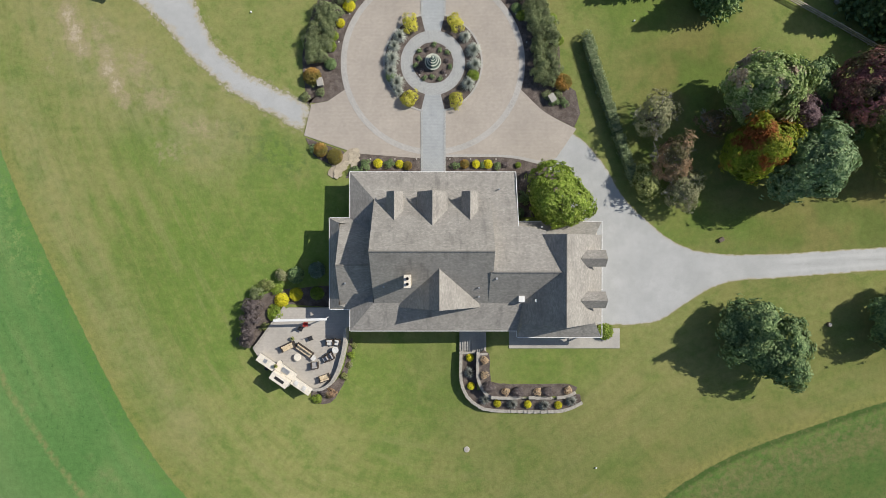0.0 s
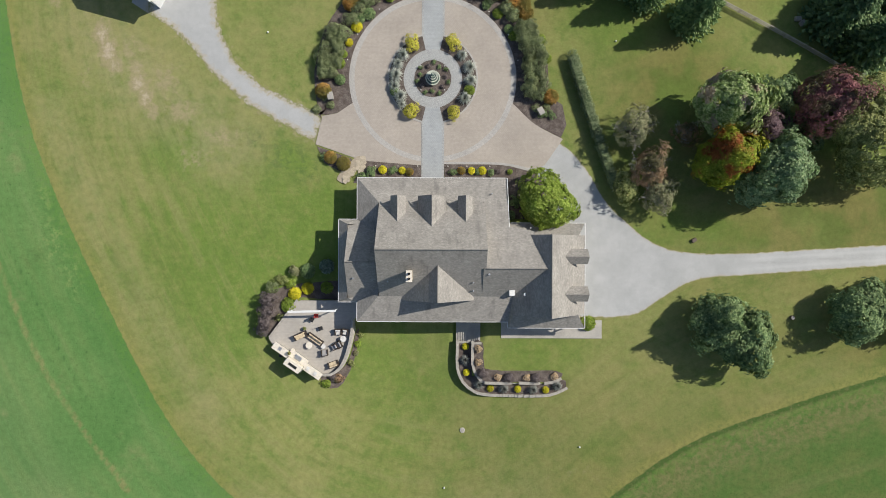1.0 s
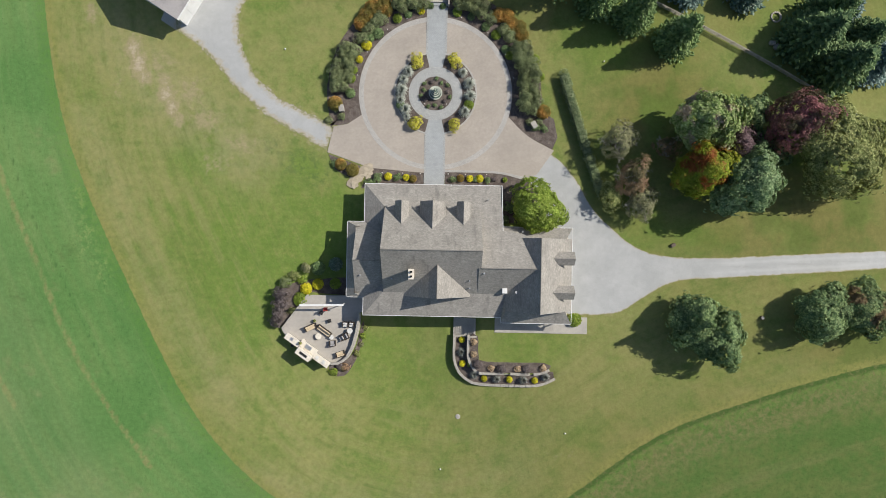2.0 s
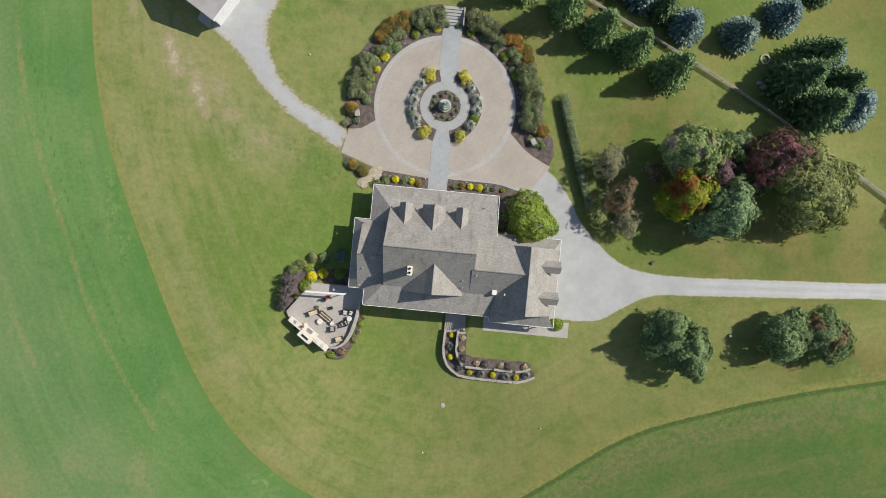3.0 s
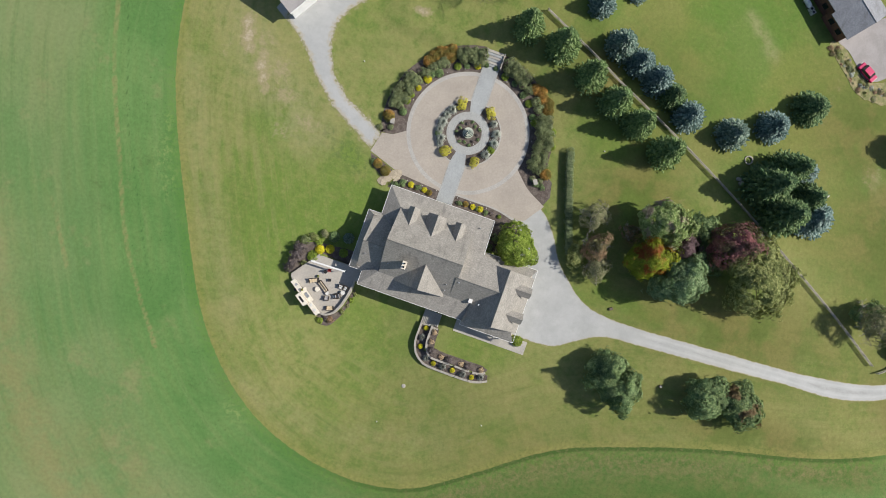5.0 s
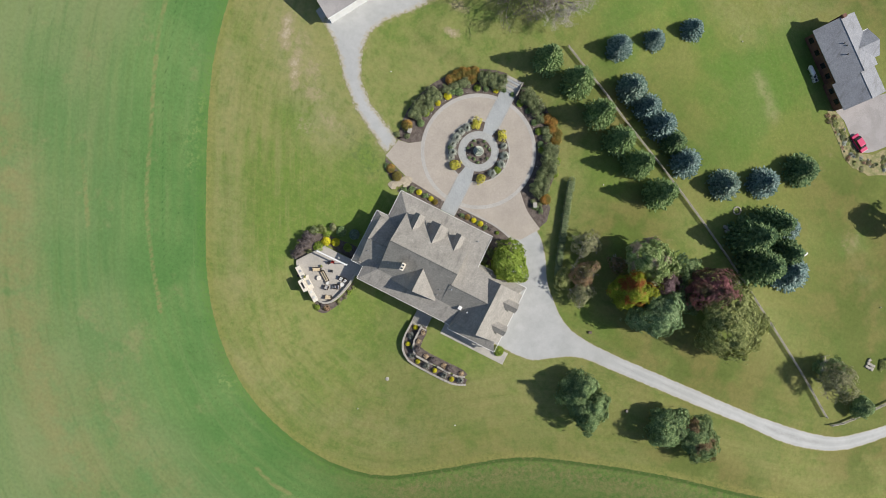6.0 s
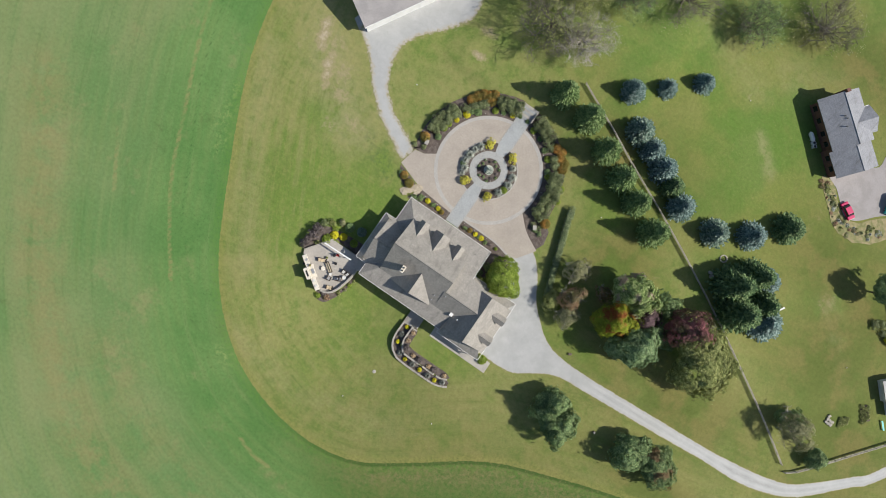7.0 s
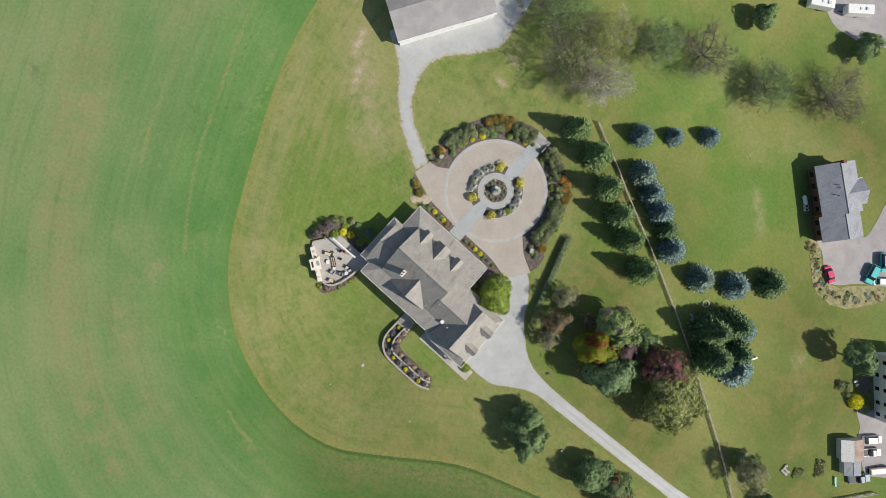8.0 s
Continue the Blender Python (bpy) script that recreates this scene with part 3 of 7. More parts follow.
    ci, ni = shell(int(area * 2.2 * min(1.0, density)), 0.87)
    c, nrm = np.concatenate([c, ci]), np.concatenate([nrm, ni + rng.normal(scale=0.2, size=ni.shape)])
    t = np.concatenate([t, rng.normal(size=ni.shape)])
    s = np.concatenate([s, np.full((len(ci), 1), size * 2.0)])
    nrm /= np.linalg.norm(nrm, axis=1)[:, None]
    t -= nrm * (t * nrm).sum(axis=1)[:, None]
    t /= np.linalg.norm(t, axis=1)[:, None]
    b = np.cross(nrm, t)
    pts = np.stack([c - t * s * 0.8, c - b * s * 0.58 + nrm * s * 0.10, c + t * s - nrm * s * 0.15, c + b * s * 0.58 + nrm * s * 0.12], 1).reshape(-1, 3)
    me = bpy.data.meshes.new(name)
    me.from_pydata(pts.tolist(), [], np.arange(len(pts)).reshape(-1, 4).tolist())
    me.materials.append(material)
    return me


def curve_points(pts, step=1.0, closed=False):
    """A smooth line through a few places (Catmull-Rom)."""
    out = []
    n = len(pts)
    for i in range(n if closed else n - 1):
        p = [np.array(pts[(i + k) % n] if closed else pts[min(max(i + k, 0), n - 1)], float) for k in (-1, 0, 1, 2)]
        count = max(2, int(np.linalg.norm(p[2] - p[1]) / step))
        for k in range(count):
            t = k / count
            out.append(tuple(0.5 * (2 * p[1] + (p[2] - p[0]) * t + (2 * p[0] - 5 * p[1] + 4 * p[2] - p[3]) * t * t + (3 * p[1] - p[0] - 3 * p[2] + p[3]) * t ** 3)))
    if not closed:
        out.append(tuple(float(v) for v in pts[-1]))
    return out


def sheet(name, pts, material, lift, cell=1.0, rag=0.0, parent=None, label="", flat=None):
    """A patch of paving or soil on the ground, with an outline through the given places; rag roughens its edge."""
    rng = random.Random(len(pts) * 7 + int(pts[0][0] * 10))
    line = []
    for i, (x, y) in enumerate(pts):
        ax, ay = pts[i - 1]
        bx, by = pts[(i + 1) % len(pts)]
        l = math.hypot(bx - ax, by - ay) or 1
        k = rag * (rng.random() - 0.5) * 2 + rag * 1.2 * noise.noise((x * 0.5, y * 0.5, 1.7))
        line.append((x + (by - ay) / l * k, y - (bx - ax) / l * k))
    bm = bmesh.new()
    bm.faces.new([bm.verts.new((x, y, 0)) for x, y in line])
    if flat is None:
        xs, ys = [p[0] for p in line], [p[1] for p in line]
        for axis, lo, hi in ((0, min(xs), max(xs)), (1, min(ys), max(ys))):
            k = math.ceil(lo / cell) * cell
            while k < hi:
                co, no = ((k, 0, 0), (1, 0, 0)) if axis == 0 else ((0, k, 0), (0, 1, 0))
                bmesh.ops.bisect_plane(bm, geom=[*bm.verts, *bm.edges, *bm.faces], plane_co=co, plane_no=no)
                k += cell
    for v in bm.verts:
        v.co.z = (G(v.co.x, v.co.y) if flat is None else flat) + lift
    bmesh.ops.recalc_face_normals(bm, faces=bm.faces)
    if sum(f.normal.z for f in bm.faces) < 0:
        bmesh.ops.reverse_faces(bm, faces=bm.faces)
    away = edge_distance(np.array([v.co.x for v in bm.verts]), np.array([v.co.y for v in bm.verts]), line[::2])[0] if material.name.startswith("gravel") else None
    edge = [e for e in bm.edges if e.is_boundary]
    ext = bmesh.ops.extrude_edge_only(bm, edges=edge)
    for v in ext["geom"]:
        if isinstance(v, bmesh.types.BMVert):
            v.co.z -= max(0.12, lift + 0.08)
    ob = part(name, bm, material, parent, label)
    if away is not None:
        at = ob.data.attributes.new("edge", "FLOAT", "POINT")
        at.data.foreach_set("value", np.concatenate([away, np.zeros(len(ob.data.vertices) - len(away))]).astype(np.float32))
    return ob


# ---- the ground, one sheet to the horizon ----
FIELD_EDGE = [(-66, 60), (-64.8, 38), (-60.5, 16), (-50, -8), (-38, -29.8), (-23, -43.3), (-5, -48.9), (10, -47.5), (21, -40.9), (36, -30.2), (51, -24.2), (67, -19.2), (98, -11.3), (140, 8)]
FIELD = curve_points(FIELD_EDGE, 4.0)
TRACKS = [curve_points([(-80, 50), (-76.3, 26.5), (-72.5, 13), (-66, -2.5), (-58.4, -19.5), (-46.3, -37)], 4.0),
          [(-76, -15), (-68.5, -27.5)], curve_points([(-13, -57.4), (-8.5, -58.9), (-4, -59.2)], 3.0)]
GROOVE = curve_points([(-78, 36), (-71.5, 18.8), (-67.5, 6.3), (-62.3, -4.2), (-55.8, -17.2), (-49.8, -28.1)], 4.0)
BARE = [(-36.5, 13.0, 9.0, 5.5, 0.6), (-50.3, 31.2, 2.9, 4.1, 1.29), (-49.4, 28.8, 2.8, 4.6, 1.40), (-48.4, 26.6, 2.6, 3.2, 1.18), (-45.2, 26.2, 2.5, 3.0, 1.12), (-45.0, 24.0, 2.6, 3.5, 1.34), (-43.9, 21.8, 2.5, 3.5, 1.29), (-42.6, 19.6, 2.3, 3.0, 1.06), (-41.0, 24.6, 6, 6, 0.80), (-46.0, 29.0, 7, 6, 0.72), (-38.5, 20.0, 7, 5, 0.78), (-32.5, 16.0, 7, 4, 0.74), (-53.0, 24.5, 3.0, 5, 0.62), (-57, 37, 3, 4, 0.95), (-17.6, 44.8, 4.0, 1.9, 1.30), (-18.5, 50.5, 5.5, 2.6, 0.9), (-39.5, 24.5, 2.5, 4.5, 0.7), (-24, 44, 4, 5, 0.35), (70, 58, 4, 13, 0.62), (84, 46, 5, 9, 0.66), (90, 39, 6, 9, 0.62), (96, 33, 6, 7, 0.6), (40, 77, 7, 6, 0.5),
        (20, -34, 24, 8, 0.42), (52, 4, 16, 4, 0.35), (43, 26, 9, 6, 0.5), (15, 44, 9, 7, 0.5), (80, 5, 16, 5, 0.4), (-18, -32, 13, 7, 0.35), (60, 80, 9, 7, 0.45)]
LUSH = [(-19, 6, 6, 7), (-22.6, 13.2, 3.6, 2.6), (-33, 2, 12, 8), (-40, 13, 6, 5), (34, 3.2, 4, 3.5), (42, 2.6, 10, 2.6), (36, 24, 6, 7), (30, 33, 9, 5), (-20, 2, 12, 9), (-4, -17, 13, 7), (13, -16, 9, 4), (-22, 4, 8, 10), (-30, -6, 9, 9), (50, 58, 22, 15), (40, 70, 20, 12), (-21, 12.5, 4, 3)]

# edges of the gravel drives
north_edge = curve_points([(17.6, 15.6), (20.2, 13.5), (22.5, 10.4), (24.8, 6.6), (28.3, 3.2), (32.1, 0.4), (36.7, -0.9), (44.7, -1.0), (55, -0.4), (67, 0.3), (78, 1.0), (86, 1.9), (94.5, 3.4), (101.5, 6.2), (112.6, 14.9), (117.8, 20), (130, 40)], 0.7)
south_edge = curve_points([(133, 38), (119.2, 17.6), (113.8, 12.6), (103.8, 4.0), (96.0, 0.2), (87.3, -1.6), (77.5, -2.0), (66.4, -2.9), (55.6, -3.6), (46, -4.3), (38.5, -5.0), (33.3, -7.7), (29.5, -10.1), (24.3, -10.7), (19.8, -10.6)], 0.7)
nw_left = curve_points([(-18.7, 15.3), (-23.7, 18.0), (-28.4, 20.8), (-32.7, 24.4), (-36.7, 28.8), (-40.3, 32.4), (-43.5, 34.3)], 0.6)
nw_right = curve_points([(-24.6, 60.5), (-23.5, 51.9), (-26.2, 46.7), (-31.3, 41), (-33.3, 36.4), (-32.6, 31.9), (-30.3, 27.3), (-26.0, 23.4), (-21.8, 21.4), (-17.3, 19.2)], 0.6)


def ground():
    def lines(fine):
        a = list(np.arange(-fine, fine + 0.01, 0.6))
        k, step = fine, 0.9
        while k < 3000:
            k += step
            a = [-k, *a, k]
            step = 0.8 if k < 100 else step * 1.3
        return np.array(a)
    xs, ys = lines(27.0), lines(27.0)
    X, Y = np.meshgrid(xs, ys)
    Z = heights(X, Y)
    nx, ny = len(xs), len(ys)
    verts = np.stack([X.ravel(), Y.ravel(), Z.ravel()], 1)
    idx = np.arange(nx * ny).reshape(ny, nx)
    faces = np.stack([idx[:-1, :-1], idx[:-1, 1:], idx[1:, 1:], idx[1:, :-1]], -1).reshape(-1, 4)
    ob = raw("ground", verts.tolist(), faces.tolist(), LAWN)
    me = ob.data
    me.polygons.foreach_set("use_smooth", [True] * len(me.polygons))
    x, y = verts[:, 0], verts[:, 1]
    d, inside = edge_distance(x, y, FIELD + [(3000, 8), (3000, 3000), (-66, 3000)])
    sd = np.where(inside, d, -d)
    tr = np.min([edge_distance(x, y, t, False)[0] for t in TRACKS], axis=0)
    bare = np.max([k * np.exp(-((x - a) / (0.6 * w)) ** 2 - ((y - b) / (0.6 * h)) ** 2) for a, b, w, h, k in BARE], axis=0)
    for edge_line in (north_edge, south_edge, nw_left, nw_right):
        bare = np.maximum(bare, 0.62 * np.exp(-(edge_distance(x, y, edge_line[::3], False)[0] / (1.0 if edge_line in (nw_left, nw_right) else 0.5)) ** 2))
    lush = np.max([np.exp(-((x - a) / w) ** 2 - ((y - b) / h) ** 2) for a, b, w, h in LUSH], axis=0)
    dull = np.max([np.exp(-((x - a) / w) ** 2 - ((y - b) / h) ** 2) for a, b, w, h in ((60, -42, 55, 24), (38, -38, 18, 10), (75, -14, 30, 7), (25, 45, 22, 12), (92, 36, 16, 20), (35, 25, 14, 14), (64, 5, 34, 14), (80, 55, 16, 14), (60, 100, 30, 10), (105, 22, 20, 16), (112, 4, 26, 12), (96, 50, 16, 12))], axis=0)
    along, best, run = np.zeros(len(x)), np.full(len(x), 1e9), 0.0
    for (ax, ay), (bx, by) in zip(FIELD, FIELD[1:]):
        dx, dy = bx - ax, by - ay
        l = math.hypot(dx, dy)
        t = np.clip(((x - ax) * dx + (y - ay) * dy) / (l * l), 0, 1)
        q = np.hypot(x - ax - t * dx, y - ay - t * dy)
        along, best = np.where(q < best, run + t * l, along), np.minimum(best, q)
        run += l
    beyond = (x - 11.0) * 0.40 + (y - 50.0) * 0.916
    groove = edge_distance(x, y, GROOVE, False)[0]
    pale = np.max([k * np.exp(-(edge_distance(x, y, seg, False)[0] / w) ** 2) for seg, w, k in (
        ([(47.5, 69.0), (50.5, 66.6), (54.5, 63.0)], 1.5, 0.9), ([(84.0, 46.4), (89.0, 41.5), (95.0, 36.0)], 2.2, 0.8), ([(-52, 34), (-47, 27), (-41, 21), (-32, 15)], 5.5, 0.85),
        ([(-97, -14), (-86, -31), (-77, -47), (-60, -65), (-42, -78), (-26, -85)], 6.0, 1.0), ([(-52, -58), (-34, -68), (-14, -73)], 6.0, 0.6), ([(24, 84), (40, 78)], 5.0, 0.35), ([(46, 86), (62, 98)], 5.0, 0.45), ([(-30, -38), (-8, -42), (14, -36)], 3.0, 0.40), ([(-58, 20), (-46, -6), (-34, -24)], 3.0, 0.45))], axis=0)
    weeds = np.max([np.exp(-((x - a) / w) ** 2 - ((y - b) / h) ** 2) for a, b, w, h in ((-22.8, 13.0, 4.2, 2.4), (-19.6, 11.2, 2.4, 2.0), (-27.0, 15.6, 3.4, 1.6), (-57.2, 0.6, 2.0, 4.5), (-54.6, -4.4, 1.4, 3.4), (-26.5, -43.8, 3.2, 2.0), (-58.8, 7.0, 1.2, 4.0))], axis=0)
    for name, v in (("pale", pale), ("groove", groove), ("weeds", weeds), ("beyond", beyond), ("along", along), ("dull", dull), ("field", sd), ("track", tr), ("bare", bare), ("lush", lush)):
        at = me.attributes.new(name, "FLOAT", "POINT")
        at.data.foreach_set("value", v.astype(np.float32))
    return tagged(ob, "mown green and straw-tinged lawn bordered by a green crop field", "ground", kind="structure")


ground()

# ---- drives, court and paths ----
tagged(sheet("road", north_edge + south_edge + [(19.8, 3.4), (10, 5), (9.6, 10.5), (14, 11.6)], GRAVEL, 0.028, 0.6, 0.05),
       "pale grey gravel driveway with ragged grass edges", "driveway", kind="structure")
tagged(sheet("road", nw_left + [(-46, 36), (-34, 66), (-26, 66)] + nw_right, GRAVEL_ROUGH, 0.022, 0.7, 0.16),
       "pale grey gravel track bending up to the barn", "driveway", kind="structure")

CX, CY, CR = -1.1, 24.8, 12.1


def arc(cx, cy, r, a0, a1, n):
    return [(cx + r * math.cos(radians(a0 + (a1 - a0) * i / n)), cy + r * math.sin(radians(a0 + (a1 - a0) * i / n))) for i in range(n + 1)]


def ring_sheet(name, cx, cy, r0, r1, a0, a1, n, z0, z1, material, parent=None, label=""):
    bm = bmesh.new()
    a, b = arc(cx, cy, r0, a0, a1, n), arc(cx, cy, r1, a0, a1, n)
    for i in range(n):
        quad = [a[i], b[i], b[i + 1], a[i + 1]]
        lo = [bm.verts.new((x, y, z0)) for x, y in quad]
        hi = [bm.verts.new((x, y, z1)) for x, y in quad]
        bm.faces.new(hi)
        for k in range(4):
            bm.faces.new((lo[k], lo[(k + 1) % 4], hi[(k + 1) % 4], hi[k]))
    bmesh.ops.remove_doubles(bm, verts=bm.verts, dist=0.001)
    bmesh.ops.recalc_face_normals(bm, faces=bm.faces)
    return part(name, bm, material, parent, label)


court_line = arc(CX, CY, CR + 0.35, 197, -17, 60) + curve_points([(11.3, 20.7), (14.1, 18.1), (18.3, 15.9)], 0.8) + [(15.6, 12.0)] \
    + curve_points([(13.7, 11.1), (9.1, 12.0), (0.7, 12.1)], 1) + [(-2.7, 11.9)] + curve_points([(-10.7, 12.5), (-13.0, 13.1), (-18.5, 15.0)], 1) \
    + [(-17.5, 19.2)] + curve_points([(-15.3, 19.6), (-13.7, 20.7)], 0.8)
court = tagged(sheet("pavement", court_line, PAVER, 0.085, 2.0, flat=0.0), "tan and pink concrete paver motor court", "paving", kind="structure")
band = tagged(ring_sheet("pavement", CX, CY, CR - 0.45, CR + 0.32, 0, 360, 90, 0.0, 0.098, BAND), "pale paver border band of the round court", "paving", kind="structure")
walk_bm = bmesh.new()
box(walk_bm, -2.75, 0.62, 10.0, CY - 3.6, 0.0, 0.106)
box(walk_bm, -2.75, 0.62, CY + 3.6, 39.0, 0.0, 0.106)
tagged(part("pavement", walk_bm, BLUESTONE), "blue-grey stone walk running to the front steps", "path", kind="structure")
tagged(ring_sheet("pavement", CX, CY, 2.75, 4.35, 0, 360, 60, 0.0, 0.112, COBBLE), "blue-grey stone ring walk around the fountain bed", "path", kind="structure")

for x in (-2.75, 0.34):
    edging = bmesh.new()
    box(edging, x, x + 0.28, 10.0, CY - 4.4, 0.0, 0.116)
    box(edging, x, x + 0.28, CY + 4.4, 39.0, 0.0, 0.116)
    tagged(part("trim", edging, COBBLE), "pale cobble edging of the stone walk", "edging", kind="structure")
tagged(sheet("trim", curve_points([(9.1, 12.35), (0.7, 12.4), (0.7, 12.1), (9.1, 12.0), (13.7, 11.1), (15.6, 12.0), (13.9, 11.5)], 1.0, True), BAND, 0.094, 2.0, flat=0.0), "pale cobble edging of the court", "edging", kind="structure")

# ---- planting beds ----
def bed(pts, label, lift=0.1, cell=1.5, flat=None):
    return tagged(sheet("planting_bed", pts, MULCH, lift, cell, 0.06, flat=flat), label, "planting bed", kind="structure")


bed(arc(CX, CY, 2.72, 0, 355, 40), "round dark mulch bed around the fountain", 0.13, flat=0.0)
for a0, a1 in ((104, 256), (-76, 76)):
    tagged(ring_sheet("planting_bed", CX, CY, 4.36, 6.5, a0, a1, 40, 0.0, 0.125, MULCH), "curved dark mulch bed beside the ring walk", "planting bed", kind="structure")
    tagged(ring_sheet("trim", CX, CY, 6.5, 6.75, a0, a1, 40, 0.0, 0.14, BAND), "pale paver edging of the curved bed", "edging", kind="structure")
bed(arc(CX, CY, CR + 0.2, 197, 97, 30) + [(-2.9, 41.2)] + arc(CX, CY, 17.6, 97, 200, 26) + [(-18.2, 19.5), (-16.9, 19.4), (-15.3, 19.6)], "dark mulch border of the motor court planted with shrubs", 0.07, 1.2)
bed([(0.8, 41.2)] + arc(CX, CY, CR + 0.2, 83, -17, 30) + [(11.3, 20.6), (14.1, 18.0), (18.0, 16.1), (18.9, 18.0), (18.2, 21.0)] + arc(CX, CY, 17.2, -8, 84, 26), "dark mulch border of the motor court planted with shrubs", 0.07, 1.2)
bed([(-12.9, 9.2), (-2.72, 9.2), (-2.72, 12.3), (-10.6, 12.9), (-12.4, 12.3), (-11.8, 11.6)], "narrow mulch bed under the front eaves", 0.06)
bed([(0.72, 9.2), (9.2, 9.2), (9.4, 4.0), (16.5, 4.0), (16.2, 9.0), (13.8, 11.3), (9.1, 12.3), (0.6, 12.4)], "mulch bed under the front eaves and the lime green tree", 0.06)
bed([(-18.3, 14.7), (-13.2, 12.9), (-12.6, 12.0), (-14.6, 10.9), (-17.2, 12.2)], "small mulch bed beside the paver court", 0.07)
bed(curve_points([(-25.7, -13.6), (-26.6, -10.5), (-26.2, -7.6), (-24.2, -6.6), (-21.4, -5.9), (-18.0, -5.5), (-14.4, -5.5), (-14.2, -8.2), (-21.2, -8.0), (-23.2, -10.8)], 1.0, True), "mulch bed wrapping the patio corner", 0.08)
bed(curve_points([(-17.8, -19.6), (-14.9, -19.0), (-13.4, -16.6), (-12.6, -13.0), (-12.2, -13.2), (-12.8, -17.0), (-14.0, -20.0), (-15.4, -21.6), (-17.2, -21.6)], 1.0, True), "mulch bed below the patio wall", 0.08)

# flagstone path at the house corner
tagged(sheet("pavement", curve_points([(-11.0, 13.0), (-12.3, 13.2), (-14.6, 11.0), (-15.3, 9.7), (-13.9, 9.2), (-13.0, 10.6), (-11.6, 12.0)], 0.5, True), TANSAND, 0.105, 1.0), "tan sand bedding of the flagstone path", "path", kind="structure")
path = thing("stepping_path", -12.6, 11.5, "tan irregular flagstone path by the house corner", "path", z=0.0)
prng = random.Random(4)
for i in range(26):
    t = i / 25
    x, y = -10.9 - 3.3 * t + prng.uniform(-0.55, 0.55), 12.7 - 3.0 * t + prng.uniform(-0.45, 0.45)
    bm = bmesh.new()
    r = prng.uniform(0.3, 0.46)
    n = prng.randint(5, 7)
    pts = [(x + 12.6 + r * prng.uniform(0.8, 1.1) * math.cos(6.283 * k / n), y - 11.5 + r * prng.uniform(0.8, 1.1) * math.sin(6.283 * k / n), 0.125 + 0.004 * i) for k in range(n)]
    plate(bm, pts, 0.12)
    part("flagstone", bm, FLAG, path)

# ---- the house ----
EAVE, BREAK = 3.5, 4.9


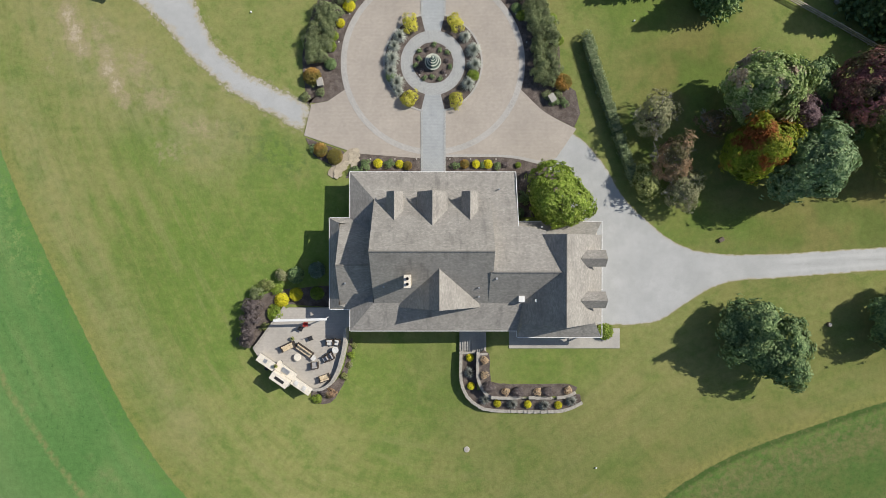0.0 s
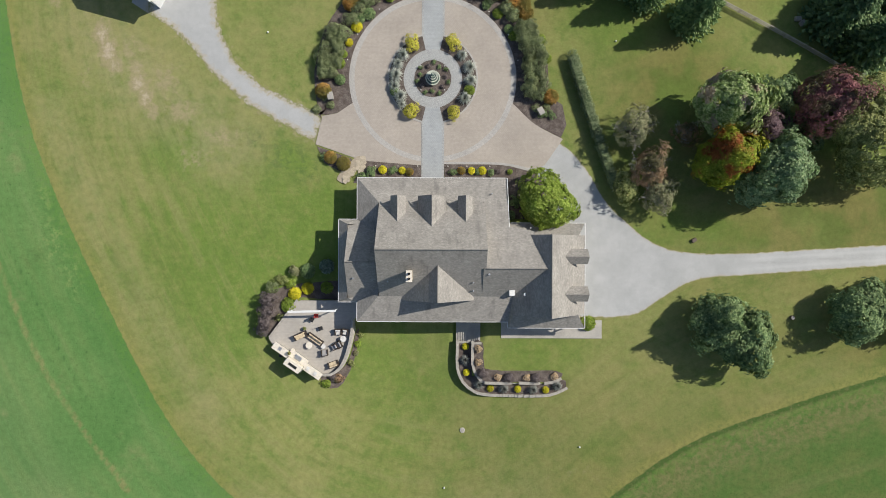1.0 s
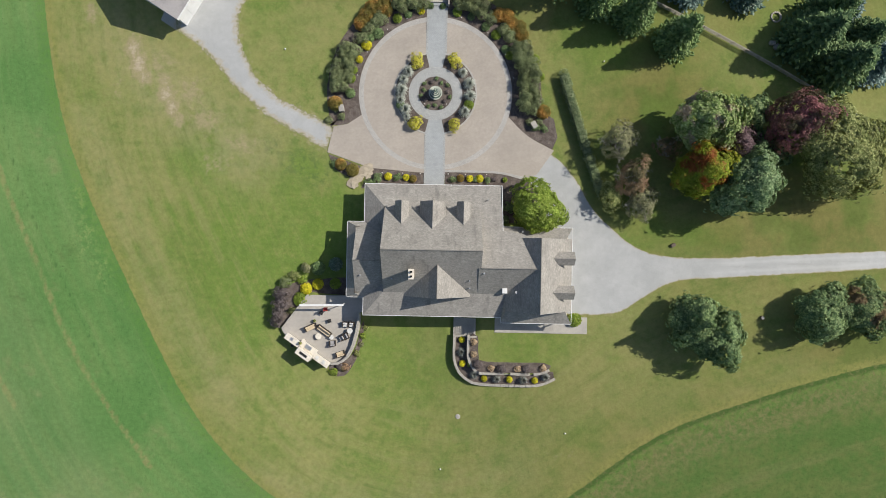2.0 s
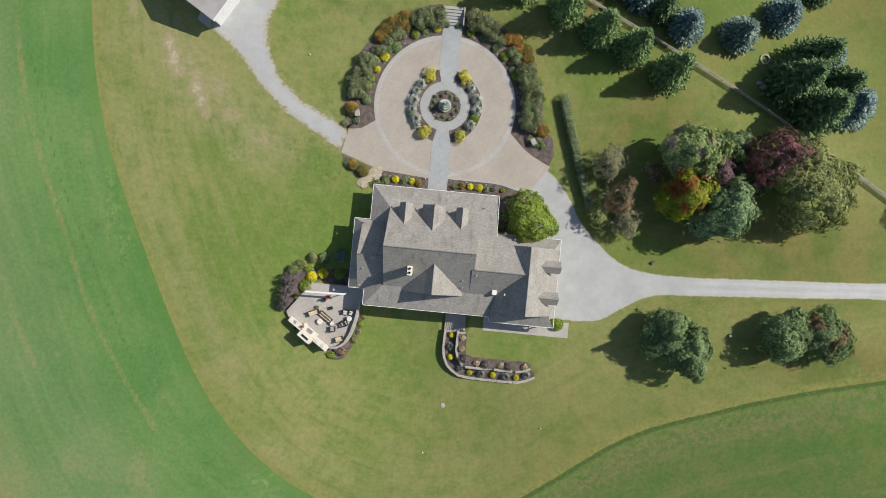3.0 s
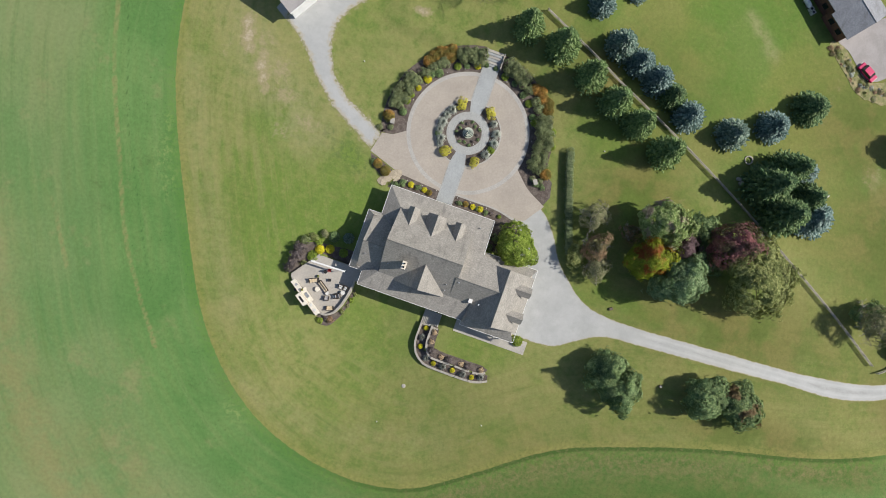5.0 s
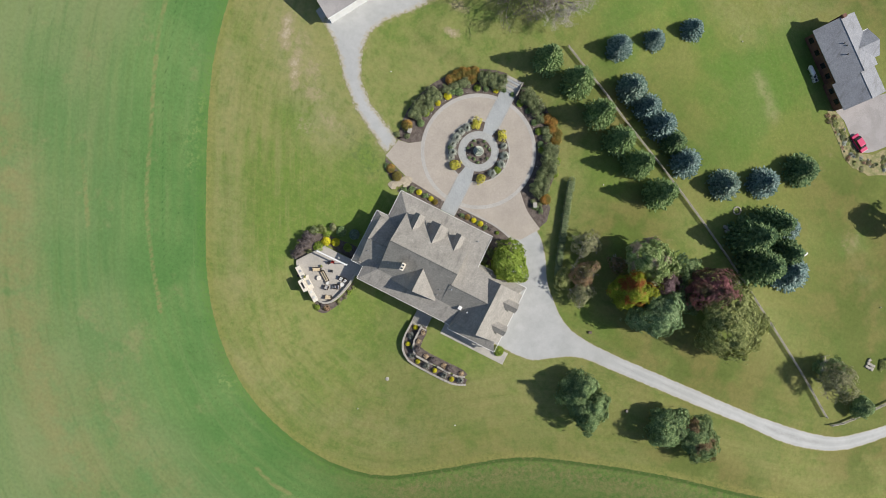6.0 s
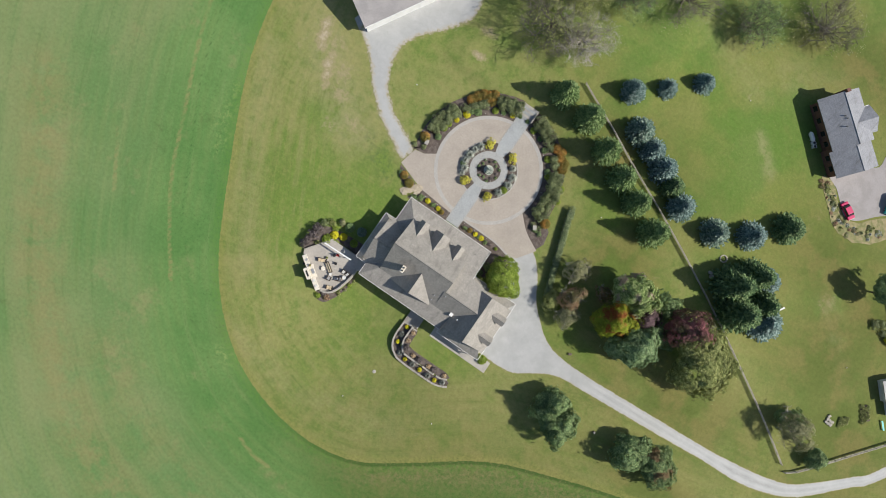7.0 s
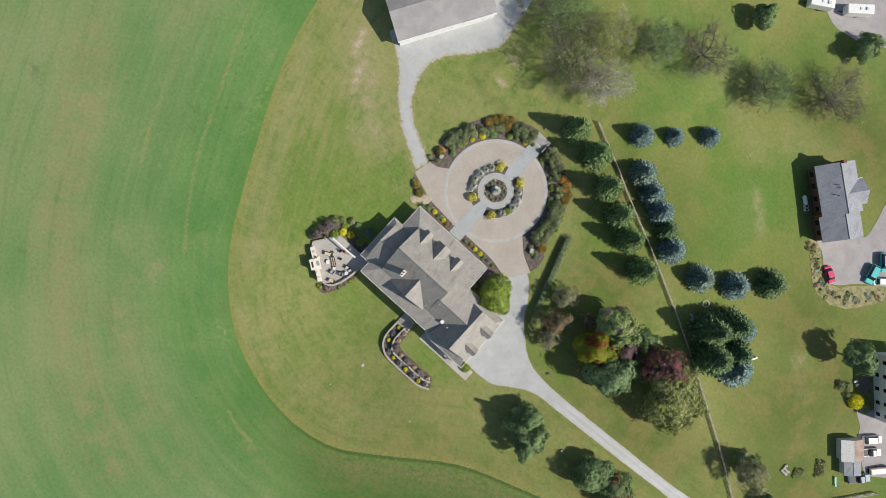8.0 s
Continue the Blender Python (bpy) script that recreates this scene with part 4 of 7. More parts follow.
def house():
    h = thing("house", 0, 0, "large cream house with a many-gabled taupe shingle roof and dormers", "house", z=0.0)

    def slope(pts, thick=0.16, label=""):
        return part("roof_slope", plate(bmesh.new(), pts, thick), SHINGLE, h, label)

    def wall(x0, x1, y0, y1, z0, z1):
        part("wall", one_box(x0, x1, y0, y1, z0, z1), SIDING, h)

    def gable_wall(pts, thick):
        """An upright wall with a pointed top: corners of its outer face, thickness as a vector."""
        bm = bmesh.new()
        a = [bm.verts.new(p) for p in pts]
        b = [bm.verts.new(Vector(p) + Vector(thick)) for p in pts]
        bm.faces.new(a)
        bm.faces.new(list(reversed(b)))
        for i in range(len(a)):
            bm.faces.new((a[i], b[i], b[(i + 1) % len(a)], a[(i + 1) % len(a)]))
        bmesh.ops.recalc_face_normals(bm, faces=bm.faces)
        part("gable_wall", bm, SIDING, h)

    # walls of the ground floor
    wall(-11.1, 9.1, -10.3, 9.0, -3.2, EAVE - 0.15)
    wall(-13.8, -11.1, -7.6, 3.1, -3.2, EAVE - 0.15)
    wall(9.1, 20.2, -11.1, 2.6, -3.2, EAVE - 0.15)
    # skirts round the main block
    NB, SB, WB = 6.05, -7.2, -8.6
    RIDGE, RY, WX, EX = 10.9, -0.55, -8.5, 6.35
    slope([(-11.75, 9.6, EAVE), (9.6, 9.6, EAVE), (9.6, NB, BREAK), (WB, NB, BREAK)])
    slope([(-11.75, -10.9, EAVE), (9.9, -10.9, EAVE), (12.5, SB, BREAK), (WB, SB, BREAK)])
    slope([(-11.75, -10.9, EAVE), (WB, SB, BREAK), (WB, NB, BREAK), (-11.75, 9.6, EAVE)])
    # main gable
    slope([(WX, NB, BREAK), (EX, NB, BREAK), (EX, RY, RIDGE), (WX, RY, RIDGE)])
    slope([(WX, SB, BREAK), (EX, SB, BREAK), (EX, RY, RIDGE), (WX, RY, RIDGE)])
    for x, d in ((WX + 0.35, 0.25), (EX - 0.35, -0.25)):
        gable_wall([(x, NB - 0.2, BREAK - 0.3), (x, SB + 0.2, BREAK - 0.3), (x, RY, RIDGE - 0.2)], (d, 0, 0))
    # middle wing with the low front slope
    BR, BY = 8.8, -3.1
    tilt = (BR - EAVE) / (9.6 - BY)
    slope([(6.2, BY, BR), (15.0, BY, BR), (13.0, 2.0, BR - tilt * (2.0 - BY)), (9.6, 2.6, BR - tilt * (2.6 - BY)), (9.6, 6.2, BR - tilt * (6.2 - BY)), (6.2, 6.2, BR - tilt * (6.2 - BY))], 0.12)
    slope([(6.0, BY, BR), (15.0, BY, BR), (15.0, SB, BREAK), (6.0, SB, BREAK)])
    gable_wall([(9.05, 9.0, EAVE - 0.3), (9.05, 9.0, EAVE), (9.05, 2.4, BR - tilt * (2.4 - BY) - 0.25), (9.05, 2.4, EAVE - 0.3)], (-0.25, 0, 0))
    # garage wing
    CXR, CR_, N0, S0 = 15.07, 9.2, 1.5, -9.8
    slope([(CXR, N0, CR_), (CXR, S0, CR_), (10.3, S0, BREAK), (10.3, N0, BREAK)])
    slope([(CXR, N0, CR_), (CXR, S0, CR_), (20.8, S0, EAVE), (20.8, N0, EAVE)])
    slope([(9.85, 3.2, EAVE), (20.8, 3.2, EAVE), (19.5, N0 - 0.3, BREAK), (10.4, N0 - 0.3, BREAK)])
    slope([(9.85, -11.75, EAVE), (20.8, -11.75, EAVE), (19.5, S0 + 0.2, BREAK), (10.4, S0 + 0.2, BREAK)])
    slope([(9.85, -11.75, EAVE), (10.4, S0, BREAK), (10.4, SB, BREAK), (9.85, -10.0, EAVE)])
    for y, d in ((N0 - 0.3, -0.25), (S0 + 0.3, 0.25)):
        gable_wall([(10.6, y, BREAK - 0.3), (20.0, y, EAVE + 0.4), (20.0, y, EAVE + 0.6), (CXR, y, CR_ - 0.25), (10.6, y, BREAK - 0.05)], (0, d, 0))
    for y in (-1.5, -6.7):
        d = thing("dormer", 0, 0, "", "")
        d.name, d.parent = "dormer", h
        d.matrix_basis = Matrix()
        for k in ("label", "category"):
            if k in d:
                del d[k]
        part("dormer_wall", one_box(17.4, 20.2, y - 0.75, y + 0.75, 4.0, 6.0), SIDING, d)
        for s in (-1, 1):
            part("roof_slope", plate(bmesh.new(), [(17.35, y, 7.05), (20.65, y, 7.05), (20.65, y + s * 1.05, 6.0), (18.2, y + s * 1.05, 6.0)], 0.1), SHINGLE, d)
        part("window", one_box(20.2, 20.24, y - 0.4, y + 0.4, 4.6, 5.8), GLASS, d)
    # west wing
    DR, DY = 7.4, -2.3
    slope([(-13.0, DY, DR), (WX + 0.3, DY, DR), (WX + 0.3, 3.65, EAVE), (-13.0, 3.65, EAVE)])
    slope([(-13.0, DY, DR), (WX + 0.3, DY, DR), (WX + 0.3, -8.1, EAVE), (-13.0, -8.1, EAVE)])
    slope([(-14.4, 3.65, EAVE), (-13.05, 3.0, 4.4), (-13.05, -7.5, 4.4), (-14.4, -8.1, EAVE)])
    slope([(-14.4, 3.65, EAVE), (-12.0, 3.65, EAVE), (-12.0, 2.9, 4.0), (-13.05, 3.0, 4.4)])
    slope([(-14.4, -8.1, EAVE), (-12.0, -8.1, EAVE), (-12.0, -7.3, 4.0), (-13.05, -7.5, 4.4)])
    gable_wall([(-12.85, 3.0, 3.4), (-12.85, -7.5, 3.4), (-12.85, -7.3, 3.9), (-12.85, DY, DR - 0.2), (-12.85, 2.8, 3.9)], (0.25, 0, 0))
    # cross gable to the south
    ER = 8.95
    for s in (-1, 1):
        slope([(-0.2, -2.35, ER), (-0.2, -7.75, ER), (-0.2 + s * 5.1, -7.75, BREAK - 0.1), (-0.2 + s * 5.1, -7.1, BREAK - 0.1)])
    gable_wall([(-5.0, -7.45, BREAK - 0.4), (4.6, -7.45, BREAK - 0.4), (-0.2, -7.45, ER - 0.25)], (0, 0.25, 0))
    # front dormers
    for x, half, top, low in ((-5.75, 1.05, 7.5, 6.3), (-1.05, 1.95, 8.15, 6.1), (3.6, 1.05, 7.5, 6.3)):
        d = new("dormer")
        d.parent = h
        back = RY + (RIDGE - top) * (NB - RY) / (RIDGE - BREAK)
        low_y = RY + (RIDGE - low) * (NB - RY) / (RIDGE - BREAK)
        for s in (-1, 1):
            part("roof_slope", plate(bmesh.new(), [(x, back - 0.15, top), (x, 6.85, top), (x + s * half, 6.85, low), (x + s * half, low_y - 0.1, low)], 0.1), SHINGLE, d)
        part("dormer_wall", one_box(x - half + 0.3, x + half - 0.3, low_y - 0.3, 6.5, 4.6, low + 0.05), SIDING, d)
        part("window", one_box(x - 0.4, x + 0.4, 6.5, 6.55, 5.0, low - 0.1), GLASS, d)
    # ridge caps
    for p, q in (((WX, RY, RIDGE), (EX, RY, RIDGE)), ((EX, BY, BR), (14.6, BY, BR)), ((CXR, N0, CR_), (CXR, S0, CR_)), ((-13, DY, DR), (-9, DY, DR)), ((-0.2, -2.6, ER), (-0.2, -7.75, ER))):
        bm = bmesh.new()
        tube(bm, Vector(p) + Vector((0, 0, 0.0)), Vector(q), 0.10, 0.10, 6)
        part("ridge_cap", bm, SHINGLE, h)
    # white gutters and rakes
    def gutter(p, q, hangers=True):
        p, q = Vector(p), Vector(q)
        a = math.atan2(q.y - p.y, q.x - p.x)
        l = (q - p).length
        m = Matrix.Translation(p) @ pose(0, 0, 0, 0, 0, math.degrees(a)) @ pose(0, 0, 0, 0, -math.degrees(math.asin((q.z - p.z) / l)), 0)
        gt = part("gutter", one_box(0, l, -0.038, 0.038, -0.14, 0.0, 0.0, m), WHITE, h)
        n = int(l / 1.1)
        if hangers and n:
            for i in range(n + 1):
                bm = one_box(l * i / n - 0.045, l * i / n + 0.045, -0.09, 0.05, 0.0, 0.03, 0, m)
                part("hanger", bm, WHITE, gt)
    gutter((-11.75, 9.66, EAVE + 0.02), (9.6, 9.66, EAVE + 0.02))
    gutter((9.66, 9.6, EAVE + 0.16), (9.66, 2.6, BR - tilt * (2.6 - BY) + 0.02))
    gutter((9.85, 3.26, EAVE + 0.02), (20.8, 3.26, EAVE + 0.02))
    for y0, y1 in ((3.2, -0.4), (-2.6, -5.6), (-7.8, -11.7)):
        gutter((20.86, y0, EAVE + 0.02), (20.86, y1, EAVE + 0.02))
    gutter((9.85, -11.81, EAVE + 0.02), (20.8, -11.81, EAVE + 0.02), False)
    gutter((9.8, -11.75, EAVE + 0.02), (9.8, -10.95, EAVE + 0.02), False)
    gutter((-11.75, -10.96, EAVE + 0.02), (9.8, -10.96, EAVE + 0.02), False)
    gutter((-11.81, -10.9, EAVE + 0.02), (-11.81, -8.15, EAVE + 0.02), False)
    gutter((-14.4, -8.16, EAVE + 0.02), (-11.85, -8.16, EAVE + 0.02), False)
    gutter((-14.46, -8.1, EAVE + 0.02), (-14.46, 3.65, EAVE + 0.02), False)
    gutter((-14.4, 3.71, EAVE + 0.02), (-11.8, 3.71, EAVE + 0.02), False)
    gutter((-11.81, 3.75, EAVE + 0.02), (-11.81, 9.6, EAVE + 0.02), False)
    # chimney
    ch = part("chimney", one_box(-4.28, -3.62, -4.75, -3.4, 5.0, 10.9, 0.03), FLAG, h, "cream rendered chimney with two dark flues")
    part("chimney_cap", one_box(-4.36, -3.54, -4.84, -3.31, 10.9, 11.05, 0.03), COUNTER, ch)
    for y in (-3.75, -4.4):
        part("flue", lathe([(0.17, 11.04), (0.17, 11.3), (0.13, 11.3), (0.12, 11.12)], 14, None, (-3.93, y)), DARK, ch)
    # vents and a skylight
    for x, y, z, r in ((11.9, -6.75, 6.1, 0.16), (6.8, -3.9, 7.9, 0.12), (4.7, -5.1, 6.75, 0.09), (4.75, -6.3, 5.75, 0.09), (-7.1, -5.0, 6.8, 0.09), (-12.0, -4.6, 5.8, 0.09), (12.9, 2.5, 4.2, 0.09), (7.4, 7.3, 4.55, 0.07)):
        part("vent_pipe", lathe([(r, z - 0.4), (r, z + 0.2), (r * 1.3, z + 0.21), (r * 1.3, z + 0.3)], 10, None, (x, y)), STEEL if r < 0.15 else WHITE, h)
    part("skylight", one_box(9.75, 10.5, -7.0, -6.2, 5.2, 5.95, 0.03, None), WHITE, h, "white boxed roof hatch")
    for x, y0, y1 in ((10.2, -11.4, -11.2), (20.3, -11.6, -11.4)):
        part("downpipe", one_box(x, x + 0.1, y0, y1, -0.1, EAVE), WHITE, h)
    # doors and windows of the ground floor
    part("front_door", one_box(-1.65, -0.55, 9.0, 9.06, 0.1, 2.3), DARK, h)
    for x in (-9.2, -6.2, -3.6, 1.8, 4.4, 7.0):
        part("window", one_box(x - 0.5, x + 0.5, 9.0, 9.05, 0.8, 2.4), GLASS, h)
    for x in (-9.5, -6.5, -3.5, -0.5, 2.0, 7.0):
        part("window", one_box(x - 0.6, x + 0.6, -10.35, -10.3, 0.6, 2.4), GLASS, h)
    for y in (0.2, -3.6, -7.4):
        part("garage_door", one_box(20.2, 20.25, y - 1.4, y + 1.4, 0.05, 2.4), WHITE, h)
    return h


house()


def window_trim(pane):
    """A white frame of four bars and a sill round an upright pane."""
    c = [Vector(v) for v in pane.bound_box]
    lo, hi = [min(v[k] for v in c) for k in range(3)], [max(v[k] for v in c) for k in range(3)]
    flat = 0 if hi[0] - lo[0] < hi[1] - lo[1] else 1
    run = 1 - flat
    bm = bmesh.new()

    def bar(a, b, z0, z1, out):
        span = [[0, 0], [0, 0]]
        span[run], span[flat] = [a, b], [lo[flat] - out, hi[flat] + out]
        box(bm, *span[0], *span[1], z0, z1)

    bar(lo[run] - 0.09, lo[run], lo[2], hi[2], 0.02)
    bar(hi[run], hi[run] + 0.09, lo[2], hi[2], 0.02)
    bar(lo[run] - 0.09, hi[run] + 0.09, hi[2], hi[2] + 0.1, 0.02)
    bar((lo[run] + hi[run]) / 2 - 0.02, (lo[run] + hi[run]) / 2 + 0.02, lo[2], hi[2], 0.01)
    part("frame", bm, WHITE, pane)
    bm = bmesh.new()
    bar(lo[run] - 0.14, hi[run] + 0.14, lo[2] - 0.08, lo[2], 0.07)
    part("sill", bm, WHITE, pane)


for ob in [o for o in scene.objects if o.name.split(".")[0] == "window" and o.parent and o.parent.name.startswith("house")]:
    window_trim(ob)

# slab by the garage, service stair, terraced beds
slab = tagged(part("pavement", one_box(9.2, 24.2, -13.8, -11.1, -0.3, 0.11, 0.02), CONCRETE), "pale concrete walk along the garage side", "path", kind="structure")


def garden_stair():
    s = thing("garden_steps", 0, 0, "pale stone garden steps between low cheek walls", "steps", z=0.0)
    n = 6
    for i in range(n):
        x, z = 2.55 + i * 0.33, -1.5 + i * 0.13
        part("step", one_box(x, x + 0.34, -14.4, -11.6, z - 1.2, z + 0.13, 0.01), CONCRETE, s)
    for i in range(4):
        x, z = 4.9 + i * 0.30, -0.72 + i * 0.18
        part("step", one_box(x, x + 0.31, -14.4, -11.6, z - 1.2, z + 0.18, 0.01), CONCRETE, s)
    part("landing", one_box(4.53, 4.9, -14.4, -11.6, -2.2, -0.72, 0.01), CONCRETE, s)
    part("cheek_wall", one_box(2.5, 4.7, -14.75, -14.42, -3.2, -0.85, 0.03), WALLSTONE, s)
    part("cheek_wall", one_box(4.8, 6.3, -14.75, -14.42, -2.2, 0.12, 0.03), WALLSTONE, s)


garden_stair()


def block_wall(name, line, label, z0, z1, size=0.45, depth=0.42, dy=0.0):
    """A dry-laid garden wall of separate cap blocks over a solid body."""
    w = thing(name, line[0][0], line[0][1], label, "retaining wall", z=0.0)
    ox, oy = line[0]
    rng = random.Random(len(line))
    cap = one_box(-size * 0.495, size * 0.495, -depth / 2, depth / 2, 0.0, 0.16, 0.02)
    first = part("block", cap, WALLSTONE, w)
    left, made = 0.0, False
    for (ax, ay), (bx, by) in zip(line, line[1:]):
        l = math.hypot(bx - ax, by - ay)
        a = math.degrees(math.atan2(by - ay, bx - ax))
        m = pose(ax - ox, ay - oy, 0, 0, 0, a)
        top = z1(ax) if callable(z1) else z1
        part("wall_body", one_box(-0.03, l + 0.03, -depth / 2 + 0.05, depth / 2 - 0.05, z0, top - 0.15, 0, m), WALLSTONE, w)
        while left < l:
            mm = m @ pose(left, rng.uniform(-0.015, 0.015), top - 0.16 + rng.uniform(0, 0.012), 0, 0, rng.uniform(-1.5, 1.5))
            if made:
                shared("block", first.data, w, mm)
            else:
                first.matrix_basis, made = mm, True
            left += size
        left -= l
    return w


outer = curve_points([(2.75, -14.5), (2.75, -18.4), (3.6, -20.6), (5.1, -21.9), (7.0, -22.5), (12, -22.55), (16.6, -22.3), (19.0, -21.3)], 0.7)
block_wall("retaining_wall", outer, "pale block retaining wall curving round the lower bed", -3.4, lambda x: float(low_bed_height(x)) + 0.14)
for pts in ([(5.0, -14.5), (5.0, -17.7), (5.5, -19.2), (6.2, -20.1)], [(7.0, -20.5), (8.9, -20.55), (10.6, -20.5)], [(12.1, -20.5), (13.6, -20.55), (15.1, -20.5)], [(15.9, -20.5), (17.0, -20.35), (18.2, -19.8)]):
    block_wall("retaining_wall", curve_points(pts, 0.8), "short pale block wall holding the upper bed", -2.6, 0.1)
block_wall("retaining_wall", curve_points([(5.9, -19.8), (6.5, -20.35), (7.0, -20.5)], 0.5), "short pale block wall holding the upper bed", -2.6, -0.25)
for a, b in ((10.6, 12.1), (15.0, 16.0)):
    block_wall("retaining_wall", [(a, -20.45), (b, -20.45)], "low gap stones between the upper bed walls", -2.6, -0.2)
lower_bed = outer + list(reversed(curve_points([(4.9, -14.5), (4.9, -17.8), (5.4, -19.3), (6.9, -20.45), (12, -20.4), (17.0, -20.3), (18.4, -19.7), (19.0, -20.6)], 1)))
low_bed = bed([(x, y) for x, y in lower_bed], "lower terrace bed of dark mulch behind the wall", 0.0, 1.0, flat=0.0)
bm = bmesh.new()
bm.from_mesh(low_bed.data)
for k in range(3, 20):
    bmesh.ops.bisect_plane(bm, geom=[*bm.verts, *bm.edges, *bm.faces], plane_co=(k, 0, 0), plane_no=(1, 0, 0))
for v in bm.verts:
    v.co.z += float(low_bed_height(v.co.x))
bm.to_mesh(low_bed.data)
bm.free()
bed(curve_points([(5.1, -14.5), (5.1, -17.7), (5.6, -19.2), (7.0, -20.3), (12, -20.35), (17, -20.2), (18.3, -19.5), (17.4, -18.6), (8.0, -18.6), (6.7, -17.6), (6.5, -14.5)], 0.8, True), "upper terrace bed of dark mulch along the lawn", 0.04, flat=0.0)

# ---- patio ----
patio_line = curve_points([(-25.4, -13.9), (-23.3, -11.2), (-21.4, -8.6), (-20.2, -8.3)], 0.7) + [(-13.6, -8.3), (-11.2, -8.3), (-11.2, -10.6), (-12.8, -11.0)] \
    + curve_points([(-12.75, -12.9), (-13.5, -16.1), (-14.5, -18.4), (-16.0, -19.4), (-17.6, -19.3)], 0.7) + [(-18.2, -19.8), (-24.6, -15.2)]
bm = bmesh.new()
plate(bm, [(x, y, 0.06) for x, y in patio_line], 3.2)
tagged(part("terrace", bm, PATIO), "raised pale stone patio beside the house", "patio", kind="structure")
block_wall("parapet_wall", curve_points([(-12.95, -11.1), (-12.95, -12.9), (-13.7, -16.1), (-14.7, -18.2), (-16.1, -19.2), (-17.5, -19.2)], 0.7), "low pale stone parapet curving along the patio edge", -2.6, 0.75, 0.5, 0.4)
block_wall("parapet_wall", curve_points([(-21.3, -8.4), (-23.3, -11.1), (-25.3, -13.8)], 0.7), "flush pale stone edging of the patio", -2.4, 0.14, 0.5, 0.35)


def outdoor_kitchen():
    k = thing("outdoor_kitchen", -21.0, -17.1, "pale stone outdoor kitchen island with built-in grill", "outdoor kitchen", z=0.06, turn=-34.5)
    part("base", one_box(-4.1, -1.4, -0.45, 0.45, 0, 0.9), WALLSTONE, k)
    part("base", one_box(1.2, 4.2, -0.45, 0.45, 0, 0.9), WALLSTONE, k)
    part("base", one_box(-1.5, 1.4, -1.1, 0.9, 0, 1.0), WALLSTONE, k)
    part("counter", one_box(-4.2, -1.5, -0.55, 0.55, 0.9, 0.98, 0.02), COUNTER, k)
    part("counter", one_box(1.3, 4.3, -0.55, 0.55, 0.9, 0.98, 0.02), COUNTER, k)
    part("counter", one_box(-1.6, 1.5, -0.05, 1.05, 1.0, 1.08, 0.02), COUNTER, k)
    hood = part("hearth", one_box(-1.3, 1.3, -1.2, -0.1, 0.0, 2.0, 0.03), COUNTER, k)
    part("opening", one_box(-0.7, 0.7, -0.85, -0.45, 2.0, 2.02), DARK, hood)
    part("grill", one_box(-0.6, 0.5, 0.25, 0.85, 1.08, 1.25, 0.04), STEEL, k)
    for x in (2.0, 3.3):
        part("burner_cover", one_box(x - 0.25, x + 0.25, -0.3, 0.3, 0.98, 1.1, 0.03), OFFWHITE, k)
    part("sink", one_box(-3.3, -2.8, -0.2, 0.3, 0.98, 1.0, 0.005), STEEL, k)
    return k


outdoor_kitchen()


def lounge(x, y, turn, w, cushion, label, name="armchair", cat="chair"):
    s = thing(name, x, y, label, cat, "patio seating", turn, 0.06)
    part("seat_frame", one_box(-w / 2, w / 2, -0.42, 0.42, 0.08, 0.32, 0.03), WICKER, s)
    part("backrest", one_box(-w / 2, w / 2, 0.30, 0.46, 0.3, 0.82, 0.04), WICKER, s)
    for sx in (-1, 1):
        part("armrest", one_box(sx * (w / 2 - 0.06) - 0.07, sx * (w / 2 - 0.06) + 0.07, -0.42, 0.42, 0.3, 0.62, 0.03), WICKER, s)
    n = max(1, round((w - 0.3) / 0.62))
    for i in range(n):
        a = -w / 2 + 0.14 + (w - 0.28) * i / n
        part("seat_cushion", one_box(a + 0.01, a + (w - 0.28) / n - 0.01, -0.40, 0.26, 0.32, 0.47, 0.05), cushion, s)
        part("back_cushion", one_box(a + 0.01, a + (w - 0.28) / n - 0.01, 0.14, 0.34, 0.45, 0.86, 0.05), cushion, s)
    for sx in (-1, 1):
        for sy in (-0.36, 0.4):
            part("leg", one_box(sx * (w / 2 - 0.08) - 0.03, sx * (w / 2 - 0.08) + 0.03, sy - 0.03, sy + 0.03, 0, 0.09), DARK, s)
    return s


lounge(-20.6, -13.5, 25, 1.9, CUSHION, "dark wicker sofa with beige cushions", "sofa", "sofa")
lounge(-18.4, -14.0, -35, 2.6, CUSHION, "long dark wicker sofa with beige cushions", "sofa", "sofa")
lounge(-17.0, -16.0, 185, 1.0, GREYCUSH, "dark wicker armchair with grey cushions")
lounge(-15.7, -17.7, 200, 1.5, CUSHION, "wide wicker chair with a beige cushion")
lounge(-14.9, -14.8, -60, 1.1, GREYCUSH, "wicker armchair with pale grey cushions")
lounge(-15.5, -15.1, -60, 0.9, GREYCUSH, "wicker armchair with pale grey cushions")
lounge(-15.0, -12.9, 0, 1.0, OFFWHITE, "white cushioned patio chair")
lounge(-14.0, -12.9, -10, 0.9, OFFWHITE, "white cushioned patio chair")


def round_table(x, y, r, h, top, label):
    t = thing("side_table", x, y, label, "table", z=0.06)
    part("tabletop", lathe([(r, h - 0.05), (r, h), (r * 0.9, h + 0.01)], 24), top, t)
    part("pedestal", lathe([(r * 0.5, 0), (r * 0.5, 0.03), (0.06, 0.06), (0.06, h - 0.05)], 16), DARK, t)
    return t


